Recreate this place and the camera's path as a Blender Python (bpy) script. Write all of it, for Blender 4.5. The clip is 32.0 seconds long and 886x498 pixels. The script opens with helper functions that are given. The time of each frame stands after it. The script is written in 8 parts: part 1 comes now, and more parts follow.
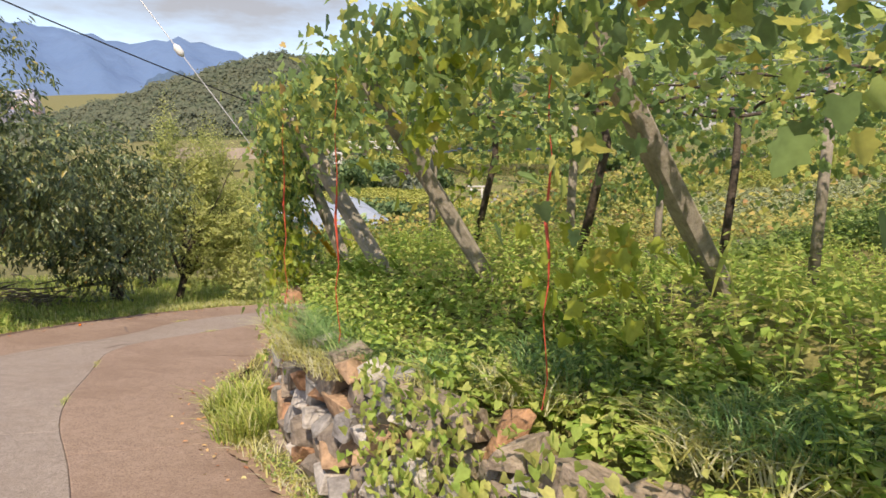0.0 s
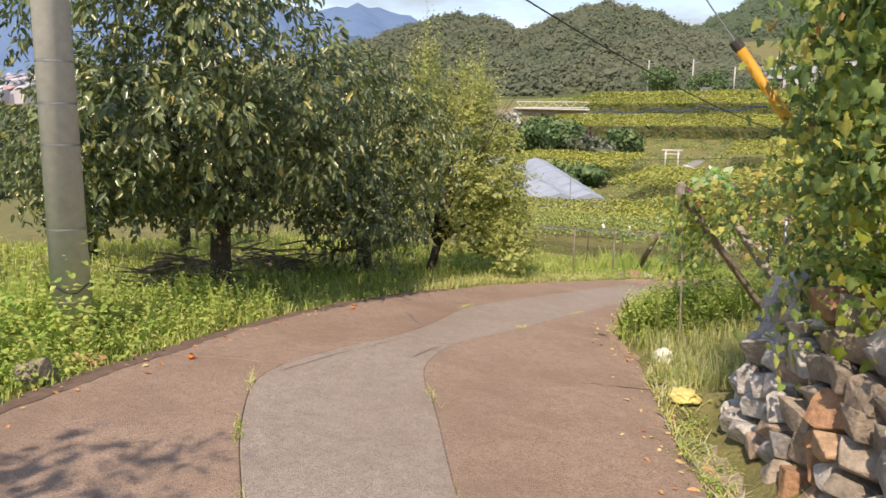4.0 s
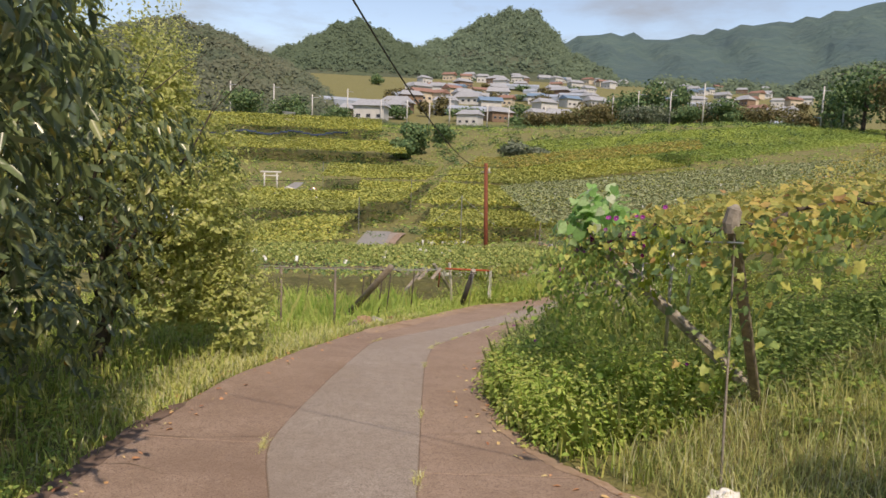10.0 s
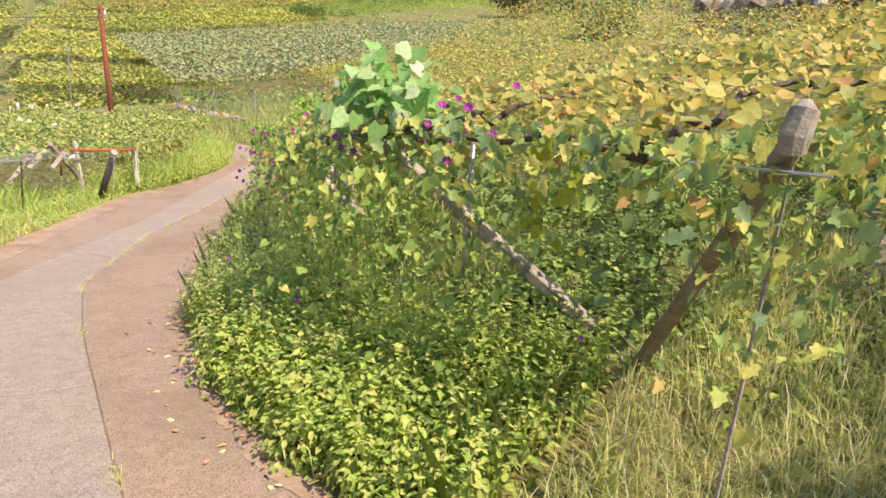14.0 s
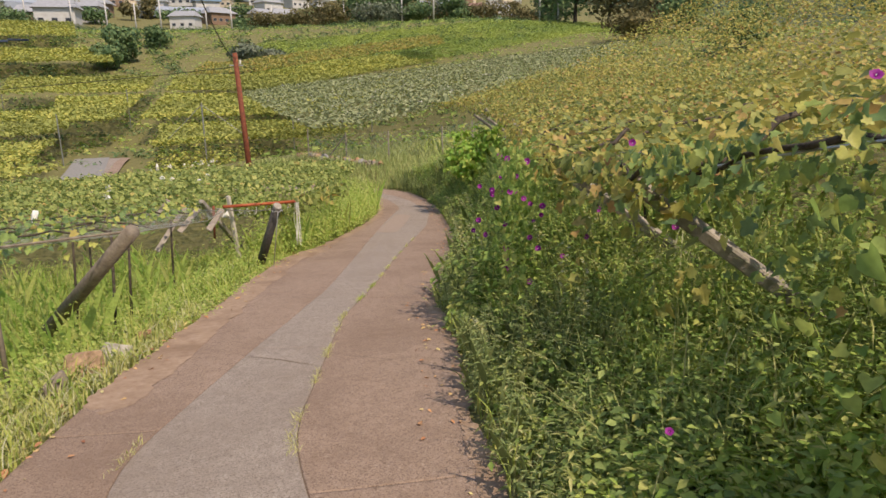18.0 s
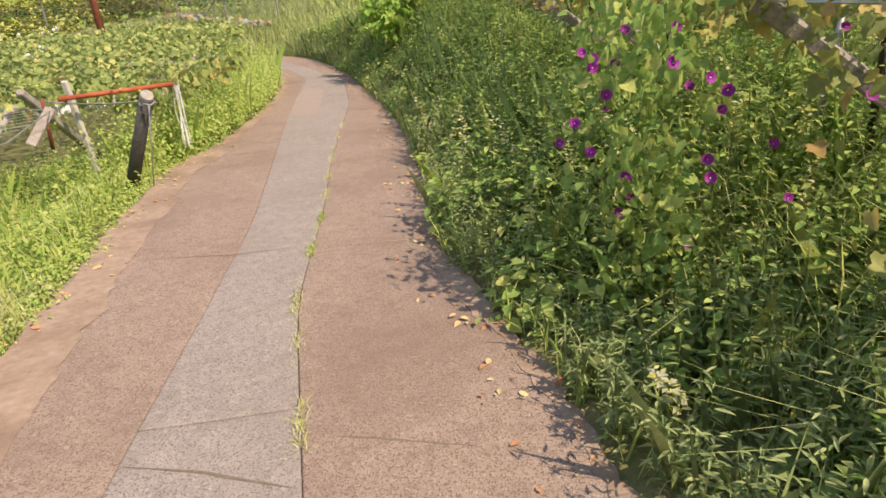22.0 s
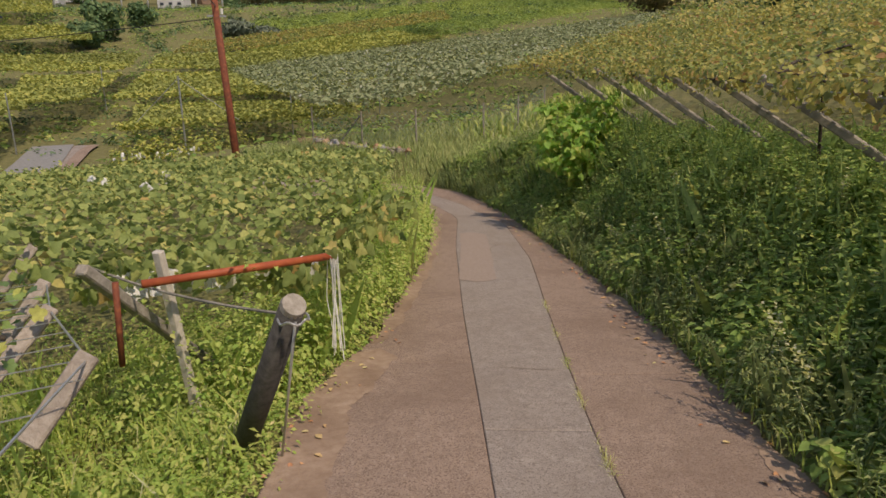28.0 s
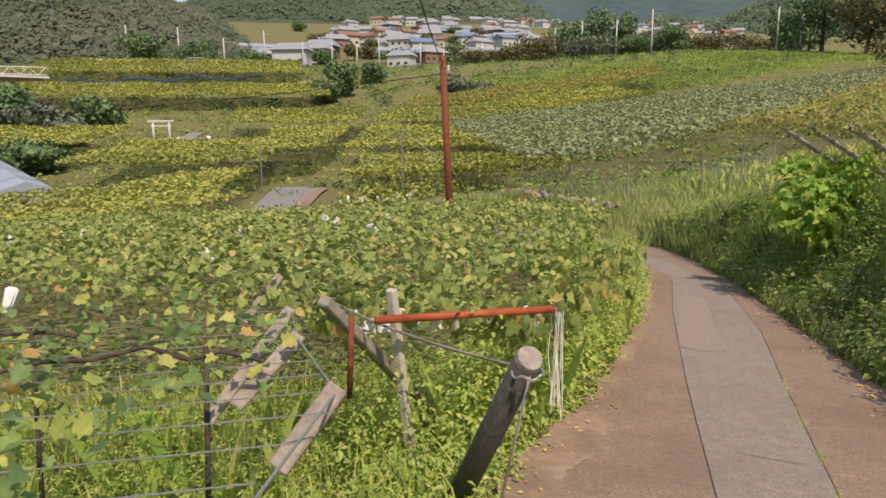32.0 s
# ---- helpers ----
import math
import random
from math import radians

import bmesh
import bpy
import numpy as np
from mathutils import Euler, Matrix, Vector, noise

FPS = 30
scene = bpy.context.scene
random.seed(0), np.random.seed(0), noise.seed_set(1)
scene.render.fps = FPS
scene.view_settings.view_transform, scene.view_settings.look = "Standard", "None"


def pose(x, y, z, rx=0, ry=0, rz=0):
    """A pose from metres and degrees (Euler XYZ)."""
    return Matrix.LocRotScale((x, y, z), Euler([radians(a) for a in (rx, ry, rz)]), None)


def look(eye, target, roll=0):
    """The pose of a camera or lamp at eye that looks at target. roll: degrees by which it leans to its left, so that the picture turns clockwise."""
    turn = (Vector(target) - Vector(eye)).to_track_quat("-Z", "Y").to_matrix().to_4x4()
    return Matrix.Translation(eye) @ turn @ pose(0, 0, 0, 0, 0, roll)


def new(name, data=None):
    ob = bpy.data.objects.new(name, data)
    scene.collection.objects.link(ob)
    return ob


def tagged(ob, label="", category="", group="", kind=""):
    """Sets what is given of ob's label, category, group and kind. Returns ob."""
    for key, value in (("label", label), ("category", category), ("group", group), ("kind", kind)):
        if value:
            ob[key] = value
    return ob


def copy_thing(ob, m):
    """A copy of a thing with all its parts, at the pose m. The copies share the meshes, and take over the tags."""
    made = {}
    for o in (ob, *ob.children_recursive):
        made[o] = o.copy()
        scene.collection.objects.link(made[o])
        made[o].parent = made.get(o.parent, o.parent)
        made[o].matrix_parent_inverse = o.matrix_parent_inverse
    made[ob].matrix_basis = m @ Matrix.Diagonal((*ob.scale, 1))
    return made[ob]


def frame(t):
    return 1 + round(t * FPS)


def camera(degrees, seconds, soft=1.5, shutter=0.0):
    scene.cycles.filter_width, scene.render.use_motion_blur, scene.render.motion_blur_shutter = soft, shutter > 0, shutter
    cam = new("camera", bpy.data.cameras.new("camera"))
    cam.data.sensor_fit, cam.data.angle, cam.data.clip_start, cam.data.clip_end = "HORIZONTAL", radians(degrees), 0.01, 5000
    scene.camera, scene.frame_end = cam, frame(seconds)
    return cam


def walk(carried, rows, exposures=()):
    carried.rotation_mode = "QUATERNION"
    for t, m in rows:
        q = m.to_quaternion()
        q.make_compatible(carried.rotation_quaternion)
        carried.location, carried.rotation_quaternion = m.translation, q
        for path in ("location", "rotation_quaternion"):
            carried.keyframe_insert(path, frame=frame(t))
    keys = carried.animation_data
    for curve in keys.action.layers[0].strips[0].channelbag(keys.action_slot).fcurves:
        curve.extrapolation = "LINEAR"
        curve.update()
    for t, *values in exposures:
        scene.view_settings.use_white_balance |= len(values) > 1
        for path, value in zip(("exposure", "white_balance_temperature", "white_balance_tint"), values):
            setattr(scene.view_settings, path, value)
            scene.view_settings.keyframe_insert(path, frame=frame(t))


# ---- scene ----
cam = camera(66.76, 32.0, soft=1.6)
PATH = [
    (0, (0.000, 0.000, 1.500), (-0.513, 1.921, 1.282), 0.3),
    (0.5, (-0.498, 0.320, 1.465), (-1.153, 2.194, 1.219), -0.0),
    (1, (-1.016, 0.667, 1.402), (-1.815, 2.484, 1.157), 0.5),
    (1.5, (-1.535, 1.010, 1.298), (-2.469, 2.752, 0.994), -0.3),
    (2, (-2.086, 1.288, 1.261), (-3.064, 2.998, 0.914), 0.2),
    (2.5, (-2.582, 1.559, 1.220), (-3.580, 3.262, 0.898), 0.1),
    (4.5, (-4.344, 2.933, 1.043), (-5.263, 4.679, 0.720), 1.1),
    (5, (-4.720, 3.270, 1.016), (-5.594, 5.048, 0.741), 0.3),
    (6, (-5.340, 3.712, 0.932), (-6.164, 5.520, 0.705), 0.5),
    (7, (-5.909, 4.072, 0.865), (-6.670, 5.903, 0.603), -0.5),
    (7.5, (-6.214, 4.343, 0.823), (-6.823, 6.218, 0.484), 0.1),
    (8, (-6.565, 4.654, 0.767), (-7.080, 6.553, 0.412), 0.7),
    (8.5, (-6.877, 5.002, 0.745), (-7.277, 6.935, 0.428), 0.2),
    (9, (-7.098, 5.331, 0.749), (-7.278, 7.310, 0.520), -0.1),
    (9.5, (-7.228, 5.653, 0.764), (-7.203, 7.641, 0.545), 0.8),
    (10, (-7.319, 5.913, 0.806), (-7.110, 7.889, 0.577), 2.2),
    (10.5, (-7.392, 6.152, 0.833), (-7.001, 8.082, 0.487), 2.4),
    (11, (-7.413, 6.455, 0.860), (-6.710, 8.284, 0.462), 3.3),
    (11.5, (-7.482, 6.744, 0.908), (-6.502, 8.449, 0.548), 4.1),
    (12, (-7.444, 7.076, 0.908), (-6.282, 8.663, 0.545), 1.9),
    (12.5, (-7.469, 7.490, 0.840), (-6.217, 9.018, 0.526), 1.5),
    (13, (-7.438, 7.929, 0.739), (-6.254, 9.461, 0.240), 3.3),
    (14, (-7.351, 8.755, 0.747), (-6.187, 10.275, 0.170), 4.6),
    (15, (-7.351, 9.533, 0.638), (-6.180, 11.136, 0.394), 1.6),
    (15.5, (-7.351, 10.010, 0.552), (-6.274, 11.674, 0.285), 3.6),
    (17.5, (-7.265, 12.087, 0.191), (-6.382, 13.822, -0.266), -0.5),
    (18, (-7.225, 12.540, 0.125), (-6.320, 14.257, -0.357), -0.9),
    (19, (-7.087, 13.370, 0.039), (-6.008, 14.909, -0.645), -0.8),
    (20, (-6.891, 14.174, -0.028), (-5.724, 15.625, -0.758), 0.1),
    (21, (-6.693, 14.960, -0.151), (-5.545, 16.424, -0.884), -1.7),
    (22, (-6.399, 15.735, -0.287), (-5.319, 17.179, -1.152), -1.9),
    (23, (-6.067, 16.553, -0.392), (-5.007, 18.002, -1.273), 0.8),
    (24, (-5.872, 17.286, -0.450), (-4.884, 18.802, -1.302), 2.4),
    (25, (-5.690, 17.864, -0.487), (-4.744, 19.476, -1.199), 1.4),
    (26, (-5.547, 18.480, -0.498), (-4.631, 20.162, -1.078), -2.2),
    (26.5, (-5.522, 18.790, -0.521), (-4.608, 20.477, -1.09), -2.2),
    (28.5, (-5.573, 19.648, -0.572), (-4.666, 21.358, -1.085), -0.8),
    (29, (-5.580, 19.696, -0.578), (-4.694, 21.418, -1.089), -0.9),
    (30, (-5.612, 19.725, -0.584), (-4.812, 21.491, -1.085), -0.6),
    (31, (-5.655, 19.725, -0.580), (-5.059, 21.591, -0.996), -0.7),
    (32, (-5.705, 19.766, -0.605), (-5.322, 21.696, -0.972), -0.5),
]
EXPO = [(t, e, 8150, 18) for t, e in ((0.0, 0.85), (2.0, 0.6), (5.0, 1.05), (6.0, 1.3), (7.0, 1.35), (8.0, 0.95), (10.0, 0.45), (11.0, 0.65), (12.0, 1.05), (13.0, 1.05), (14.0, 1.3), (15.0, 1.25), (18.0, 0.5), (19.0, 0.9), (20.0, 1.25), (21.0, 1.2), (23.0, 0.7), (24.0, 0.4), (26.0, 0.0), (29.0, 0.15), (30.0, 0.25), (31.0, 0.4), (32.0, 0.4))]
walk(cam, [(t, look(eye, target, roll)) for t, eye, target, roll in PATH], EXPO)

# ---- sky and sun ----
SUN_AZ, SUN_EL = 168.0, 52.0          # clockwise from +y, above the horizon
world = bpy.data.worlds.new("sky")
scene.world = world
world.use_nodes = True
wn, wl = world.node_tree.nodes, world.node_tree.links
wn.clear()
w_out = wn.new("ShaderNodeOutputWorld")
w_bg = wn.new("ShaderNodeBackground")
w_sky = wn.new("ShaderNodeTexSky")
w_sky.sky_type, w_sky.sun_disc = "NISHITA", False
w_sky.sun_elevation, w_sky.sun_rotation = radians(SUN_EL), radians(SUN_AZ)
w_sky.dust_density, w_sky.ozone_density = 0.45, 3.0
w_bg.inputs["Strength"].default_value = 0.145
# thin broken cloud over the sky, the same all round
w_co = wn.new("ShaderNodeTexCoord")
w_map = wn.new("ShaderNodeMapping")
w_map.inputs["Scale"].default_value = (1.6, 1.6, 6.0)
w_noise = wn.new("ShaderNodeTexNoise")
w_noise.inputs["Scale"].default_value, w_noise.inputs["Detail"].default_value, w_noise.inputs["Roughness"].default_value = 1.7, 7, 0.58
w_ramp = wn.new("ShaderNodeValToRGB")
w_ramp.color_ramp.elements[0].position, w_ramp.color_ramp.elements[0].color = 0.45, (0, 0, 0, 1)
w_ramp.color_ramp.elements[1].position, w_ramp.color_ramp.elements[1].color = 0.66, (0.8, 0.8, 0.8, 1)
w_mix = wn.new("ShaderNodeMixRGB")
w_mix.inputs["Color2"].default_value = (1.62, 1.78, 2.02, 1)
wl.new(w_co.outputs["Generated"], w_map.inputs["Vector"])
wl.new(w_map.outputs["Vector"], w_noise.inputs["Vector"])
wl.new(w_noise.outputs["Fac"], w_ramp.inputs["Fac"])
wl.new(w_ramp.outputs["Color"], w_mix.inputs["Fac"])
wl.new(w_sky.outputs[0], w_mix.inputs["Color1"])
wl.new(w_mix.outputs["Color"], w_bg.inputs[0])
wl.new(w_bg.outputs[0], w_out.inputs[0])
sun = new("sun", bpy.data.lights.new("sun", "SUN"))
sun.data.energy, sun.data.angle, sun.data.color = 2.7, radians(0.6), (1.0, 0.95, 0.86)
sd = Vector((math.sin(radians(SUN_AZ)) * math.cos(radians(SUN_EL)), math.cos(radians(SUN_AZ)) * math.cos(radians(SUN_EL)), math.sin(radians(SUN_EL))))
sun.matrix_world = look(sd * 60, (0, 0, 0))

# ---- small builders ----
def part(name, bm, material, parent=None, label="", smooth=False):
    me = bpy.data.meshes.new(name)
    bm.to_mesh(me)
    bm.free()
    return link_mesh(name, me, material, parent, label, smooth)


def link_mesh(name, me, material, parent=None, label="", smooth=False):
    if smooth:
        me.polygons.foreach_set("use_smooth", [True] * len(me.polygons))
    if material:
        me.materials.append(material)
    ob = new(name, me)
    if parent:
        ob.parent = parent
    if label:
        ob["label"] = label
    return ob


def np_mesh(name, verts, faces, material, parent=None, label="", smooth=False):
    """A mesh from a vertex array and an array of equal-sided faces."""
    verts, faces = np.asarray(verts, np.float32), np.asarray(faces, np.int32)
    me = bpy.data.meshes.new(name)
    n, k = faces.shape
    me.vertices.add(len(verts))
    me.vertices.foreach_set("co", verts.ravel())
    me.loops.add(n * k)
    me.loops.foreach_set("vertex_index", faces.ravel())
    me.polygons.add(n)
    me.polygons.foreach_set("loop_start", np.arange(0, n * k, k, dtype=np.int32))
    me.update(calc_edges=True)
    return link_mesh(name, me, material, parent, label, smooth)


def thing(name, label, category, group="", kind="", at=(0, 0, 0)):
    ob = new(name)
    ob.location = at
    return tagged(ob, label, category, group, kind)


def bm_box(sx, sy, sz, m=Matrix(), bevel=0.0, seg=1):
    bm = bmesh.new()
    bmesh.ops.create_cube(bm, size=1, matrix=m @ Matrix.Diagonal((sx, sy, sz, 1)))
    if bevel:
        bmesh.ops.bevel(bm, geom=bm.edges[:], offset=bevel, segments=seg, affect="EDGES")
    return bm


def bm_tube(points, radii, sides=8, caps=True):
    """A tapered tube along a line of points."""
    bm = bmesh.new()
    pts = [Vector(p) for p in points]
    rings = []
    side = None
    for n, p in enumerate(pts):
        d = (pts[min(n + 1, len(pts) - 1)] - pts[max(n - 1, 0)]).normalized()
        if side is None:
            side = d.orthogonal().normalized()
        side = (side - d * side.dot(d)).normalized()
        up = d.cross(side)
        r = float(radii[n] if hasattr(radii, "__len__") else radii)
        rings.append([bm.verts.new(p + r * (math.cos(a) * side + math.sin(a) * up)) for a in (2 * math.pi * i / sides for i in range(sides))])
    for a, b in zip(rings, rings[1:]):
        for i in range(sides):
            bm.faces.new((a[i], a[(i + 1) % sides], b[(i + 1) % sides], b[i]))
    if caps:
        bm.faces.new(rings[0][::-1])
        bm.faces.new(rings[-1])
    return bm


# ---- materials ----
def nodes_of(name):
    m = bpy.data.materials.new(name)
    m.use_nodes = True
    nt = m.node_tree
    return m, nt.nodes, nt.links, nt.nodes["Principled BSDF"]


def ramp_of(n, stops):
    r = n.new("ShaderNodeValToRGB")
    e = r.color_ramp.elements
    while len(e) < len(stops):
        e.new(0.5)
    for el, (p, c) in zip(e, stops):
        el.position, el.color = p, (*c, 1)
    return r


def surface(name, stops, scale=8.0, rough=0.85, bump=0.3, fine=60.0, stain=None, stain_scale=0.7, stain_amount=0.5, metal=0.0, spec=0.4, speck=None, bump_dist=0.01):
    """Mottled colour at one size, stains at a larger one, fine relief; all in metres of the world."""
    m, n, l, p = nodes_of(name)
    pos = n.new("ShaderNodeNewGeometry")
    tex = n.new("ShaderNodeTexNoise")
    tex.inputs["Scale"].default_value, tex.inputs["Detail"].default_value, tex.inputs["Roughness"].default_value = scale, 5, 0.65
    l.new(pos.outputs["Position"], tex.inputs["Vector"])
    ramp = ramp_of(n, stops)
    l.new(tex.outputs["Fac"], ramp.inputs["Fac"])
    colour = ramp.outputs["Color"]
    if stain:
        big = n.new("ShaderNodeTexNoise")
        big.inputs["Scale"].default_value, big.inputs["Detail"].default_value = stain_scale, 6
        l.new(pos.outputs["Position"], big.inputs["Vector"])
        mask = ramp_of(n, [(0.45, (0, 0, 0)), (0.68, (stain_amount,) * 3)])
        l.new(big.outputs["Fac"], mask.inputs["Fac"])
        mix = n.new("ShaderNodeMixRGB")
        mix.inputs["Color2"].default_value = (*stain, 1)
        l.new(mask.outputs["Color"], mix.inputs["Fac"])
        l.new(colour, mix.inputs["Color1"])
        colour = mix.outputs["Color"]
    if speck:
        vor = n.new("ShaderNodeTexVoronoi")
        vor.inputs["Scale"].default_value = speck[1]
        l.new(pos.outputs["Position"], vor.inputs["Vector"])
        mask = ramp_of(n, [(speck[2], (speck[3],) * 3), (speck[2] + 0.12, (0, 0, 0))])
        l.new(vor.outputs["Distance"], mask.inputs["Fac"])
        mix = n.new("ShaderNodeMixRGB")
        mix.inputs["Color2"].default_value = (*speck[0], 1)
        l.new(mask.outputs["Color"], mix.inputs["Fac"])
        l.new(colour, mix.inputs["Color1"])
        colour = mix.outputs["Color"]
    l.new(colour, p.inputs["Base Color"])
    p.inputs["Roughness"].default_value, p.inputs["Metallic"].default_value = rough, metal
    p.inputs["Specular IOR Level"].default_value = spec
    if bump:
        grain = n.new("ShaderNodeTexNoise")
        grain.inputs["Scale"].default_value, grain.inputs["Detail"].default_value = fine, 4
        l.new(pos.outputs["Position"], grain.inputs["Vector"])
        b = n.new("ShaderNodeBump")
        b.inputs["Strength"].default_value, b.inputs["Distance"].default_value = bump, bump_dist
        l.new(grain.outputs["Fac"], b.inputs["Height"])
        l.new(b.outputs["Normal"], p.inputs["Normal"])
    return m


def leafy(name, stops, rough=0.5, through_light=0.35, spec=0.4, patch=0.0, patch_stops=None, patch_scale=0.35, gain=2.75):
    """Leaves: each island its own shade, some light let through; slow patches of another tone."""
    tint = lambda c: tuple(min(0.7, v * gain) for v in (c[0] * 1.03, c[1] * 0.98, c[2] + 0.07 * c[1]))
    stops = [(q, tint(c)) for q, c in stops]
    if patch_stops:
        patch_stops = [(q, tint(c)) for q, c in patch_stops]
    m, n, l, p = nodes_of(name)
    geo = n.new("ShaderNodeNewGeometry")
    ramp = ramp_of(n, stops)
    l.new(geo.outputs["Random Per Island"], ramp.inputs["Fac"])
    colour = ramp.outputs["Color"]
    if patch_stops:
        ramp2 = ramp_of(n, patch_stops)
        l.new(geo.outputs["Random Per Island"], ramp2.inputs["Fac"])
        big = n.new("ShaderNodeTexNoise")
        big.inputs["Scale"].default_value, big.inputs["Detail"].default_value = patch_scale, 4
        l.new(geo.outputs["Position"], big.inputs["Vector"])
        mask = ramp_of(n, [(0.42, (0, 0, 0)), (0.6, (patch,) * 3)])
        l.new(big.outputs["Fac"], mask.inputs["Fac"])
        mix = n.new("ShaderNodeMixRGB")
        l.new(mask.outputs["Color"], mix.inputs["Fac"])
        l.new(colour, mix.inputs["Color1"])
        l.new(ramp2.outputs["Color"], mix.inputs["Color2"])
        colour = mix.outputs["Color"]
    vein = n.new("ShaderNodeTexNoise")
    vein.inputs["Scale"].default_value = 45
    l.new(geo.outputs["Position"], vein.inputs["Vector"])
    shade = n.new("ShaderNodeMixRGB")
    shade.blend_type = "MULTIPLY"
    shade.inputs["Fac"].default_value = 0.5
    tone = ramp_of(n, [(0.3, (0.55, 0.55, 0.5)), (0.7, (1, 1, 1))])
    l.new(vein.outputs["Fac"], tone.inputs["Fac"])
    l.new(colour, shade.inputs["Color1"])
    l.new(tone.outputs["Color"], shade.inputs["Color2"])
    colour = shade.outputs["Color"]
    l.new(colour, p.inputs["Base Color"])
    p.inputs["Roughness"].default_value, p.inputs["Specular IOR Level"].default_value = rough, spec
    tr = n.new("ShaderNodeBsdfTranslucent")
    l.new(colour, tr.inputs["Color"])
    mx = n.new("ShaderNodeMixShader")
    mx.inputs["Fac"].default_value = through_light
    l.new(p.outputs[0], mx.inputs[1])
    l.new(tr.outputs[0], mx.inputs[2])
    l.new(mx.outputs[0], n["Material Output"].inputs["Surface"])
    return m


def concrete(name, base, dark, light, stain, stain_amount):
    """Worn cast concrete: gravel grains of its own shades, soft mottling, larger stains and a pitted relief."""
    m, n, l, p = nodes_of(name)
    pos = n.new("ShaderNodeNewGeometry")
    blot = n.new("ShaderNodeTexNoise")
    blot.inputs["Scale"].default_value, blot.inputs["Detail"].default_value, blot.inputs["Roughness"].default_value = 9, 8, 0.7
    big = n.new("ShaderNodeTexNoise")
    big.inputs["Scale"].default_value, big.inputs["Detail"].default_value, big.inputs["Roughness"].default_value = 0.8, 7, 0.6
    grain = n.new("ShaderNodeTexVoronoi")
    grain.inputs["Scale"].default_value = 150
    grit = n.new("ShaderNodeTexVoronoi")
    grit.inputs["Scale"].default_value = 75
    for q in (blot, big, grain, grit):
        l.new(pos.outputs["Position"], q.inputs["Vector"])
    tone = ramp_of(n, [(0.3, tuple(v * 0.8 for v in base)), (0.5, base), (0.7, tuple(v * 1.18 for v in base))])
    l.new(blot.outputs["Fac"], tone.inputs["Fac"])
    colour = tone.outputs["Color"]
    split = n.new("ShaderNodeSeparateColor")
    l.new(grain.outputs["Color"], split.inputs[0])
    split2 = n.new("ShaderNodeSeparateColor")
    l.new(grit.outputs["Color"], split2.inputs[0])
    for source, stops, tint in ((split.outputs[0], [(0.16, (0.9,) * 3), (0.3, (0, 0, 0))], dark), (split.outputs[1], [(0.8, (0, 0, 0)), (0.95, (0.45,) * 3)], light), (split2.outputs[0], [(0.03, (0.5,) * 3), (0.06, (0, 0, 0))], dark), (split2.outputs[1], [(0.97, (0, 0, 0)), (0.985, (0.5,) * 3)], light)):
        mask = ramp_of(n, stops)
        l.new(source, mask.inputs["Fac"])
        mix = n.new("ShaderNodeMixRGB")
        mix.inputs["Color2"].default_value = (*tint, 1)
        l.new(mask.outputs["Color"], mix.inputs["Fac"])
        l.new(colour, mix.inputs["Color1"])
        colour = mix.outputs["Color"]
    mask = ramp_of(n, [(0.46, (0, 0, 0)), (0.7, (stain_amount,) * 3)])
    l.new(big.outputs["Fac"], mask.inputs["Fac"])
    mix = n.new("ShaderNodeMixRGB")
    mix.inputs["Color2"].default_value = (*stain, 1)
    l.new(mask.outputs["Color"], mix.inputs["Fac"])
    l.new(colour, mix.inputs["Color1"])
    l.new(mix.outputs["Color"], p.inputs["Base Color"])
    p.inputs["Roughness"].default_value, p.inputs["Specular IOR Level"].default_value = 0.9, 0.35
    b = n.new("ShaderNodeBump")
    b.inputs["Strength"].default_value, b.inputs["Distance"].default_value = 0.7, 0.006
    l.new(grain.outputs["Distance"], b.inputs["Height"])
    l.new(b.outputs["Normal"], p.inputs["Normal"])
    return m


M_PINK = concrete("pink_concrete", (0.345, 0.25, 0.195), (0.19, 0.13, 0.1), (0.5, 0.4, 0.33), (0.22, 0.15, 0.112), 0.7)
M_GREY = concrete("grey_concrete", (0.345, 0.292, 0.255), (0.2, 0.162, 0.138), (0.5, 0.445, 0.4), (0.265, 0.21, 0.172), 0.6)
M_JOINT = surface("joint_dirt", [(0.3, (0.13, 0.0975, 0.0715)), (0.7, (0.26, 0.195, 0.143))], scale=40)
M_SOIL = surface("soil_grass", [(0.3, (0.11, 0.115, 0.04)), (0.5, (0.18, 0.175, 0.065)), (0.7, (0.27, 0.235, 0.1))], scale=3, rough=1, bump=0.6, fine=30, stain=(0.17, 0.15, 0.07), stain_scale=1.6, stain_amount=0.5, bump_dist=0.05)
M_CONC = surface("pole_concrete", [(0.3, (0.52, 0.51, 0.5)), (0.7, (0.64, 0.63, 0.62))], scale=12, bump=0.1, rough=0.8)
M_WOOD = surface("grey_wood", [(0.3, (0.16, 0.13, 0.1)), (0.6, (0.27, 0.23, 0.18)), (0.8, (0.36, 0.31, 0.25))], scale=18, bump=0.6, fine=60)
M_BARK = surface("bark", [(0.3, (0.035, 0.028, 0.022)), (0.7, (0.12, 0.095, 0.075))], scale=16, bump=0.9, fine=35, bump_dist=0.02)

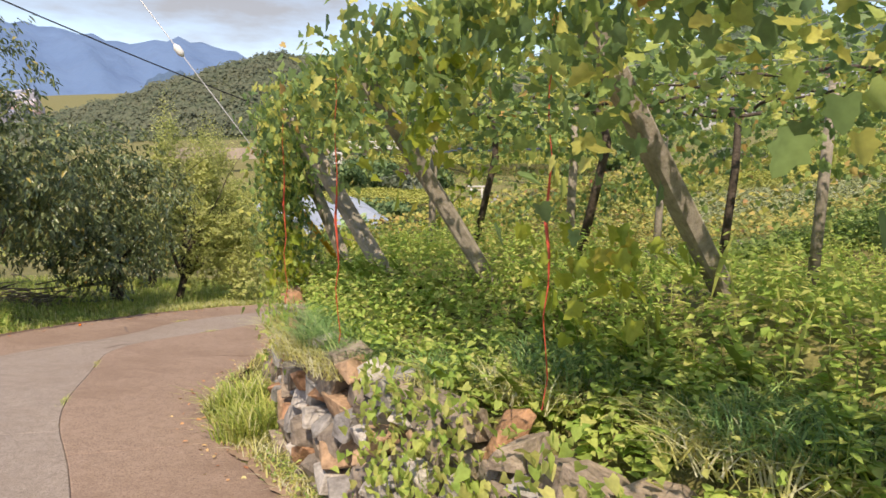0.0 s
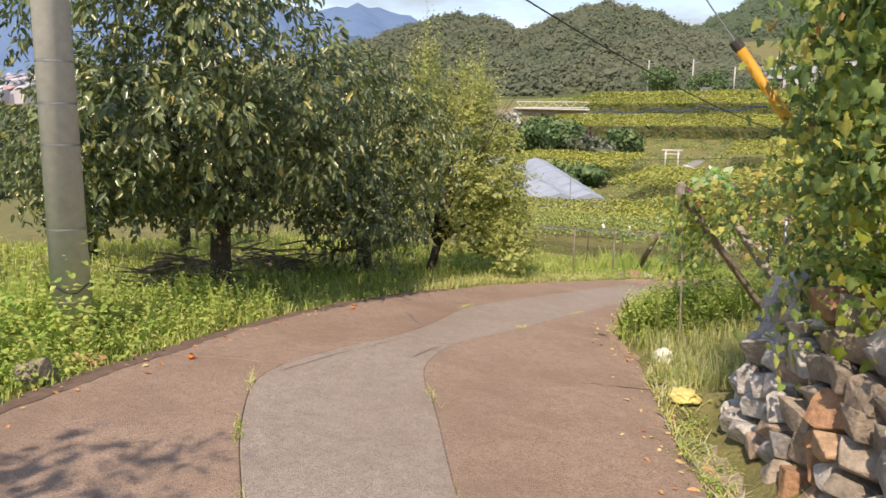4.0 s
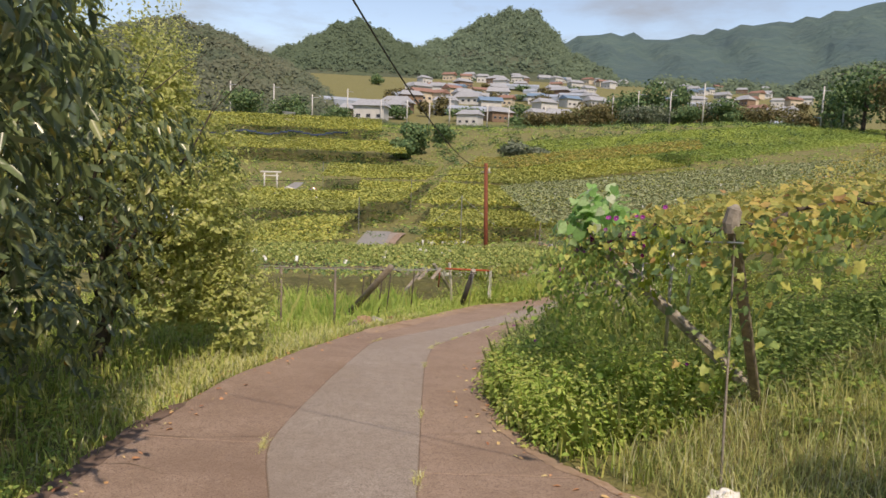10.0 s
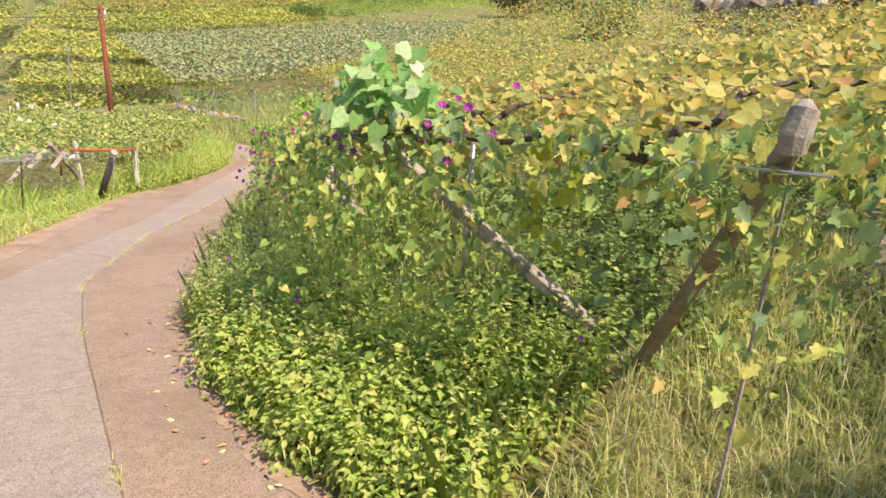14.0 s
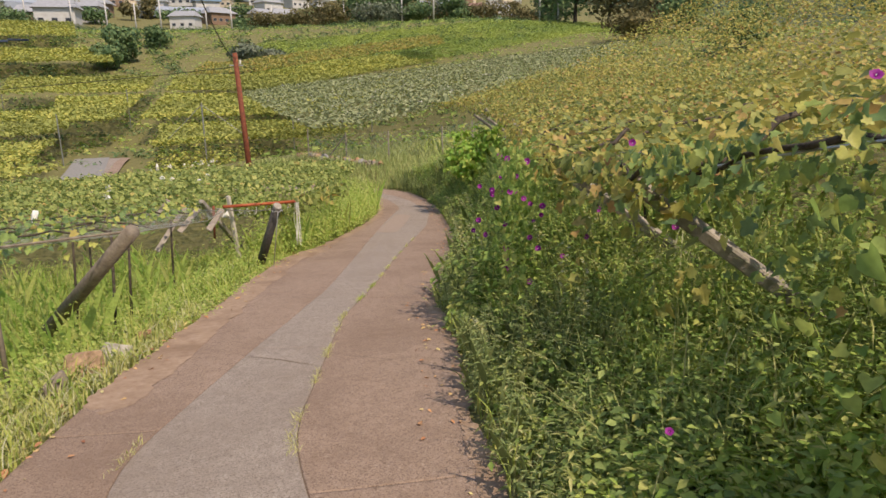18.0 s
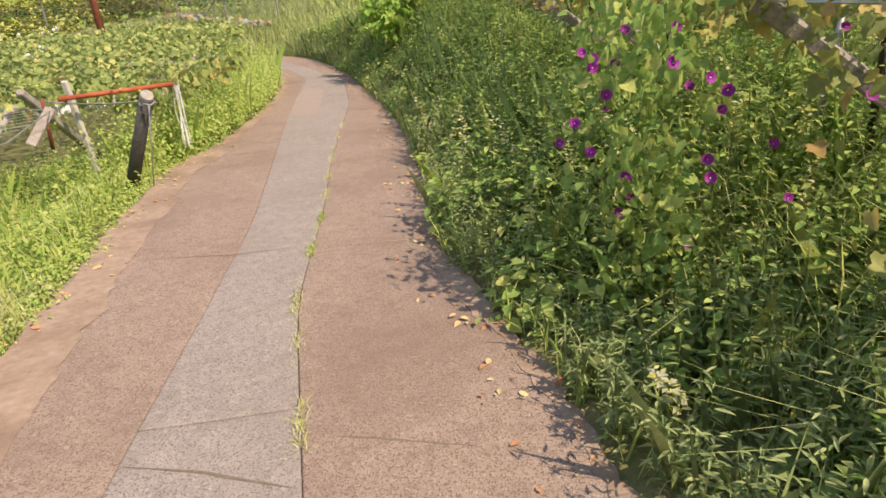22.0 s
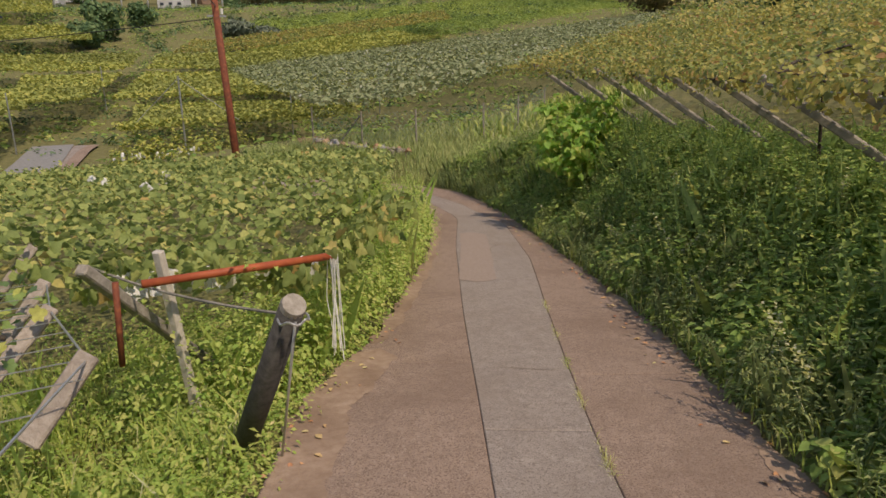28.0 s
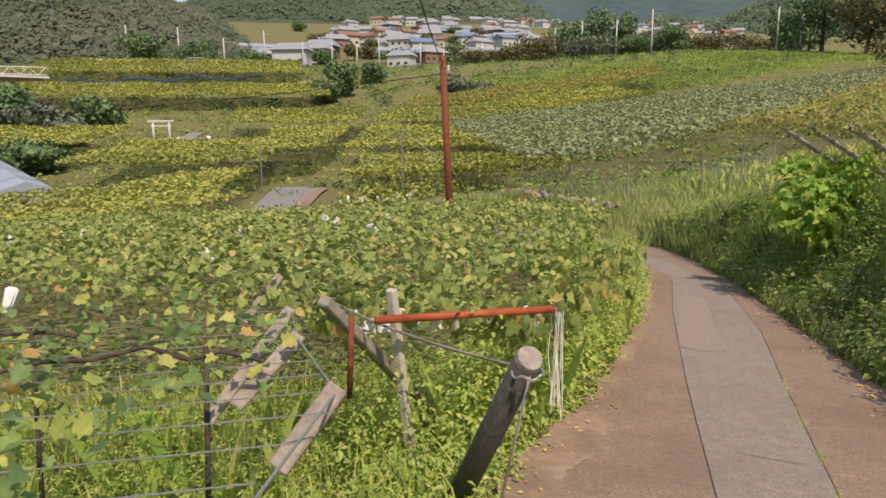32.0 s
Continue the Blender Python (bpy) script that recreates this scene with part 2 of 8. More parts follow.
# ---- lie of the land ----
LEFT = [(-0.5, -6), (-3.5, -1.5), (-6.6, 1.8), (-8, 4.1), (-8.5, 5.6), (-9, 7.6), (-9.2, 9.5), (-9.1, 11.4), (-8.8, 13.4), (-8.2, 15.4), (-7.4, 17.6), (-6.5, 19.5), (-5.5, 21.6), (-4.5, 23.6), (-3.2, 25.1), (-1.4, 27.8), (0.1, 30.4), (1.2, 33), (1.4, 35.5), (0.5, 38), (-1.8, 42), (-6.55, 46.4), (-8.5, 49.5), (-8.1, 53), (-7, 61), (-6.4, 64)]
RIGHT = [(5.5, -4.5), (3.5, -1.9), (1.2, 0.7), (-0.9, 2.7), (-2.1, 3.8), (-3.1, 4.7), (-3.9, 5.5), (-4.5, 6.9), (-4.9, 8.1), (-5.4, 9.7), (-5.9, 10.6), (-6.1, 11.6), (-6.1, 13), (-5.8, 14.6), (-5.1, 16.3), (-4.5, 17.5), (-3.8, 19.3), (-2.7, 21), (-1.5, 23), (-0.7, 24.4), (0.1, 26), (1.3, 28.6), (2.8, 32), (3.7, 34.6), (4, 36.6), (3.4, 39), (1.6, 41.6), (-1.81, 44.6), (-5.48, 47.5), (-6.4, 49.8), (-6.1, 53), (-5, 61), (-4.4, 64)]
JOINT_L = [(0.5, -5.2), (-1.4, -1.2), (-3.6, 1.8), (-5.4, 4), (-6.9, 5.4), (-7.75, 6.4), (-7.8, 7.5), (-7.7, 8.8), (-8.1, 10.9), (-7.8, 13.2), (-7.3, 16.3), (-6.3, 18), (-4.6, 20.8), (-3.6, 22.7), (-2.3, 25.2), (-0.3, 28.9), (1.5, 32), (2.2, 34.6), (2.2, 36.4), (1.4, 38.6), (-0.6, 42), (-6.18, 46.8), (-7.8, 49.6), (-7.4, 53), (-6.3, 61), (-5.7, 64)]
JOINT_R = [(2.5, -4.9), (0.6, -1), (-1.7, 1.7), (-3.8, 3.8), (-4.7, 4.6), (-5.3, 5.3), (-6.3, 6.8), (-6.85, 7.5), (-7.15, 8.6), (-7, 9.9), (-6.8, 12.3), (-6.6, 14.5), (-6.35, 16.2), (-5.7, 17.6), (-5, 19.1), (-3.8, 21), (-3, 22.4), (-1.7, 24.5), (0.2, 27.5), (2, 30.9), (2.9, 34.4), (3, 36.5), (2.3, 38.8), (0.4, 41.8), (-5.9, 47.2), (-7.1, 49.7), (-6.7, 53), (-5.6, 61), (-5, 64)]
FAR_LANE = [(-8, 49.7), (-7.8, 53), (-7.3, 58), (-6.8, 64)]
WALL = [(4.2, -2.3), (1.5, 0.9), (-0.75, 2.85), (-2.0, 4.05), (-2.9, 5.2), (-3.65, 6.6), (-4.2, 8.0), (-4.15, 8.75), (-2.6, 9.7), (0, 10.6)]
PROFILE = ((-40, 4.0), (-20, 2.0), (-6, 0.5), (0, 0.0), (5, -0.7), (10, -1.2), (16, -2.0), (20, -2.5), (25, -3.1), (30, -3.6), (36, -4.1), (40, -4.5), (50, -5.1), (60, -5.0), (75, -4.3), (98, -2.6), (110, -1.0), (130, 2.6), (150, 7), (170, 11), (200, 13.0), (226, 15.5), (300, 27), (400, 46), (500, 65), (620, 86), (800, 112), (1500, 150), (4000, 300))


def near_line(line, x, y):
    """Signed distance (left of the line is positive) and the nearest place on it."""
    best = np.full(x.shape, 1e9)
    sign, nx, ny = np.zeros(x.shape), np.zeros(x.shape), np.zeros(x.shape)
    for (ax, ay), (bx, by) in zip(line, line[1:]):
        dx, dy = bx - ax, by - ay
        t = np.clip(((x - ax) * dx + (y - ay) * dy) / (dx * dx + dy * dy), 0, 1)
        px, py = ax + t * dx, ay + t * dy
        d = np.hypot(x - px, y - py)
        ok = d < best - 1e-9
        best = np.where(ok, d, best)
        sign = np.where(ok, np.sign(dx * (y - ay) - dy * (x - ax)), sign)
        nx, ny = np.where(ok, px, nx), np.where(ok, py, ny)
    return best * sign, nx, ny


def step(a, b, v):
    t = np.clip((v - a) / (b - a), 0, 1)
    return t * t * (3 - 2 * t)


def base_z(y):
    return np.interp(y, [p[0] for p in PROFILE], [p[1] for p in PROFILE])


def road_z(x, y):
    u, v = (x + 5) / 5, (np.clip(y, -8, 60) - 15) / 15
    z = -1.8775 - 0.2298 * u - 1.6525 * v - 0.2312 * u * v + 0.2475 * v * v + 0.1762 * v ** 3 + 0.0263 * u * u
    k = step(33, 39, y)
    return z * (1 - k) + np.interp(y, [33, 39, 44, 49.5, 56, 62], [-3.95, -4.2, -4.2, -4.8, -4.75, -4.6]) * k


def fbm(x, y, scale, seed=0.0):
    return (np.sin(x * scale * 1.3 + 1.7 * np.sin(y * scale * 0.9 + seed)) + np.sin(y * scale * 1.7 + 1.3 * np.sin(x * scale * 1.1 - seed)) + 0.5 * np.sin((x + y) * scale * 2.9 + seed * 2)) / 2.5


def far_lane_z(y):
    return np.interp(y, [44, 49.5, 56, 62, 74, 85, 95], [-4.2, -4.8, -4.75, -4.6, -4.3, -3.6, -2.7])


def ground_z(x, y):
    x, y = np.asarray(x, float), np.asarray(y, float)
    dl, lx, ly = near_line(LEFT, x, y)
    dr, rx, ry = near_line(RIGHT, x, y)
    dr = -dr
    far_y = y > 51.5
    left = (dl > 0) & ((dr < 0) | (np.abs(dl) < np.abs(dr)))
    right = (dr > 0) & ~left
    d = np.where(left, dl, np.where(right, dr, 0.0))
    near = np.where(left, road_z(lx, ly), np.where(right, road_z(rx, ry), road_z(x, y)))
    # to the left: verge, orchard falling gently, then the lower vineyard
    fall_a = -0.05 + 0.12 * step(0.3, 1.5, d) * step(12, 8, ly) - 0.035 * d
    fall_b = -0.05 - 0.45 * step(0.3, 1.6, d) - 0.03 * d
    lz = fall_a + (fall_b - fall_a) * step(16.5, 19.5, ly) - 0.10 * np.clip(d - 14, 0, 60) * step(30, 10, y)
    # to the right: bank and hillside
    rise = 0.10 * np.clip(d, 0, 0.8) + 0.19 * np.clip(d - 0.6, 0, 60) + 0.055 * np.clip(d - 9, 0, 40) * step(9, 11, ry) + step(0.2, 1.8, d) * (0.3 * step(13, 17, ry) + 0.7 * step(18, 30, ry))
    rz = rise * np.where(ry > 60, 0.0, 1.0) * (1 - 0.62 * step(34.5, 39, ry))
    z = near + np.where(left, lz, np.where(right, rz, -0.06))
    # terrace behind the stone wall
    dw, wx, wy = near_line(WALL, x, y)
    on_top = (dw < -0.0) & (y < 11.5) & right
    top = wall_top(wx, wy) + 0.4 * np.clip(-dw - 0.3, 0, 1.0) + 0.03 * np.clip(-dw, 0, 12)
    kk = step(0.12, 0.3, -dw) * np.where(on_top, 1.0, 0.0) * step(4.0, 1.2, y - wy)
    z = z + (np.maximum(top, z) - z) * kk
    k = step(18, 45, np.where(left, d, 0.0)) * step(14, 24, y)
    z = z * (1 - k) + (base_z(y) - 0.6 + 0.02 * x) * k
    k = step(46, 60, y) * np.where(right, 1.0, 1.0)
    hill = 0.16 * np.clip(x - 14 + 0.02 * (y - 50), 0, 70) * step(260, 60, y)
    z = z * (1 - k) + (base_z(y) + hill) * k
    df = np.abs(near_line(FAR_LANE, x, y)[0])
    k = step(3.4, 1.3, df) * step(50, 55, y) * step(75, 72, y)
    z = z * (1 - k) + (far_lane_z(y) - 0.1) * k
    # the sunk drain beside the wall
    z = z - 0.2 * step(0.02, 0.12, d) * step(0.7, 0.45, d) * step(5.2, 5.5, ry) * step(8.3, 7.9, ry) * np.where(right, 1.0, 0.0)
    return z + np.where(d > 0.5, 0.03 * fbm(x, y, 1.9) + 0.012 * fbm(x, y, 6.1, 2), 0)


def wall_full(y):
    return 0.3 - 0.06 * np.clip(y - 4.5, 0, 6) + 0.02 * np.clip(4.5 - y, 0, 6)


def wall_top(x, y):
    return wall_full(y) - np.interp(y, [7.3, 8.0, 8.6, 8.9, 10.6], [0, 0.0, 0.06, 0.4, 0.8])


def gz(x, y):
    return float(ground_z(np.array([x]), np.array([y]))[0])


def graded(lo, hi, a, b, fine, grow=1.13):
    mid = list(np.arange(a, b + fine * 0.5, fine))
    s, v, up = fine, b, []
    while v < hi:
        s *= grow
        v += s
        up.append(v)
    s, v, down = fine, a, []
    while v > lo:
        s *= grow
        v -= s
        down.append(v)
    return np.array(down[::-1] + mid + up)


gx = graded(-900, 900, -14, 8, 0.24)
gy = graded(-120, 1300, -5, 50, 0.26)
GX, GY = np.meshgrid(gx, gy, indexing="xy")
GZ = ground_z(GX, GY)
idx = np.arange(GX.size).reshape(GX.shape)
quads = np.stack([idx[:-1, :-1], idx[:-1, 1:], idx[1:, 1:], idx[1:, :-1]], -1).reshape(-1, 4)
ground = np_mesh("ground", np.stack([GX, GY, GZ], -1).reshape(-1, 3), quads, M_SOIL, smooth=True)
tagged(ground, "grassy sloping ground of the valley side", "ground", kind="structure")

# ---- leaves and grass, built in bulk ----
rng = np.random.default_rng(7)
HALF = {
    "small": ((0, 0), (-0.3, 0.42), (0, 1.0)),
    "sliver": ((0, 0), (-0.13, 0.4), (0, 1.0)),
    "round": ((0, 0), (-0.46, 0.16), (-0.36, 0.68), (0, 0.92)),
    "leaf": ((0, 0), (-0.2, 0.3), (-0.16, 0.7), (0, 1.0)),
    "grape": ((0, 0), (-0.24, -0.13), (-0.45, -0.02), (-0.36, 0.2), (-0.53, 0.42), (-0.27, 0.56), (-0.2, 0.78), (0, 0.95)),
    "oval": ((0, 0), (-0.2, 0.18), (-0.27, 0.45), (-0.17, 0.78), (0, 1.0)),
    "narrow": ((0, 0), (-0.09, 0.2), (-0.12, 0.45), (-0.08, 0.75), (0, 1.0)),
    "heart": ((0, 0), (-0.34, -0.16), (-0.5, 0.24), (-0.27, 0.66), (0, 1.0)),
}


def unit(v):
    return v / np.maximum(np.linalg.norm(v, axis=-1, keepdims=True), 1e-9)


def leaf_arrays(P, N, D, size, shape, fold=0.25, droop=0.25):
    """Vertices and five-sided faces of folded leaves: at P, facing N, pointing along D."""
    P, N, size = np.asarray(P, float), unit(np.asarray(N, float)), np.asarray(size, float)
    D = unit(D - N * (D * N).sum(-1, keepdims=True))
    S = np.cross(D, N)
    half = np.array(HALF[shape])
    h = len(half)
    out = np.concatenate([half, half[1:-1] * (-1, 1)])
    x, y = out[:, 0], out[:, 1]
    z = fold * np.abs(x) - droop * y * y
    V = P[:, None] + size[:, None, None] * (x[None, :, None] * S[:, None] + y[None, :, None] * D[:, None] + z[None, :, None] * N[:, None])
    f = np.array([[0] + list(range(h - 1, 0, -1)), [0] + list(range(h, 2 * h - 2)) + [h - 1]])
    F = (np.arange(len(P)) * len(out))[:, None, None] + f[None]
    return V.reshape(-1, 3), F.reshape(-1, h)


def tufts(name, P, N, size, material, parent=None):
    """Plain kite-shaped leaf tufts for things far off."""
    N = unit(np.asarray(N, float))
    D = rand_dirs(len(P))
    D = unit(D - N * (D * N).sum(-1, keepdims=True))
    S_ = np.cross(D, N)
    size = np.asarray(size, float)[:, None]
    V = np.stack([P - D * size * 0.5, P + S_ * size * 0.42 + N * size * 0.1, P + D * size * 0.55 - N * size * 0.12, P - S_ * size * 0.42 + N * size * 0.1], 1)
    return np_mesh(name, V.reshape(-1, 3), np.arange(len(P) * 4).reshape(-1, 4), material, parent)


def leaves(name, P, N, D, size, shape, material, parent=None, label="", fold=0.25, droop=0.25):
    V, F = leaf_arrays(P, N, D, size, shape, fold, droop)
    return np_mesh(name, V, F, material, parent, label)


def rand_dirs(n, flat=1.0):
    v = rng.normal(size=(n, 3))
    v[:, 2] *= flat
    return unit(v)


def blades(name, P, height, material, width=0.008, lean=0.5, parent=None, label=""):
    """Bent, tapering blades of grass, two faces each."""
    P, height = np.asarray(P, float), np.asarray(height, float)
    n = len(P)
    a = rng.uniform(0, 2 * np.pi, n)
    out = np.stack([np.cos(a), np.sin(a), np.zeros(n)], -1) * (lean * rng.uniform(0.2, 1.3, n) * height)[:, None]
    side = np.stack([-np.sin(a), np.cos(a), np.zeros(n)], -1) * (width * rng.uniform(0.6, 1.4, n))[:, None]
    up = np.stack([np.zeros(n), np.zeros(n), height], -1)
    mid, tip = P + out * 0.35 + up * 0.62, P + out + up * rng.uniform(0.75, 1.0, n)[:, None]
    V = np.stack([P - side, P + side, mid + side * 0.8, mid - side * 0.8, tip + side * 0.12, tip - side * 0.12], 1)
    F = (np.arange(n) * 6)[:, None, None] + np.array([(0, 1, 2, 3), (3, 2, 4, 5)])[None]
    return np_mesh(name, V.reshape(-1, 3), F.reshape(-1, 4), material, parent, label)


def scatter(n, x0, x1, y0, y1, keep):
    """n random places in a rectangle, those for which keep(x, y) is true."""
    x, y = rng.uniform(x0, x1, n), rng.uniform(y0, y1, n)
    ok = keep(x, y)
    return x[ok], y[ok]


def off_left(x, y):
    return near_line(LEFT, x, y)[0]


def off_right(x, y):
    return -near_line(RIGHT, x, y)[0]


def resample(line, step_m):
    p = np.array(line, float)
    s = np.r_[0, np.cumsum(np.hypot(*np.diff(p, axis=0).T))]
    n = max(2, int(s[-1] / step_m) + 1)
    q = np.linspace(0, s[-1], n)
    return np.stack([np.interp(q, s, p[:, k]) for k in range(p.shape[1])], -1)


# leaf materials
VINE_YELLOW = [(0.0, (0.12, 0.15, 0.035)), (0.3, (0.22, 0.23, 0.05)), (0.6, (0.31, 0.28, 0.055)), (0.88, (0.34, 0.27, 0.065)), (1.0, (0.24, 0.14, 0.05))]
M_VINE_NEAR = leafy("vine_leaf_green", [(0.0, (0.05, 0.09, 0.035)), (0.3, (0.085, 0.14, 0.04)), (0.65, (0.14, 0.2, 0.045)), (0.88, (0.25, 0.28, 0.05)), (0.97, (0.36, 0.3, 0.06)), (1.0, (0.3, 0.15, 0.05))], through_light=0.42, rough=0.55)
M_VINE_GOLD = leafy("vine_leaf_turning", [(0.0, (0.08, 0.115, 0.035)), (0.35, (0.14, 0.18, 0.045)), (0.65, (0.22, 0.24, 0.055)), (0.85, (0.29, 0.27, 0.06)), (0.95, (0.3, 0.22, 0.07)), (1.0, (0.22, 0.12, 0.05))], through_light=0.4, rough=0.6, gain=2.1, patch=0.8, patch_stops=VINE_YELLOW, patch_scale=0.6)
M_VINE_LEFT = leafy("vine_leaf_dusty", [(0.0, (0.09, 0.13, 0.03)), (0.45, (0.15, 0.195, 0.045)), (0.8, (0.22, 0.26, 0.065)), (0.97, (0.3, 0.3, 0.08)), (1.0, (0.3, 0.2, 0.06))], gain=2.2, through_light=0.38, rough=0.65)
# lime leaves, with the brightness of direct sun put into the colour
M_VINE_SUNLIT_LIME = leafy("vine_leaf_sunlit_lime", [(0.0, (0.28, 0.4, 0.03)), (0.7, (0.42, 0.5, 0.04)), (1.0, (0.52, 0.46, 0.05))], through_light=0.5, rough=0.5, gain=1.1)
M_PERSIMMON = leafy("persimmon_leaf", [(0.0, (0.045, 0.07, 0.032)), (0.5, (0.075, 0.11, 0.042)), (0.85, (0.13, 0.165, 0.055)), (0.97, (0.2, 0.2, 0.06)), (1.0, (0.36, 0.25, 0.05))], through_light=0.36, rough=0.3, spec=0.8, gain=2.3)
# woods of the near hill, lifted and slightly blued to carry the haze
M_HILLWOOD = leafy("hill_foliage_hazed", [(0.0, (0.045, 0.064, 0.04)), (0.5, (0.058, 0.08, 0.045)), (0.9, (0.075, 0.097, 0.052)), (1.0, (0.098, 0.105, 0.062))], through_light=0.15, rough=0.9, gain=1.85, patch=0.8, patch_stops=[(0.0, (0.066, 0.082, 0.05)), (1.0, (0.095, 0.105, 0.062))], patch_scale=0.025)
M_HILLGREEN = leafy("hill_foliage_fresh", [(0.0, (0.058, 0.09, 0.05)), (1.0, (0.075, 0.11, 0.056))], through_light=0.15, rough=0.9, gain=1.5)
M_SHRUB = leafy("willowy_leaf", [(0.0, (0.12, 0.15, 0.035)), (0.5, (0.2, 0.23, 0.06)), (1.0, (0.32, 0.32, 0.09))], through_light=0.45, rough=0.5)
M_WEED = leafy("weed_leaf", [(0.0, (0.08, 0.14, 0.028)), (0.5, (0.145, 0.22, 0.046)), (0.9, (0.22, 0.285, 0.06)), (1.0, (0.34, 0.33, 0.06))], through_light=0.45, rough=0.75, spec=0.2)
M_WEED_LIME = leafy("weed_leaf_light", [(0.0, (0.112, 0.19, 0.03)), (0.5, (0.195, 0.285, 0.05)), (1.0, (0.305, 0.365, 0.07))], through_light=0.45, rough=0.75, spec=0.2)
# dark leaf tone; below the trellis and behind the wall it also carries shade
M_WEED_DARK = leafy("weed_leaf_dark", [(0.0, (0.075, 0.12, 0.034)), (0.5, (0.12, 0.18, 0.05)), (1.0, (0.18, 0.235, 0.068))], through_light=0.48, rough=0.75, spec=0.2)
M_GRASS = leafy("grass_blade", [(0.0, (0.085, 0.13, 0.022)), (0.5, (0.165, 0.215, 0.038)), (0.85, (0.27, 0.29, 0.065)), (1.0, (0.42, 0.36, 0.14))], through_light=0.35, rough=0.75, spec=0.2)
M_GRASS_DRY = leafy("grass_blade_dry", [(0.0, (0.2, 0.2, 0.05)), (0.5, (0.36, 0.31, 0.09)), (1.0, (0.5, 0.4, 0.17))], through_light=0.35, rough=0.75, spec=0.2)
M_MONDO = leafy("mondo_grass_blade", [(0.0, (0.04, 0.092, 0.028)), (0.6, (0.085, 0.158, 0.042)), (0.9, (0.15, 0.215, 0.06)), (1.0, (0.4, 0.34, 0.13))], through_light=0.25, rough=0.4)
M_FAR_TREE = leafy("far_foliage", [(0.0, (0.022, 0.05, 0.018)), (0.5, (0.045, 0.085, 0.03)), (1.0, (0.09, 0.13, 0.045))], through_light=0.2, rough=0.8)
M_FAR_VINE = leafy("far_vine_leaf", [(0.0, (0.12, 0.16, 0.03)), (0.5, (0.22, 0.25, 0.045)), (1.0, (0.33, 0.31, 0.06))], through_light=0.3, rough=0.7, gain=2.1, patch=0.8, patch_stops=[(0.0, (0.11, 0.13, 0.03)), (1.0, (0.19, 0.22, 0.05))], patch_scale=0.06)

M_GRASS_PALE = leafy("grass_blade_pale", [(0.0, (0.14, 0.19, 0.05)), (0.5, (0.2, 0.25, 0.075)), (1.0, (0.3, 0.31, 0.12))], through_light=0.4, rough=0.7, gain=2.2)
M_MULBERRY = leafy("mulberry_leaf", [(0.0, (0.09, 0.19, 0.025)), (0.5, (0.16, 0.3, 0.035)), (1.0, (0.25, 0.38, 0.05))], through_light=0.5, rough=0.6)
M_MUGWORT = leafy("mugwort_leaf", [(0.0, (0.085, 0.125, 0.045)), (0.5, (0.13, 0.175, 0.06)), (0.9, (0.19, 0.23, 0.085)), (1.0, (0.3, 0.29, 0.11))], through_light=0.45, rough=0.75, spec=0.2)

# ---- the lane ----
road = thing("road", "narrow worn concrete lane in pink and grey strips going downhill", "road", kind="structure")


def lane_piece(a, b, u0, u1, v0, v1, gap=0.0015, name="slab", mat=None, lift=0.0):
    """One cast slab between two lines, from u0 to u1 of their length, with sunk edges."""
    nu, nv = max(3, int((u1 - u0) / 0.25) + 1), 9
    U = np.r_[u0, u0 + 0.003, np.linspace(u0 + 0.02, u1 - 0.02, nu), u1 - 0.003, u1]
    A = np.stack([np.interp(U, a[0], a[1][:, k]) for k in (0, 1)], -1)
    B = np.stack([np.interp(U, b[0], b[1][:, k]) for k in (0, 1)], -1)
    W = np.linalg.norm(B - A, axis=1, keepdims=True)
    rows = []
    for k in range(nv + 2):
        o = (gap, gap + 0.003, gap + 0.012)
        if k < 3:
            q = o[k] / W
        elif k > nv - 2:
            q = 1 - o[nv + 1 - k] / W
        else:
            q = 0.05 + 0.9 * (k - 2) / (nv - 3)
        rows.append(A + (B - A) * q)
    P = np.stack(rows, 1)
    z = road_z(P[..., 0], P[..., 1]) + lift + 0.006 * fbm(P[..., 0], P[..., 1], 2.3) + 0.003 * fbm(P[..., 0], P[..., 1], 9.1, 1)
    z[:, 0] -= 0.012
    z[:, -1] -= 0.012
    z[0] -= 0.01
    z[-1] -= 0.01
    V = np.concatenate([P, z[..., None]], -1).reshape(-1, 3)
    n, k = P.shape[:2]
    i = np.arange(n * k).reshape(n, k)
    q = np.stack([i[:-1, :-1], i[:-1, 1:], i[1:, 1:], i[1:, :-1]], -1).reshape(-1, 4)
    return np_mesh(name, V, q, mat, road, smooth=True)


def common(line, centre):
    """Places of a line opposite to the stations of the centre line."""
    p = resample(line, 0.03)
    out = []
    for n in range(len(centre)):
        a, b = centre[max(n - 1, 0)], centre[min(n + 1, len(centre) - 1)]
        d = unit(np.array([b - a]))[0]
        w = p - centre[n]
        cost = np.abs(w @ d) + 0.02 * np.linalg.norm(w, axis=1) + np.where(np.linalg.norm(w, axis=1) > 7, 9, 0)
        out.append(p[np.argmin(cost)])
    out = np.array(out)
    for _ in range(3):
        out[1:-1] = (out[:-2] + out[1:-1] * 2 + out[2:]) / 4
    return out


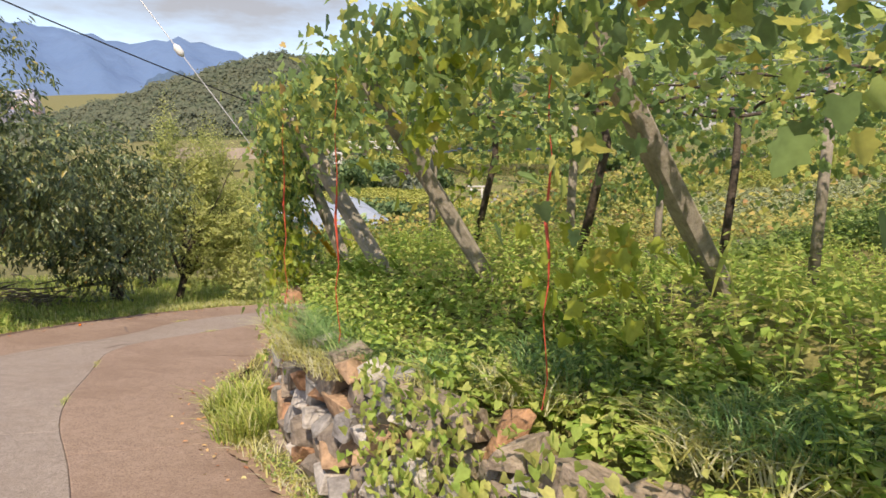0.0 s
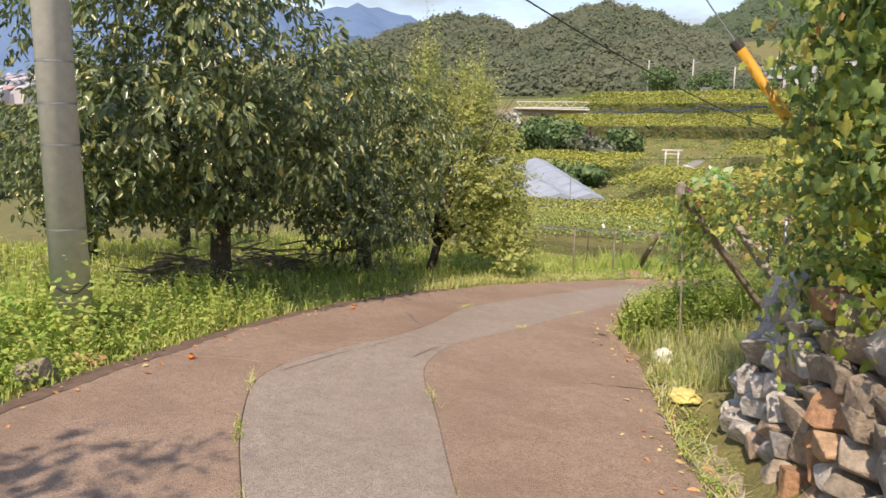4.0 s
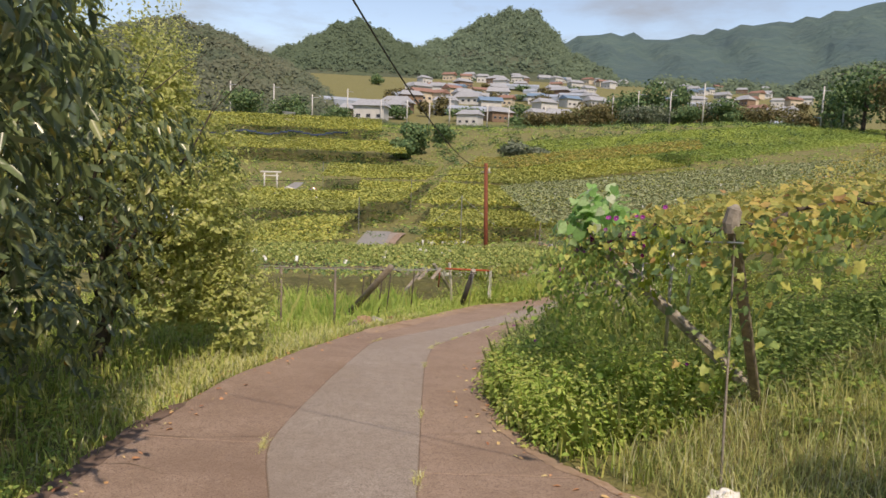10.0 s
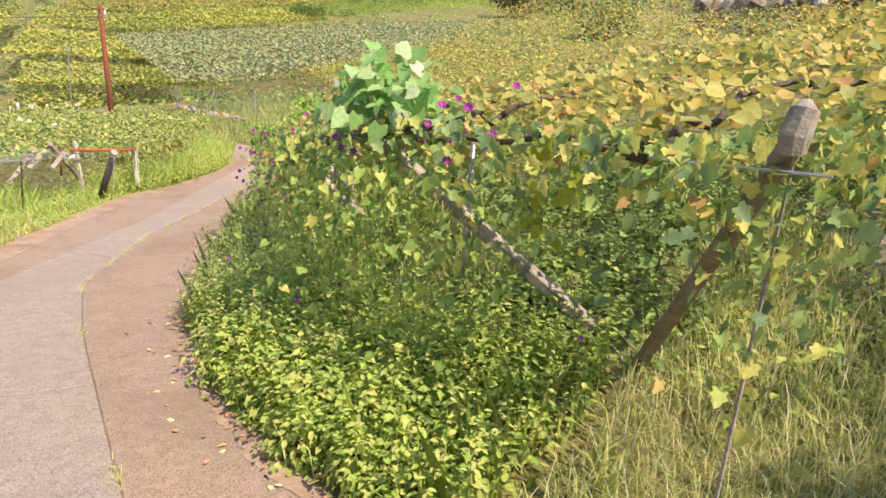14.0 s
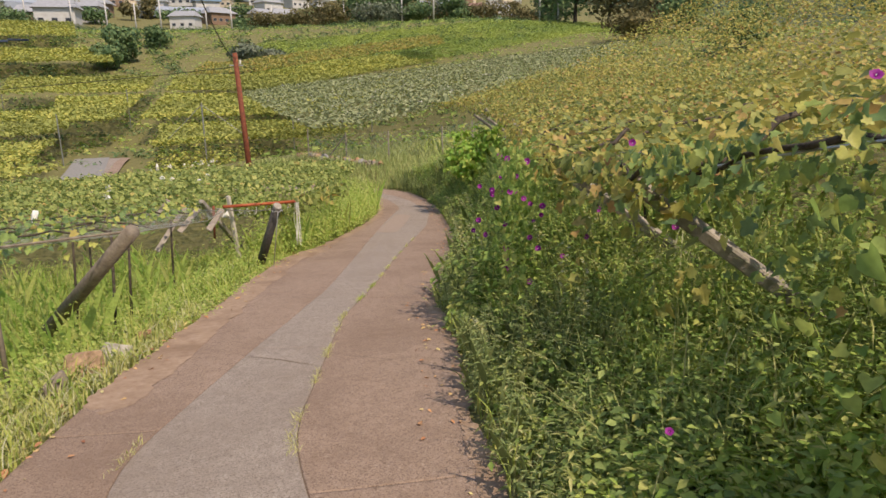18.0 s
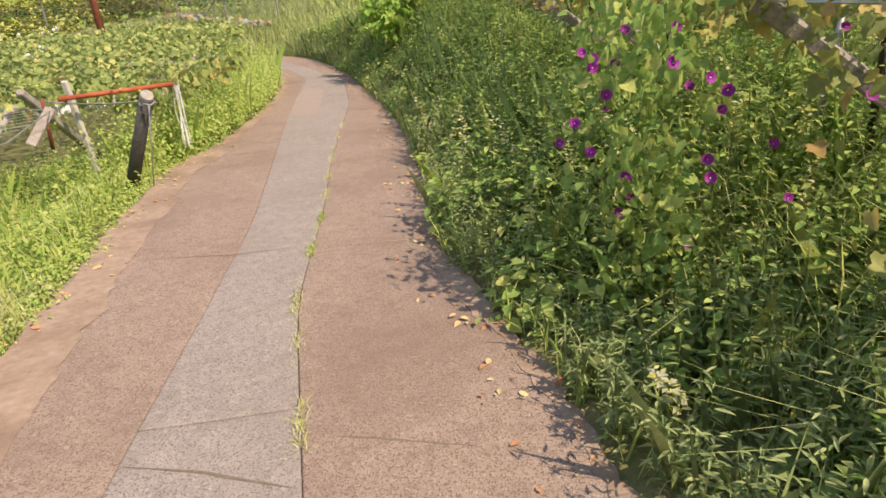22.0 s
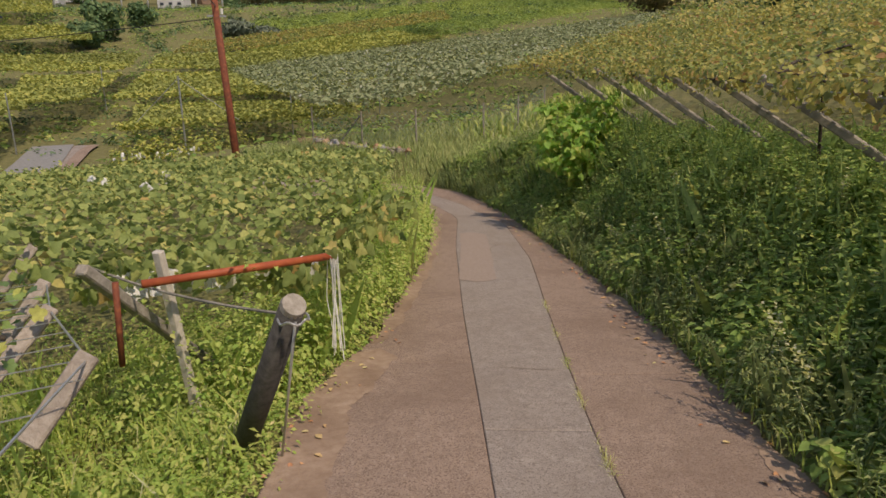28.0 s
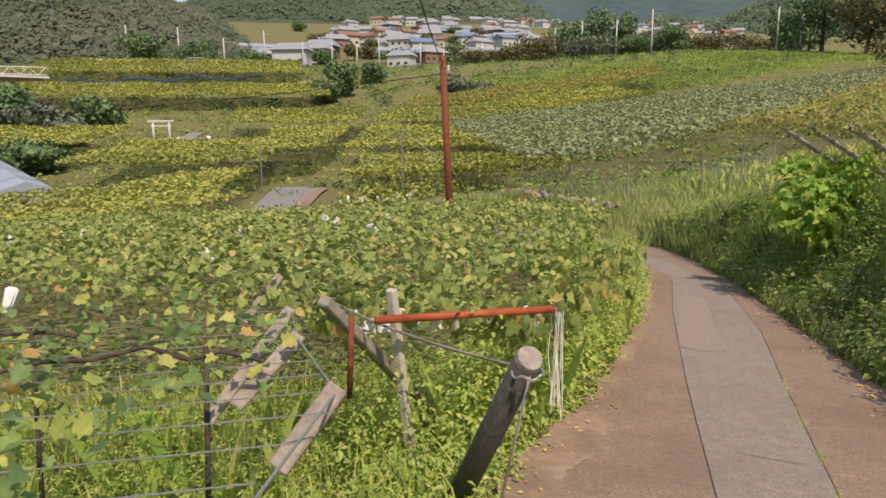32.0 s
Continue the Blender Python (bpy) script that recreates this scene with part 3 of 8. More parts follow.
CENTRE = [(2, -5), (-0.3, -1), (-2.6, 1.8), (-4.9, 4.4), (-6.3, 6.2), (-7.3, 7.6), (-7.55, 9.5), (-7.4, 12), (-7.1, 14.8), (-6.4, 17), (-5.3, 19.2), (-4.1, 21.2), (-3.1, 22.9), (-2, 24.9), (0, 28.3), (1.8, 31.5), (2.6, 34.5), (2.6, 36.5), (1.8, 38.8), (-0.1, 42), (-5.81, 46.9), (-7.5, 49.7), (-7.1, 53), (-6, 61), (-5.4, 64)]
cen = resample(CENTRE, 0.25)
S = np.r_[0, np.cumsum(np.hypot(*np.diff(cen, axis=0).T))]
ln_l, ln_r, ln_jl, ln_jr = [(S, common(q, cen)) for q in (LEFT, RIGHT, JOINT_L, JOINT_R)]


def station(x, y):
    return float(S[np.argmin(np.hypot(cen[:, 0] - x, cen[:, 1] - y))])


ends_l = [0, station(-4.6, 2.2), station(-7.9, 6.5), station(-8.2, 10.9), station(-7.6, 16.8), station(-5.6, 21.0), station(-3.6, 24.2), station(-1, 28.4), station(1.8, 34.5), S[-1]]
ends_m = [0, station(-5, 4.2), station(-7.6, 8.7), station(-7.5, 13.5), station(-5.9, 18.3), station(-3.3, 22.6), station(-1.3, 26.6), station(0.2, 28.9), station(2.2, 32.8), S[-1]]
ends_r = [0, station(-3.9, 4.2), station(-6.6, 10.3), station(-6.0, 15.4), station(-4.2, 19.9), station(-2.2, 23.0), station(0.8, 28.0), station(3.2, 34.5), S[-1]]
for ends, a, b, mat in ((ends_l, ln_l, ln_jl, M_PINK), (ends_m, ln_jl, ln_jr, M_GREY), (ends_r, ln_jr, ln_r, M_PINK)):
    for u0, u1 in zip(ends, ends[1:]):
        lane_piece(a, b, u0 + 0.002, u1 - 0.002, 0, 1, mat=mat)
bed = lane_piece((S, ln_l[1]), (S, ln_r[1]), 0, S[-1], 0, 1, name="road_bed", mat=M_JOINT, lift=-0.011)


def lane_strip(name, pts, width, mat, lift, label="", ragged=0.3, seed=0):
    """A thin uneven strip lying on the lane: a crack, a dark streak or a band of washed soil."""
    r = random.Random(seed)
    p = resample(pts, 0.06)
    t = unit(np.gradient(p, axis=0))
    side = np.stack([-t[:, 1], t[:, 0]], -1)
    soft = lambda: np.convolve([r.uniform(-1, 1) for _ in range(len(p) + 8)], np.ones(5) / 3, "same")[4:-4]
    wob = soft()
    w = width * 0.5 * (1 + ragged * (soft() + 0.35 * np.array([r.uniform(-1, 1) for _ in range(len(p))])))
    taper = np.minimum(1, np.minimum(np.arange(len(p)) + 0.3, len(p) - 0.7 - np.arange(len(p))) / 3)
    c = p + side * (wob * min(0.02, width * 0.5))[:, None]
    L_, R_ = c + side * (w * taper)[:, None], c - side * (w * taper)[:, None]
    Q = np.stack([L_, R_], 1).reshape(-1, 2)
    z = road_z(Q[:, 0], Q[:, 1]) + 0.006 * fbm(Q[:, 0], Q[:, 1], 2.3) + 0.003 * fbm(Q[:, 0], Q[:, 1], 9.1, 1) + lift
    i = np.arange(len(p) - 1) * 2
    return np_mesh(name, np.c_[Q, z], np.stack([i, i + 1, i + 3, i + 2], -1), mat, road, label)


M_STREAK = surface("streak_brown", [(0.3, (0.16, 0.12, 0.1)), (0.7, (0.23, 0.18, 0.155))], scale=14, rough=0.9, bump=0.3)
M_EARTH = surface("washed_earth", [(0.25, (0.27, 0.18, 0.125)), (0.5, (0.36, 0.255, 0.185)), (0.75, (0.45, 0.335, 0.255))], scale=14, rough=1, bump=0.6, fine=70, stain=(0.22, 0.145, 0.1), stain_scale=2.0, stain_amount=0.7)
M_GUTTER = surface("damp_earth", [(0.3, (0.12, 0.08, 0.062)), (0.7, (0.2, 0.14, 0.11))], scale=9, rough=0.95, bump=0.6)
M_PATCH = surface("patched_concrete", [(0.25, (0.27, 0.205, 0.165)), (0.5, (0.34, 0.265, 0.22)), (0.75, (0.41, 0.33, 0.28))], scale=30, rough=0.9, bump=0.4, fine=150)
for n, pts in enumerate((((-9.0, 11.04), (-8.7, 11.03), (-8.14, 11.12)), ((-6.75, 11.32), (-6.15, 11.45)), ((-7.53, 8.47), (-7.19, 8.56), (-7.05, 8.8)), ((-8.17, 7.02), (-7.66, 7.32)), ((-9.1, 10.38), (-8.9, 10.41), (-8.6, 10.2)), ((-6.25, 18.12), (-5.99, 17.86), (-5.75, 17.54)), ((-5.5, 17.75), (-5.1, 17.3)), ((-7.63, 6.55), (-7.66, 7.32), (-7.63, 8.16), (-7.6, 8.62)), ((-5.5, 20.6), (-5.0, 20.25), (-4.6, 20.1)), ((-2.9, 23.6), (-2.5, 23.3)), ((-0.2, 28.0), (0.2, 28.6), (0.5, 28.8)), ((-6.9, 13.6), (-6.3, 13.9)), ((-4.4, 3.1), (-3.4, 2.6)), ((-6.4, 3.9), (-5.9, 3.5), (-5.4, 3.9)))):
    lane_strip("crack", pts, 0.012, M_JOINT, 0.002, ragged=0.6, seed=n)
for n, (pts, w) in enumerate(((((-8.37, 9.75), (-8.07, 9.41), (-7.8, 9.16)), 0.035), (((-7.15, 8.45), (-7.12, 7.8)), 0.045))):
    lane_strip("dark_streak", pts, w, M_STREAK, 0.003, "dark streak on the concrete", 0.35, n)
edge = resample(LEFT, 0.2)
e1 = edge[(edge[:, 1] > 4.0) & (edge[:, 1] < 12.2)]
lane_strip("damp_edge", [tuple(q) for q in e1 + (0.0, -0.02)], 0.14, M_GUTTER, 0.004, "damp dark earth washed along the lane edge", 0.35, 5)
e2 = edge[(edge[:, 1] > 17.2) & (edge[:, 1] < 24.6)]
lane_strip("earth_band", [tuple(q) for q in e2 + (0.16, -0.08)], 0.36, M_EARTH, 0.004, "ochre earth washed along the lane edge", 0.2, 6)
e3 = edge[(edge[:, 1] > 24.6) & (edge[:, 1] < 33.0)]
lane_strip("earth_band", [tuple(q) for q in e3 + (0.02, -0.02)], 0.16, M_EARTH, 0.004, "ochre earth washed along the lane edge", 0.4, 7)
redge = resample(RIGHT, 0.2)
e4 = redge[(redge[:, 1] > 9.6) & (redge[:, 1] < 34.0)]
lane_strip("damp_edge", [tuple(q) for q in e4 - (0.02, -0.01)], 0.12, M_EARTH, 0.004, "earth and leaf mould along the lane edge", 0.6, 8)
lane_strip("concrete_patch", ((-1.4, 26.4), (-0.6, 27.75), (0.0, 28.8), (0.75, 30.1)), 0.48, M_PATCH, 0.005, "pinkish patch of newer concrete", 0.03, 9)
e5 = redge[(redge[:, 1] > 0.4) & (redge[:, 1] < 5.3)]
lane_strip("earth_apron", [tuple(q) for q in e5 + (0.19, 0.17)], 0.55, M_EARTH, 0.02, "trodden earth between lane and wall foot", 0.15, 11)
# the low drain edge by the wall
drain = thing("drain_kerb", "low broken concrete edge of a drain beside the lane", "kerb", kind="structure")
for n, (p, q) in enumerate((((-3.86, 5.5), (-4.35, 6.6)), ((-4.36, 6.62), (-4.84, 7.85)))):
    d = Vector((q[0] - p[0], q[1] - p[1], 0))
    m = pose((p[0] + q[0]) / 2, (p[1] + q[1]) / 2, float(road_z(np.array((p[0] + q[0]) / 2), np.array((p[1] + q[1]) / 2))) - 0.1, 0, 4, math.degrees(math.atan2(d.y, d.x)))
    part("kerb_stone", bm_box(d.length, 0.1, 0.16, m, 0.012), M_GUTTER, drain)
bm = bmesh.new()
rows = [[bm.verts.new((x, y, float(road_z(np.array(x), np.array(y))) - 0.13)) for x, y in q] for q in (((-3.86, 5.5), (-3.15, 5.2)), ((-4.36, 6.62), (-3.7, 6.4)), ((-4.84, 7.85), (-4.15, 7.7)))]
for a, b in zip(rows, rows[1:]):
    bm.faces.new((a[0], b[0], b[1], a[1]))
part("drain_floor", bm, M_PATCH, drain)


# ---- dry-stone wall ----
def stone_mesh(seed, flat=0.75):
    r = random.Random(seed)
    bm = bmesh.new()
    for _ in range(13):
        v = Vector((r.gauss(0, 1), r.gauss(0, 1), r.gauss(0, 1))).normalized()
        v = Vector([math.copysign(abs(c) ** 0.4, c) for c in v])
        bm.verts.new(v * r.uniform(0.38, 0.54))
    bmesh.ops.convex_hull(bm, input=bm.verts)
    loose = [v for v in bm.verts if not v.link_faces]
    bmesh.ops.delete(bm, geom=loose, context="VERTS")
    bmesh.ops.bevel(bm, geom=bm.edges[:], offset=0.02, segments=1, affect="EDGES")
    me = bpy.data.meshes.new("stone")
    bm.to_mesh(me)
    bm.free()
    return me


def stone_material(name, stops):
    m, n, l, p = nodes_of(name)
    info = n.new("ShaderNodeObjectInfo")
    pick = ramp_of(n, stops)
    pick.color_ramp.interpolation = "CONSTANT"
    l.new(info.outputs["Random"], pick.inputs["Fac"])
    geo = n.new("ShaderNodeNewGeometry")
    tex = n.new("ShaderNodeTexNoise")
    tex.inputs["Scale"].default_value, tex.inputs["Detail"].default_value, tex.inputs["Roughness"].default_value = 11, 8, 0.7
    l.new(geo.outputs["Position"], tex.inputs["Vector"])
    tone = ramp_of(n, [(0.3, (0.42, 0.4, 0.38)), (0.55, (1, 1, 1)), (0.72, (1.25, 1.22, 1.18))])
    l.new(tex.outputs["Fac"], tone.inputs["Fac"])
    mix = n.new("ShaderNodeMixRGB")
    mix.blend_type = "MULTIPLY"
    mix.inputs["Fac"].default_value = 1.0
    l.new(pick.outputs["Color"], mix.inputs["Color1"])
    l.new(tone.outputs["Color"], mix.inputs["Color2"])
    l.new(mix.outputs["Color"], p.inputs["Base Color"])
    p.inputs["Roughness"].default_value = 0.85
    grain = n.new("ShaderNodeTexNoise")
    grain.inputs["Scale"].default_value, grain.inputs["Detail"].default_value = 30, 8
    l.new(geo.outputs["Position"], grain.inputs["Vector"])
    b = n.new("ShaderNodeBump")
    b.inputs["Strength"].default_value, b.inputs["Distance"].default_value = 0.9, 0.02
    l.new(grain.outputs["Fac"], b.inputs["Height"])
    l.new(b.outputs["Normal"], p.inputs["Normal"])
    return m


M_FIELD = stone_material("field_stone", [(0.0, (0.26, 0.22, 0.18)), (0.2, (0.37, 0.31, 0.25)), (0.36, (0.42, 0.24, 0.14)), (0.52, (0.46, 0.31, 0.2)), (0.62, (0.33, 0.27, 0.21)), (0.76, (0.32, 0.31, 0.3)), (0.88, (0.52, 0.49, 0.45)), (1.0, (0.38, 0.34, 0.3))])
M_GRANITE = stone_material("granite_stone", [(0.0, (0.42, 0.41, 0.4)), (0.3, (0.54, 0.52, 0.5)), (0.5, (0.45, 0.42, 0.38)), (0.62, (0.6, 0.58, 0.55)), (0.8, (0.5, 0.5, 0.5)), (0.92, (0.42, 0.32, 0.25)), (1.0, (0.55, 0.53, 0.5))])
wall = thing("stone_wall", "dry-stone retaining wall of rough grey and rusty stones", "wall", kind="structure")
STONES = []
for k in range(12):
    me = stone_mesh(40 + k)
    me.materials.append(M_FIELD)
    STONES.append(me)
GRANITES = []
for k in range(8):
    me = stone_mesh(80 + k)
    me.materials.append(M_GRANITE)
    GRANITES.append(me)
wl_pts = resample(WALL[1:], 0.05)
wl_s = np.r_[0, np.cumsum(np.hypot(*np.diff(wl_pts, axis=0).T))]
r = random.Random(5)
row_z = 0.0
for row in range(7):
    s = r.uniform(0, 0.2)
    while s < wl_s[-1] - 0.1:
        w = r.uniform(0.14, 0.3) * (1.4 if row > 4 and r.random() < 0.4 else 1.0)
        c = s + w / 2
        x, y = np.interp(c, wl_s, wl_pts[:, 0]), np.interp(c, wl_s, wl_pts[:, 1])
        x2, y2 = np.interp(c + 0.1, wl_s, wl_pts[:, 0]), np.interp(c + 0.1, wl_s, wl_pts[:, 1])
        foot = float(road_z(np.array(x), np.array(y))) if c < 9.5 else float(road_z(np.array(-5.2), np.array(8.8)))
        top = float(wall_top(np.array(x), np.array(y)))
        h = (float(wall_full(np.array(y))) - foot + 0.1) / 7
        at_end = c > 8.4
        if at_end:
            w *= 1.15
        ang = math.atan2(y2 - y, x2 - x)
        inn = Vector((math.sin(ang), -math.cos(ang), 0))
        z = foot + h * (row + 0.5) - 0.04 + r.uniform(-0.03, 0.03)
        if z > top + 0.03:
            s += w
            continue
        p = Vector((x, y, z)) + inn * ((0.04 * row - 0.07 if c > 6.6 else 0.022 * row) + r.uniform(-0.02, 0.05))
        ob = new("stone", GRANITES[r.randrange(8)] if at_end else STONES[r.randrange(12)])
        ob.parent = wall
        ob.matrix_local = Matrix.LocRotScale(p, Euler((r.uniform(-0.25, 0.25), r.uniform(-0.3, 0.3), ang + r.uniform(-0.2, 0.2) + (math.pi if r.random() < 0.5 else 0))), (w * 1.22, r.uniform(0.26, 0.36), h * r.uniform(1.15, 1.6) * (1.2 if w > 0.32 else 1.0)))
        s += w
# fill of earth behind the stones
inner = []
for c in np.arange(0, wl_s[-1], 0.3):
    x, y = np.interp(c, wl_s, wl_pts[:, 0]), np.interp(c, wl_s, wl_pts[:, 1])
    x2, y2 = np.interp(c + 0.1, wl_s, wl_pts[:, 0]), np.interp(c + 0.1, wl_s, wl_pts[:, 1])
    ang = math.atan2(y2 - y, x2 - x)
    foot = float(road_z(np.array(x), np.array(y)))
    inner.append([(x + math.sin(ang) * o, y - math.cos(ang) * o, z) for o, z in ((0.08, foot - 0.2), (0.14, float(wall_top(np.array(x), np.array(y))) - 0.12), (0.3, float(wall_top(np.array(x), np.array(y))) - 0.1))])
bm = bmesh.new()
rows = [[bm.verts.new(p) for p in q] for q in inner]
for a, b in zip(rows, rows[1:]):
    for k in range(2):
        bm.faces.new((a[k], b[k], b[k + 1], a[k + 1]))
part("earth_fill", bm, M_JOINT, wall, "dark earth between the stones")

# ---- poles and cables ----
M_STEEL = surface("galvanised_steel", [(0.3, (0.35, 0.36, 0.37)), (0.7, (0.5, 0.51, 0.52))], scale=20, rough=0.45, metal=0.8, bump=0.1)
M_CABLE = surface("black_cable", [(0.3, (0.012, 0.012, 0.014)), (0.7, (0.03, 0.03, 0.032))], scale=20, rough=0.6, bump=0)
M_YELLOW = surface("yellow_plastic", [(0.3, (0.62, 0.3, 0.02)), (0.7, (0.75, 0.4, 0.04))], scale=14, rough=0.45, bump=0.05, stain=(0.35, 0.2, 0.05), stain_scale=5)
M_WHITE = surface("white_plastic", [(0.3, (0.68, 0.68, 0.66)), (0.7, (0.82, 0.82, 0.8))], scale=9, rough=0.5, bump=0.1)
M_RUST = surface("rusty_paint", [(0.3, (0.11, 0.035, 0.02)), (0.55, (0.22, 0.06, 0.03)), (0.75, (0.36, 0.13, 0.05))], scale=13, rough=0.75, bump=0.3)
M_RED = surface("red_oxide_pipe", [(0.3, (0.30, 0.055, 0.025)), (0.7, (0.5, 0.13, 0.05))], scale=9, rough=0.6, bump=0.15)
M_POST = surface("weathered_concrete", [(0.25, (0.2, 0.175, 0.145)), (0.5, (0.33, 0.295, 0.25)), (0.75, (0.46, 0.415, 0.36))], scale=22, rough=0.92, bump=0.5, fine=70, stain=(0.13, 0.13, 0.1), stain_scale=4, stain_amount=0.6)
M_BOARD = surface("bleached_board", [(0.25, (0.24, 0.2, 0.165)), (0.5, (0.37, 0.315, 0.265)), (0.75, (0.5, 0.44, 0.385))], scale=26, rough=0.9, bump=0.6, fine=80, stain=(0.2, 0.17, 0.14), stain_scale=6, stain_amount=0.5)
M_PALEWOOD = surface("bare_pale_wood", [(0.25, (0.4, 0.36, 0.3)), (0.5, (0.55, 0.5, 0.43)), (0.75, (0.66, 0.61, 0.54))], scale=24, rough=0.85, bump=0.4, fine=80)
M_DARKPOST = surface("dark_tarred_pole", [(0.3, (0.035, 0.033, 0.03)), (0.7, (0.09, 0.085, 0.08))], scale=25, rough=0.7, bump=0.3)
M_WIRE = surface("trellis_wire", [(0.3, (0.4, 0.4, 0.39)), (0.7, (0.6, 0.6, 0.58))], scale=20, rough=0.4, metal=0.7, bump=0)
M_CLOTH = surface("white_film", [(0.3, (0.66, 0.66, 0.64)), (0.7, (0.85, 0.85, 0.83))], scale=7, rough=0.55, bump=0.5, fine=18, bump_dist=0.01)


def rod(name, a, b, ra, mat, parent, rb=None, sides=8, label=""):
    return part(name, bm_tube([a, b], [ra, ra if rb is None else rb], sides), mat, parent, label, smooth=sides > 6)


def sag(a, b, drop, n=14):
    a, b = Vector(a), Vector(b)
    return [a.lerp(b, t) - Vector((0, 0, 4 * drop * t * (1 - t))) for t in (k / n for k in range(n + 1))]


POLE = Vector((-9.7, 6.15, gz(-9.7, 6.15)))
pole = thing("utility_pole", "pale grey round concrete utility pole with step bolts", "pole")
part("shaft", bm_tube([POLE - Vector((0, 0, 0.3)), POLE + Vector((0, 0, 10.4))], [0.165, 0.1], 24), M_CONC, pole, smooth=True)
for k in range(9):
    z = 0.55 + k * 0.55
    a = 0.6 + (k % 2) * math.pi
    rr = 0.165 - 0.0065 * z
    rod("step_bolt", POLE + Vector((math.cos(a) * (rr - 0.02), math.sin(a) * (rr - 0.02), z)), POLE + Vector((math.cos(a) * (rr + 0.03), math.sin(a) * (rr + 0.03), z)), 0.009, M_STEEL, pole, sides=6)
for z in (0.38, 1.02, 1.75, 2.1, 2.45, 3.2):
    part("band", bm_tube([POLE + Vector((0, 0, z)), POLE + Vector((0, 0, z + 0.02))], 0.1665 - 0.006 * z, 24, caps=False), M_STEEL, pole, smooth=True)
part("wire_loop", bm_tube([POLE + Vector((0.172 * math.cos(t), 0.172 * math.sin(t), 0.5 + 0.04 * math.sin(3 * t))) for t in np.linspace(0, 6.3, 20)], 0.006, 5), M_CABLE, pole)

TOP = POLE + Vector((0, 0, 9.9))
ANCHOR = Vector((-3.32, 8.05, 0.1))
guy = thing("guy_wire", "steel guy wire with a yellow plastic guard", "guy wire")
d = (TOP - ANCHOR).normalized()
part("wire", bm_tube([ANCHOR, TOP], 0.006, 6), M_STEEL, guy)
top_guard = ANCHOR + d * 2.0
part("guard", bm_tube([ANCHOR + d * 0.15, top_guard], 0.036, 12), M_YELLOW, guy, "yellow plastic guard tube", smooth=True)
part("cap", bm_tube([top_guard, top_guard + d * 0.07], 0.039, 12), M_DARKPOST, guy, "dark end cap")
part("insulator", bm_tube([ANCHOR + d * 3.55, ANCHOR + d * 3.6, ANCHOR + d * 3.68, ANCHOR + d * 3.73], [0.015, 0.045, 0.045, 0.015], 10), M_WHITE, guy, "white ball insulator", smooth=True)

BROWN = Vector((-1.78, 39.29, -4.9))
pole2 = thing("service_pole", "slim rust-brown steel pole in the vineyard", "pole")
part("shaft", bm_tube([BROWN + Vector((0.24, 0, 0)), BROWN + Vector((-0.02, 0, 6.2))], [0.115, 0.09], 14), M_RUST, pole2, smooth=True)
part("bracket", bm_box(0.5, 0.05, 0.05, pose(BROWN.x, BROWN.y, BROWN.z + 5.75)), M_STEEL, pole2)
part("insulator", bm_tube([BROWN + Vector((0.15, 0, 5.8)), BROWN + Vector((0.15, 0, 5.95))], 0.035, 8), M_WHITE, pole2)
cable = tagged(part("cable", bm_tube(sag(POLE + Vector((0.1, 0, 5.4)), BROWN + Vector((0, 0, 6.0)), 1.15, 24), 0.013, 6), M_CABLE), "black service cable hanging between the poles", "cable")
cable2 = tagged(part("cable", bm_tube(sag(BROWN + Vector((0, 0, 5.7)), (-42, 62, 0.5), 1.0, 20), 0.012, 5), M_CABLE), "thin black cable crossing the vineyard", "cable")

# ---- trees of the orchard ----
def tree_frame(base, limbs, trunk_r, seed):
    """Trunk and limbs: lists of (points, radii); twig ends come with them."""
    r = random.Random(seed)
    made, ends = [], []
    for direction, length, start in limbs:
        p, d = Vector(start), Vector(direction).normalized()
        pts, rad = [p.copy()], [trunk_r * 0.55]
        n = 6
        for k in range(n):
            d = (d + Vector((r.uniform(-0.25, 0.25), r.uniform(-0.25, 0.25), r.uniform(-0.12, 0.2)))).normalized()
            p = p + d * length / n
            pts.append(p.copy())
            rad.append(trunk_r * 0.55 * (1 - (k + 1) / (n + 0.6)))
            if k >= 1:
                e = (d + Vector((r.uniform(-1, 1), r.uniform(-1, 1), r.uniform(-0.6, 0.6)))).normalized()
                q = p + e * length * 0.35
                ends.append((p.copy(), q, rad[-1] * 0.55))
        made.append((pts, rad))
    return made, ends


def crown_points(n, lobes):
    """Places spread through the skins of several lobes (centre, radii, share)."""
    out, nor = [], []
    share = np.array([l[2] for l in lobes], float)
    share /= share.sum()
    for (c, rad, _), k in zip(lobes, (share * n).astype(int)):
        v = rand_dirs(k)
        q = rng.uniform(0.4, 1.12, k) ** 0.6
        q *= 1 + 0.16 * np.sin(v[:, 0] * 7 + c[1]) * np.sin(v[:, 2] * 8 + c[0])
        out.append(np.array(c) + v * q[:, None] * np.array(rad))
        nor.append(v / np.array(rad))
    return np.concatenate(out), unit(np.concatenate(nor))


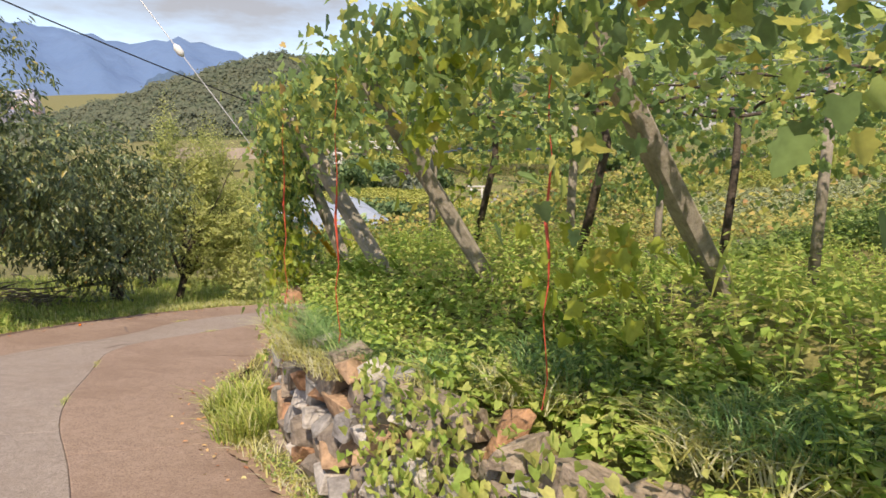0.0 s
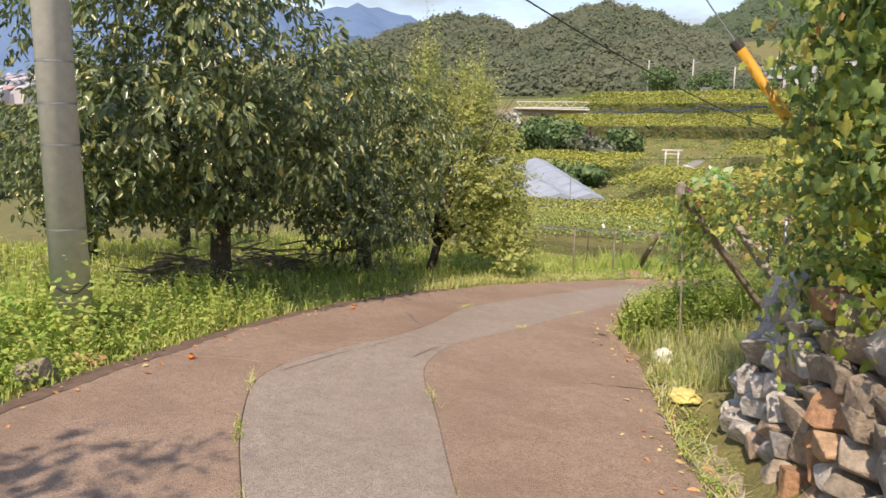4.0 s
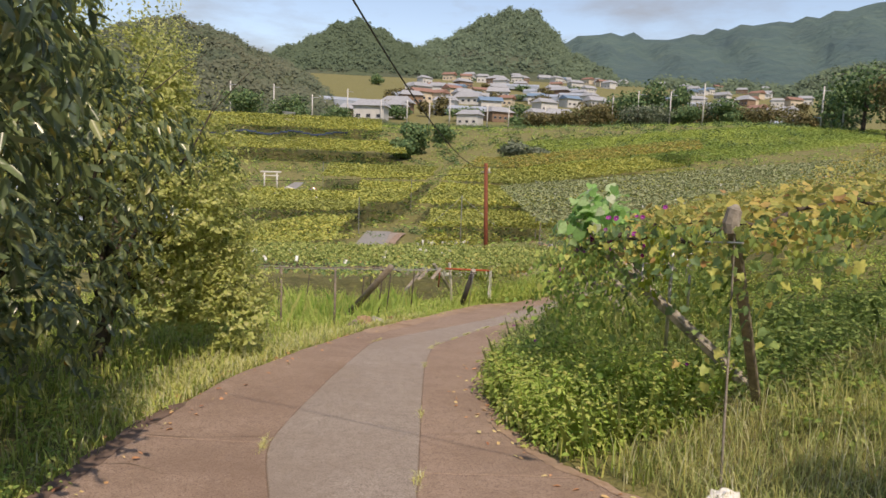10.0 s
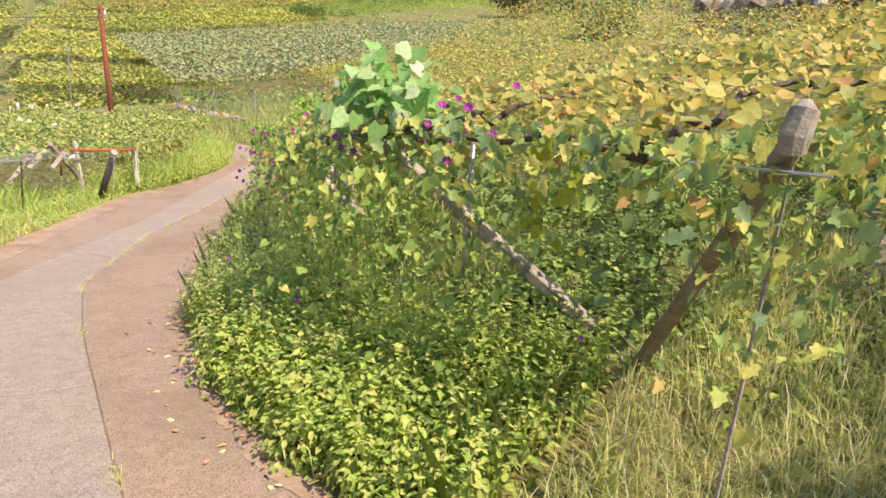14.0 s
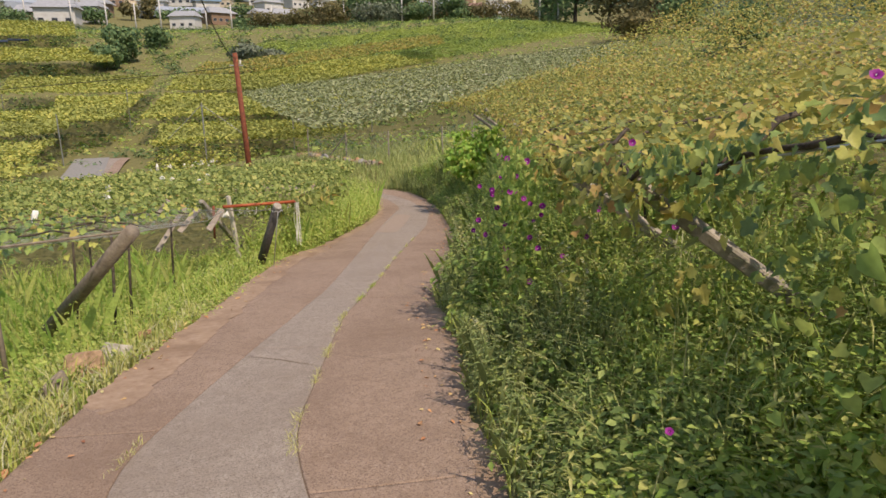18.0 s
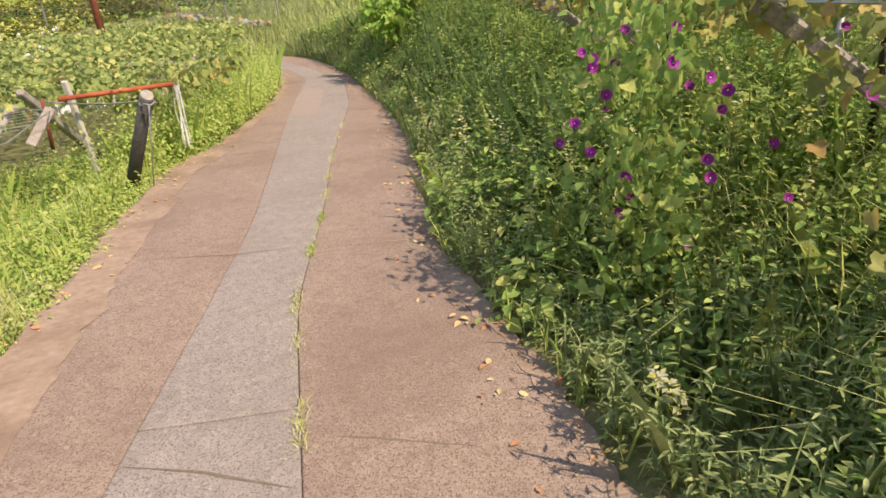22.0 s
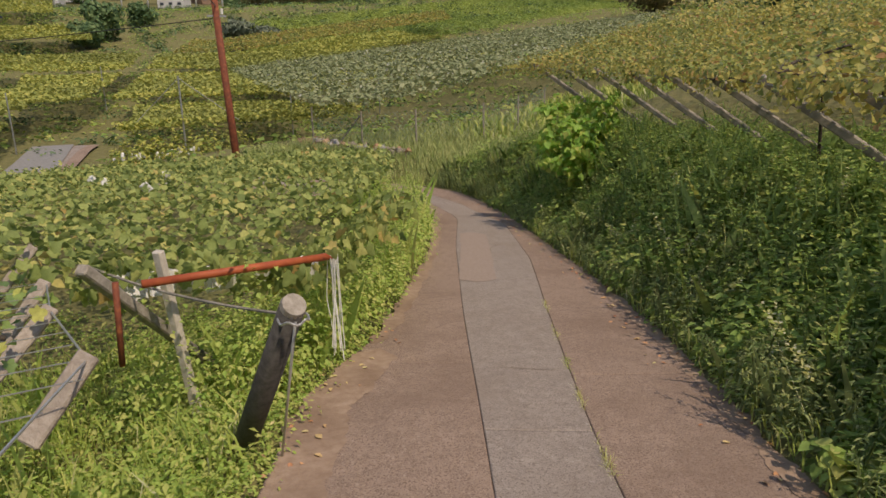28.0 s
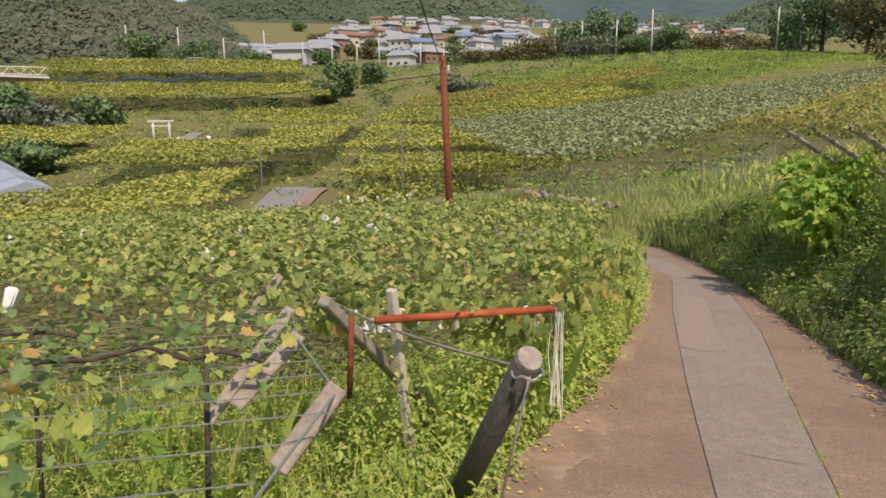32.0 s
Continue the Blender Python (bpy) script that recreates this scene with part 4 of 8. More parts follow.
def make_tree(name, label, category, base, height, trunk_r, lobes, n_leaves, leaf_size, shape, mat, seed, limbs=7, droop=0.6, fruit=0, lean=(0, 0), trunk_top=None, shoots=0):
    r = random.Random(seed)
    t = thing(name, label, category)
    b = Vector((base[0], base[1], gz(*base) - 0.08))
    fork = b + Vector((lean[0], lean[1], trunk_top or height * 0.34))
    part("trunk", bm_tube([b, b.lerp(fork, 0.12) + Vector((0.0, 0, 0)), b.lerp(fork, 0.5) + Vector((r.uniform(-0.06, 0.06), r.uniform(-0.06, 0.06), 0)), fork, fork + Vector((lean[0] * 0.5, lean[1] * 0.5, height * 0.3))], [trunk_r * 1.5, trunk_r * 1.1, trunk_r, trunk_r * 0.9, trunk_r * 0.35], 10), M_BARK, t, smooth=True)
    spec = []
    for k in range(limbs):
        c = lobes[k % len(lobes)][0]
        d = Vector(c) - fork
        spec.append((d.normalized() + Vector((r.uniform(-0.3, 0.3), r.uniform(-0.3, 0.3), r.uniform(0, 0.3))), d.length * r.uniform(0.9, 1.25), fork - Vector((0, 0, r.uniform(0, 0.25) * height * 0.3))))
    frame_, ends = tree_frame(b, spec, trunk_r, seed)
    for pts, rad in frame_:
        part("limb", bm_tube(pts, [max(q, 0.008) for q in rad], 6), M_BARK, t, smooth=True)
    tw = bmesh.new()
    for a, q, rr in ends:
        piece = bm_tube([a, a.lerp(q, 0.5) + Vector((0, 0, 0.03)), q], [max(rr, 0.006), 0.006, 0.003], 4, caps=False)
        me = bpy.data.meshes.new("twig")
        piece.to_mesh(me)
        piece.free()
        tw.from_mesh(me)
        bpy.data.meshes.remove(me)
    tagged(part("twigs", tw, M_BARK, t), kind="stuff")
    P, N = crown_points(n_leaves // 9, lobes)
    gap = np.sin(P[:, 0] * 3.9 + 1.3 * np.sin(P[:, 2] * 3.1 + seed)) + np.sin(P[:, 1] * 4.3 + 1.7 * np.sin(P[:, 0] * 2.7)) + np.sin(P[:, 2] * 5.1 + 1.2 * np.sin(P[:, 1] * 3.3 + seed))
    P, N = P[gap > -0.75], N[gap > -0.75]
    # sprays of leaves hanging along short arched twigs
    k = 11
    way = unit(N * 0.6 + rand_dirs(len(P)) * 0.7 + np.array([0, 0, -droop * 0.25]))
    u = np.tile(np.linspace(0.05, 1.0, k), len(P))
    reach = np.repeat(leaf_size * rng.uniform(2.0, 3.6, len(P)), k) * u
    Q = np.repeat(P, k, 0) + np.repeat(way, k, 0) * reach[:, None] + rng.normal(scale=leaf_size * 0.22, size=(len(P) * k, 3))
    Q[:, 2] -= 0.5 * droop * leaf_size * u * u * 2
    side_ = unit(np.cross(np.repeat(way, k, 0), np.array([0, 0, 1.0]))) * np.where(np.arange(len(Q)) % 2, 1.0, -1.0)[:, None]
    NN = unit(np.repeat(N, k, 0) * 0.55 + rand_dirs(len(Q)) * 0.5 + np.array([0, 0, 0.45]))
    D = unit(np.repeat(way, k, 0) * 0.5 + side_ * 0.55 + rand_dirs(len(Q)) * 0.35 + np.array([0, 0, -droop * 1.5]))
    V, F = leaf_arrays(Q, NN, D, leaf_size * rng.uniform(0.6, 1.2, len(Q)), shape, 0.35, 0.3)
    if shoots:
        # upright whips with leaves all the way up
        c = np.array([l[0] for l in lobes])
        e = np.array([l[1] for l in lobes])
        i = rng.integers(0, len(lobes), shoots)
        v = rand_dirs(shoots)
        v[:, 2] = np.abs(v[:, 2])
        foot_ = c[i] + v * e[i] * 0.75
        tall = rng.uniform(0.5, 1.35, shoots)
        tip_way = unit(v * 0.3 + np.array([0, 0, 1.0]))
        m = 46
        u = np.tile(np.linspace(0, 1, m), shoots)
        Q = np.repeat(foot_, m, 0) + np.repeat(tip_way, m, 0) * (np.repeat(tall, m) * u)[:, None] + rng.normal(scale=0.035, size=(shoots * m, 3))
        V2, F2 = leaf_arrays(Q, rand_dirs(len(Q)) + np.array([0, -0.3, 0.3]), rand_dirs(len(Q), 0.5) + np.array([0, 0, 0.7]), leaf_size * (1.1 - 0.6 * u) * rng.uniform(0.7, 1.1, len(Q)), shape, 0.35, 0.3)
        V, F = np.concatenate([V, V2]), np.concatenate([F, F2 + len(V)])
    np_mesh("crown", V, F, mat, t)
    if fruit:
        for p, nn in zip(P[:fruit], N[:fruit]):
            bm = bmesh.new()
            bmesh.ops.create_uvsphere(bm, u_segments=8, v_segments=6, radius=0.028, matrix=Matrix.Translation(Vector(p) + Vector(nn) * 0.06) @ Matrix.Diagonal((1, 1, 0.85, 1)))
            part("fruit", bm, M_FRUIT, t, "ripening orange persimmon", smooth=True)
    return t


M_FRUIT = surface("persimmon_skin", [(0.3, (0.45, 0.22, 0.03)), (0.7, (0.62, 0.32, 0.05))], scale=10, rough=0.4, bump=0.05)


def lobe(x, y, z, rx, ry, rz, w=1.0):
    return ((x, y, z), (rx, ry, rz), w)


g1 = gz(-10.6, 8.75)
make_tree("persimmon_tree", "broad persimmon tree with glossy dark green leaves", "tree", (-10.6, 8.75), 5.0, 0.13,
          [lobe(-11.3, 7.9, g1 + 1.45, 0.8, 0.7, 0.36, 0.4), lobe(-10.1, 8.5, g1 + 1.55, 0.6, 0.6, 0.34, 0.3), lobe(-11.8, 9.2, g1 + 1.5, 0.9, 0.9, 0.4, 0.4), lobe(-10.9, 7.5, g1 + 1.75, 0.8, 0.7, 0.4, 0.35), lobe(-9.5, 9.1, g1 + 1.85, 0.6, 0.7, 0.4, 0.35), lobe(-10.8, 8.7, g1 + 4.3, 1.3, 1.3, 1.0, 1.1), lobe(-10.0, 8.1, g1 + 3.2, 1.2, 1.2, 0.95, 1), lobe(-11.7, 8.3, g1 + 3.4, 1.3, 1.3, 1.0, 1), lobe(-9.7, 9.4, g1 + 2.6, 1.05, 1.15, 0.9, 1), lobe(-11.4, 9.9, g1 + 3.0, 1.3, 1.3, 1.0, 1), lobe(-10.3, 7.6, g1 + 2.35, 1.1, 0.85, 0.6, 0.8), lobe(-12.3, 8.9, g1 + 2.5, 1.1, 1.1, 0.9, 0.7), lobe(-9.7, 8.3, g1 + 2.2, 0.75, 0.8, 0.5, 0.4), lobe(-11.6, 7.6, g1 + 1.9, 1.0, 0.8, 0.65, 0.5)],
          25000, 0.12, "leaf", M_PERSIMMON, 3, limbs=10, fruit=9, lean=(-0.03, 0.05), trunk_top=1.3)
g2 = gz(-11.5, 13.2)
make_tree("persimmon_tree", "spreading persimmon tree with drooping dark branches", "tree", (-11.5, 13.2), 4.2, 0.15,
          [lobe(-10.3, 11.3, g2 + 1.2, 0.8, 0.7, 0.4, 0.35), lobe(-11.4, 12.6, g2 + 3.2, 1.5, 1.5, 1.0, 1.2), lobe(-10.4, 12.6, g2 + 2.5, 1.2, 1.2, 0.9, 1), lobe(-12.6, 12.2, g2 + 2.5, 1.3, 1.3, 1.0, 1), lobe(-11.2, 11.4, g2 + 2.3, 1.3, 1.1, 0.95, 1), lobe(-11.3, 11.7, g2 + 1.5, 1.2, 0.9, 0.5, 0.5), lobe(-12.9, 13.8, g2 + 2.2, 1.2, 1.2, 0.9, 0.7), lobe(-10.2, 11.9, g2 + 1.5, 0.8, 0.8, 0.5, 0.4)],
          22000, 0.115, "leaf", M_PERSIMMON, 9, limbs=9, fruit=8, trunk_top=0.9)
g3 = gz(-10.8, 14.2)
make_tree("plum_tree", "bushy fruit tree with upright yellowish green shoots", "tree", (-10.7, 14.3), 3.6, 0.09,
          [lobe(-10.3, 14.4, g3 + 1.9, 1.0, 1.1, 0.9, 1), lobe(-9.7, 14.9, g3 + 1.5, 0.8, 0.9, 0.75, 0.9), lobe(-10.6, 15.3, g3 + 2.2, 0.9, 0.9, 1.0, 0.9), lobe(-10.0, 15.6, g3 + 1.7, 0.9, 1.0, 0.8, 0.8), lobe(-11.0, 14.6, g3 + 3.0, 0.5, 0.5, 1.2, 0.6), lobe(-10.3, 14.9, g3 + 3.1, 0.3, 0.3, 1.0, 0.35), lobe(-9.8, 14.4, g3 + 2.7, 0.25, 0.25, 0.9, 0.25), lobe(-10.6, 14.0, g3 + 3.4, 0.22, 0.22, 1.0, 0.22), lobe(-9.4, 15.1, g3 + 2.2, 0.3, 0.3, 0.8, 0.25), lobe(-10.1, 15.5, g3 + 2.9, 0.28, 0.28, 0.9, 0.25), lobe(-9.5, 15.2, g3 + 0.9, 0.8, 0.9, 0.5, 0.6), lobe(-9.2, 14.8, g3 + 0.5, 0.55, 0.6, 0.5, 0.4), lobe(-9.9, 14.5, g3 + 0.75, 0.6, 0.6, 0.5, 0.4)],
          30000, 0.075, "small", M_SHRUB, 15, limbs=10, droop=-0.3, shoots=220, lean=(0.18, 0.1), trunk_top=0.8)
for x, y, s, sd_ in ((-16.0, 10.5, 1.1, 21), (-17.5, 14.0, 1.2, 22), (-14.0, 5.0, 0.95, 23), (-14.2, 17.8, 0.9, 24), (-20.5, 6.0, 1.2, 25)):
    g = gz(x, y)
    make_tree("orchard_tree", "dense dark green fruit tree behind the orchard", "tree", (x, y), 3.8 * s, 0.12,
              [lobe(x, y, g + 2.4 * s, 1.4 * s, 1.4 * s, 1.2 * s), lobe(x + 0.8 * s, y - 0.5, g + 1.7 * s, 1.2 * s, 1.2 * s, 0.9 * s), lobe(x - 0.8 * s, y + 0.4, g + 1.8 * s, 1.2 * s, 1.2 * s, 0.9 * s)],
              5500, 0.15, "leaf", M_PERSIMMON, sd_, limbs=6)

# roadside tree that shades the lane at the start
g = gz(-6.7, 0.2)
make_tree("roadside_tree", "leafy tree shading the start of the lane", "tree", (-6.7, 0.2), 4.0, 0.1, [lobe(-5.5, 0.7, g + 3.3, 0.8, 0.6, 0.6), lobe(-6.4, 0.9, g + 3.6, 0.8, 0.7, 0.7), lobe(-5.0, 0.2, g + 2.9, 0.5, 0.4, 0.4, 0.5), lobe(-7.0, 0.2, g + 3.2, 0.8, 0.8, 0.7)], 3200, 0.12, "leaf", M_PERSIMMON, 61, limbs=6)

# heap of pruned branches
heap = thing("brush_heap", "low heap of dry cut branches under the trees", "brushwood")
for cx, cy, cnt, ext in ((-11.35, 8.7, 90, 0.8), (-12.4, 11.6, 60, 1.0)):
    for k in range(cnt):
        a = rng.uniform(0, 6.28)
        x, y = cx + rng.normal(0, 0.35 * ext), cy + rng.normal(0, 0.35 * ext)
        z = gz(cx, cy) + abs(rng.normal(0, 0.2)) + 0.08
        h = rng.uniform(0.25, 0.6) * ext
        dv = Vector((math.cos(a) * h, math.sin(a) * h, rng.uniform(-0.06, 0.12)))
        c = Vector((x, y, z))
        part("branch", bm_tube([c - dv, c + Vector((0, 0, rng.uniform(0, 0.06))), c + dv], [0.02, 0.016, 0.006], 5), M_WOOD, heap)

# ---- vineyards ----
def canopy_leaves(name, label, x, y, zf, size, mat, shape="grape", thick=0.14, tilt=0.55, kind_stuff=True, parent=None):
    n = len(x)
    z = zf(x, y) + rng.normal(0, thick * 0.5, n) + thick * fbm(x, y, 2.1) * 0.5
    P = np.stack([x, y, z], -1)
    N = unit(rand_dirs(n) * tilt + np.array([0.05, -0.05, 1.0]))
    D = rand_dirs(n, 0.4) + np.array([0, 0, -0.25])
    ob = leaves(name, P, N, D, size * rng.uniform(0.6, 1.25, n), shape, mat, parent)
    if kind_stuff:
        tagged(ob, label, "grapevine", kind="stuff")
    return ob


def hanging(line, n, drop0, drop1, out, size, mat, name, label, shape="grape", power=1.0, stuff=True):
    """Leaves that hang from an edge in uneven tresses."""
    p = resample(line, 0.02)
    i = rng.integers(0, len(p), n)
    s = i * 0.02
    reach = drop0 + (drop1 - drop0) * np.clip(0.5 + 0.5 * np.sin(s * 4.3 + 1.3 * np.sin(s * 1.7)) + 0.35 * np.sin(s * 11.0), 0, 1.3)
    q = p[i].copy()
    q[:, 2] += 0.08 - reach * rng.uniform(0, 1, n) ** power
    q[:, :2] += rng.normal(0, out, (n, 2))
    t = unit(np.gradient(p[:, :2], axis=0))[i]
    outward = np.stack([-t[:, 1], t[:, 0], np.full(n, 0.35)], -1)
    N = unit(outward + rand_dirs(n) * 0.95 + np.array([0, 0, 0.3]))
    D = unit(rand_dirs(n) * 0.8 + np.array([0, 0, -1.0]))
    return tagged(leaves(name, q, N, D, size * rng.uniform(0.6, 1.25, n), shape, mat), label, "grapevine", kind="stuff")


def bar(name, a, b, w, mat, parent, label="", roll=0.0, flat=0.85):
    """A square bar with worn edges between two places."""
    a, b = Vector(a), Vector(b)
    m = Matrix.Translation((a + b) / 2) @ (b - a).to_track_quat("Z", "Y").to_matrix().to_4x4() @ pose(0, 0, 0, 0, 0, roll)
    return part(name, bm_box(w, w * flat, (b - a).length, m, w * 0.12), mat, parent, label)


def cane(points, r0, r1, parent, name="cane", mat=None, wob=0.03):
    pts = resample([tuple(p) for p in points], 0.18)
    pts = pts + rng.normal(0, wob, pts.shape)
    return part(name, bm_tube([Vector(p) for p in pts], list(np.linspace(r0, r1, len(pts))), 6), mat or M_BARK, parent, smooth=True)


# terrace above the stone wall
EDGE_T = [(-4.0, 7.5, 2.0), (-3.16, 5.89, 2.14), (-1.73, 4.19, 2.2), (-0.15, 2.35, 2.2), (1.5, 0.6, 2.3), (3.6, -1.3, 2.4)]


def edge_z(edge, x, y, slope, cap):
    line = [p[:2] for p in edge]
    d, nx, ny = near_line(line, x, y)
    zz = np.full(np.shape(x), 0.0)
    best = np.full(np.shape(x), 1e9)
    for (ax, ay, az), (bx, by, bz) in zip(edge, edge[1:]):
        t = np.clip(((nx - ax) * (bx - ax) + (ny - ay) * (by - ay)) / ((bx - ax) ** 2 + (by - ay) ** 2), 0, 1)
        e = np.hypot(ax + t * (bx - ax) - nx, ay + t * (by - ay) - ny)
        zz = np.where(e < best, az + t * (bz - az), zz)
        best = np.minimum(best, e)
    return zz + slope * np.clip(np.abs(d), 0, cap)


def in_t(x, y):
    d = near_line([p[:2] for p in EDGE_T], x, y)[0]
    return (d > -0.15) & (d < 9) & (y < 7.7 + 0.25 * (x + 4) + 1.1 * step(-2.6, -0.6, x)) & (y > -1.5 - 0.9 * (x - 3.5))


trellis_t = thing("grape_trellis", "old grape trellis of leaning concrete posts and wires on the terrace", "trellis")
for top, foot, w in (((-3.16, 5.95, 2.16), (-1.9, 5.5, 0.5), 0.13), ((-1.73, 4.22, 2.24), (-0.8, 4.9, 0.5), 0.13), ((-0.23, 3.27, 2.3), (0.72, 4.45, 0.6), 0.13), ((1.5, 0.7, 2.4), (2.2, 2.0, 0.6), 0.14), ((-3.9, 7.4, 2.05), (-3.0, 7.2, 0.3), 0.12)):
    bar("post", top, foot, w, M_POST, trellis_t, roll=20)
for x, y in ((-0.6, 7.6), (1.6, 6.4), (3.6, 5.0), (0.4, 8.8), (2.8, 8.0), (-2.4, 8.3)):
    rod("upright", (x, y, gz(x, y) - 0.1), (x + 0.08, y, 2.35), 0.05, M_POST, trellis_t, 0.045, 8)
for k in range(8):
    a, b = k / 7, (k + 1) / 7
    p, q = Vector((-4.0 + 0.9 * k, 7.5 - 0.98 * k, 2.12)), Vector((1.6 + 0.9 * k, 11.5 - 0.98 * k, 2.45))
    part("wire", bm_tube([p, q], 0.003, 4), M_WIRE, trellis_t)
for o in (0.05, 0.8, 1.6, 2.5, 3.6):
    part("wire", bm_tube([Vector((-4.0 + o * 0.72, 7.5 + o * 0.6, 2.1)), Vector((-1.7 + o * 0.75, 4.2 + o * 0.65, 2.2)), Vector((3.6 + o * 0.72, -1.3 + o * 0.6, 2.4))], 0.003, 4), M_WIRE, trellis_t)
for n, (x, y) in enumerate(((-0.4, 6.3), (2.0, 4.4), (0.9, 7.3), (3.2, 2.9), (-1.6, 7.4))):
    v = thing("grape_vine", "gnarled dark grapevine trunk climbing to the wires", "grapevine")
    z0 = gz(x, y)
    cane([(x, y, z0 - 0.05), (x + 0.1, y + 0.05, z0 + 0.8), (x + 0.25, y - 0.05, 1.9), (x + 0.1, y + 0.3, 2.2)], 0.045, 0.03, v, "stem")
    for a in range(4):
        an = n + a * 1.57
        cane([(x + 0.1, y + 0.3, 2.15), (x + 0.1 + math.cos(an) * 1.0, y + 0.3 + math.sin(an) * 1.0, 2.24), (x + 0.1 + math.cos(an) * 2.3, y + 0.3 + math.sin(an + 0.2) * 2.3, 2.2)], 0.022, 0.008, v, "cane")
x, y = scatter(40000, -4.5, 9, -3, 12, in_t)
k = rng.permutation(len(x))[:8200]
canopy_leaves("vine_canopy", "roof of green and yellowing grape leaves over the terrace", x[k], y[k], lambda a, b: edge_z(EDGE_T, a, b, 0.04, 9), 0.085, M_VINE_NEAR, thick=0.3, tilt=0.9)
x, y = scatter(60000, -4.5, 5, -1.5, 9, lambda a, b: in_t(a, b) & (near_line([p[:2] for p in EDGE_T], a, b)[0] < 2.6))
canopy_leaves("vine_canopy", "thick front of the grape roof over the terrace", x[:4600], y[:4600], lambda a, b: edge_z(EDGE_T, a, b, 0.04, 9), 0.075, M_VINE_NEAR, thick=0.4, tilt=0.9)
hanging([(-2.2, 8.6, 2.2), (0.5, 6.2, 2.3), (3.5, 4.0, 2.4)], 1700, 0.2, 0.9, 0.25, 0.075, M_VINE_NEAR, "vine_tresses", "hanging vine shoots inside the terrace")
hanging([(-1.0, 10.2, 2.2), (3.0, 8.0, 2.4), (7.0, 5.0, 2.5)], 2600, 0.3, 1.3, 0.3, 0.085, M_VINE_NEAR, "vine_tresses", "hanging vine shoots inside the terrace")
hanging(EDGE_T, 4600, 0.1, 0.8, 0.18, 0.072, M_VINE_NEAR, "vine_tresses", "hanging tresses of green and yellow grape leaves", power=1.5)
hanging([(-3.95, 7.6, 2.0), (-3.75, 6.9, 2.05), (-3.5, 6.5, 2.1)], 2600, 1.3, 2.2, 0.15, 0.07, M_VINE_NEAR, "vine_tresses", "long curtain of vine leaves down to the wall")
hanging([(-3.6, 6.9, 0.9), (-3.3, 6.2, 0.8)], 160, 0.5, 0.9, 0.12, 0.085, M_VINE_SUNLIT_LIME, "vine_tresses", "lime leaves with sunlight put into their colour")
hanging([(-1.2, 3.75, 2.1), (-0.8, 3.2, 2.05)], 70, 0.3, 0.8, 0.1, 0.09, M_VINE_SUNLIT_LIME, "vine_tresses", "lime leaves with sunlight put into their colour")
hanging([(-0.35, 2.9, 1.25), (0.15, 2.5, 1.2)], 60, 0.2, 0.5, 0.08, 0.085, M_VINE_SUNLIT_LIME, "vine_tresses", "lime leaves with sunlight put into their colour")
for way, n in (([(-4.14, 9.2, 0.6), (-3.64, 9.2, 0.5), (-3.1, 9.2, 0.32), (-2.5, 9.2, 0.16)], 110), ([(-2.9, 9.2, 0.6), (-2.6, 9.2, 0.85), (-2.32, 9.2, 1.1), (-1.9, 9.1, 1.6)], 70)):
    hanging(way, n, 0.06, 0.2, 0.07, 0.085, M_VINE_SUNLIT_LIME, "vine_tresses", "lime vine shoots over the wall end, sunlight put into their colour")
    tagged(part("vine_shoot", bm_tube([Vector(p) for p in way], 0.006, 5), M_WOOD), "thin trailing shoot of a grapevine", "vine shoot")
M_TAPE = surface("red_tape", [(0.3, (0.5, 0.06, 0.04)), (0.7, (0.65, 0.12, 0.07))], scale=30, rough=0.5, bump=0.1)
for (x, y), z0 in (((-1.80, 4.05), 0.3), ((-0.3, 2.82), 0.5), ((-2.9, 5.4), 0.35)):
    t = thing("tie_tape", "red plastic tape hanging from the trellis wire", "tape")
    pts = [Vector((x + 0.012 * math.sin(k * 1.9), y + 0.012 * math.cos(k * 2.3), 2.12 - k * (2.12 - z0) / 12)) for k in range(13)]
    part("strip", bm_tube(pts, [0.0025] * 5 + [0.006, 0.009, 0.006, 0.004] + [0.003] * 4, 5), M_TAPE, t)

# vineyard above the lane on the hillside
EDGE_R = [(-5.12, 9.7, 0.48), (-5.1, 12.1, 0.26), (-4.75, 14.0, -0.08), (-4.35, 15.5, -0.42), (-3.6, 17.2, -0.57), (-1.4, 20.9, -0.84), (1.1, 24.9, -0.76), (2.0, 26.5, -0.75), (3.25, 29.1, -0.72), (3.85, 31.2, -0.7), (4.3, 33.0, -0.6), (4.9, 36.0, -0.7)]


def in_r(x, y):
    d = near_line([p[:2] for p in EDGE_R], x, y)[0]
    return (d < 0) & (y > 9.75 + 0.12 * (x + 5.1)) & (y < 34.5 + 0.42 * (x - 4.6))


def z_r(x, y):
    return edge_z(EDGE_R, x, y, 0.2, 60) + 0.055 * np.clip(d_r(x, y) - 8, 0, 40)


def d_r(x, y):
    return -near_line([p[:2] for p in EDGE_R], x, y)[0]


trellis_r = thing("grape_trellis", "long hillside grape trellis with slanted concrete struts", "trellis")
er = resample(EDGE_R, 0.05)
es = np.r_[0, np.cumsum(np.hypot(*np.diff(er[:, :2], axis=0).T))]
def lean_strut(top, label=""):
    """A slanting square strut from the edge wire back into the bank."""
    top, d = Vector(top), Vector((0.6, -0.74, -0.65))
    foot = top + d * 1.2
    while foot.z > gz(foot.x, foot.y) - 0.06 and (foot - top).length < 2.6:
        foot = foot + d * 0.1
    bar("strut", top - d * 0.06, foot, 0.1, M_POST, trellis_r, label, roll=10)


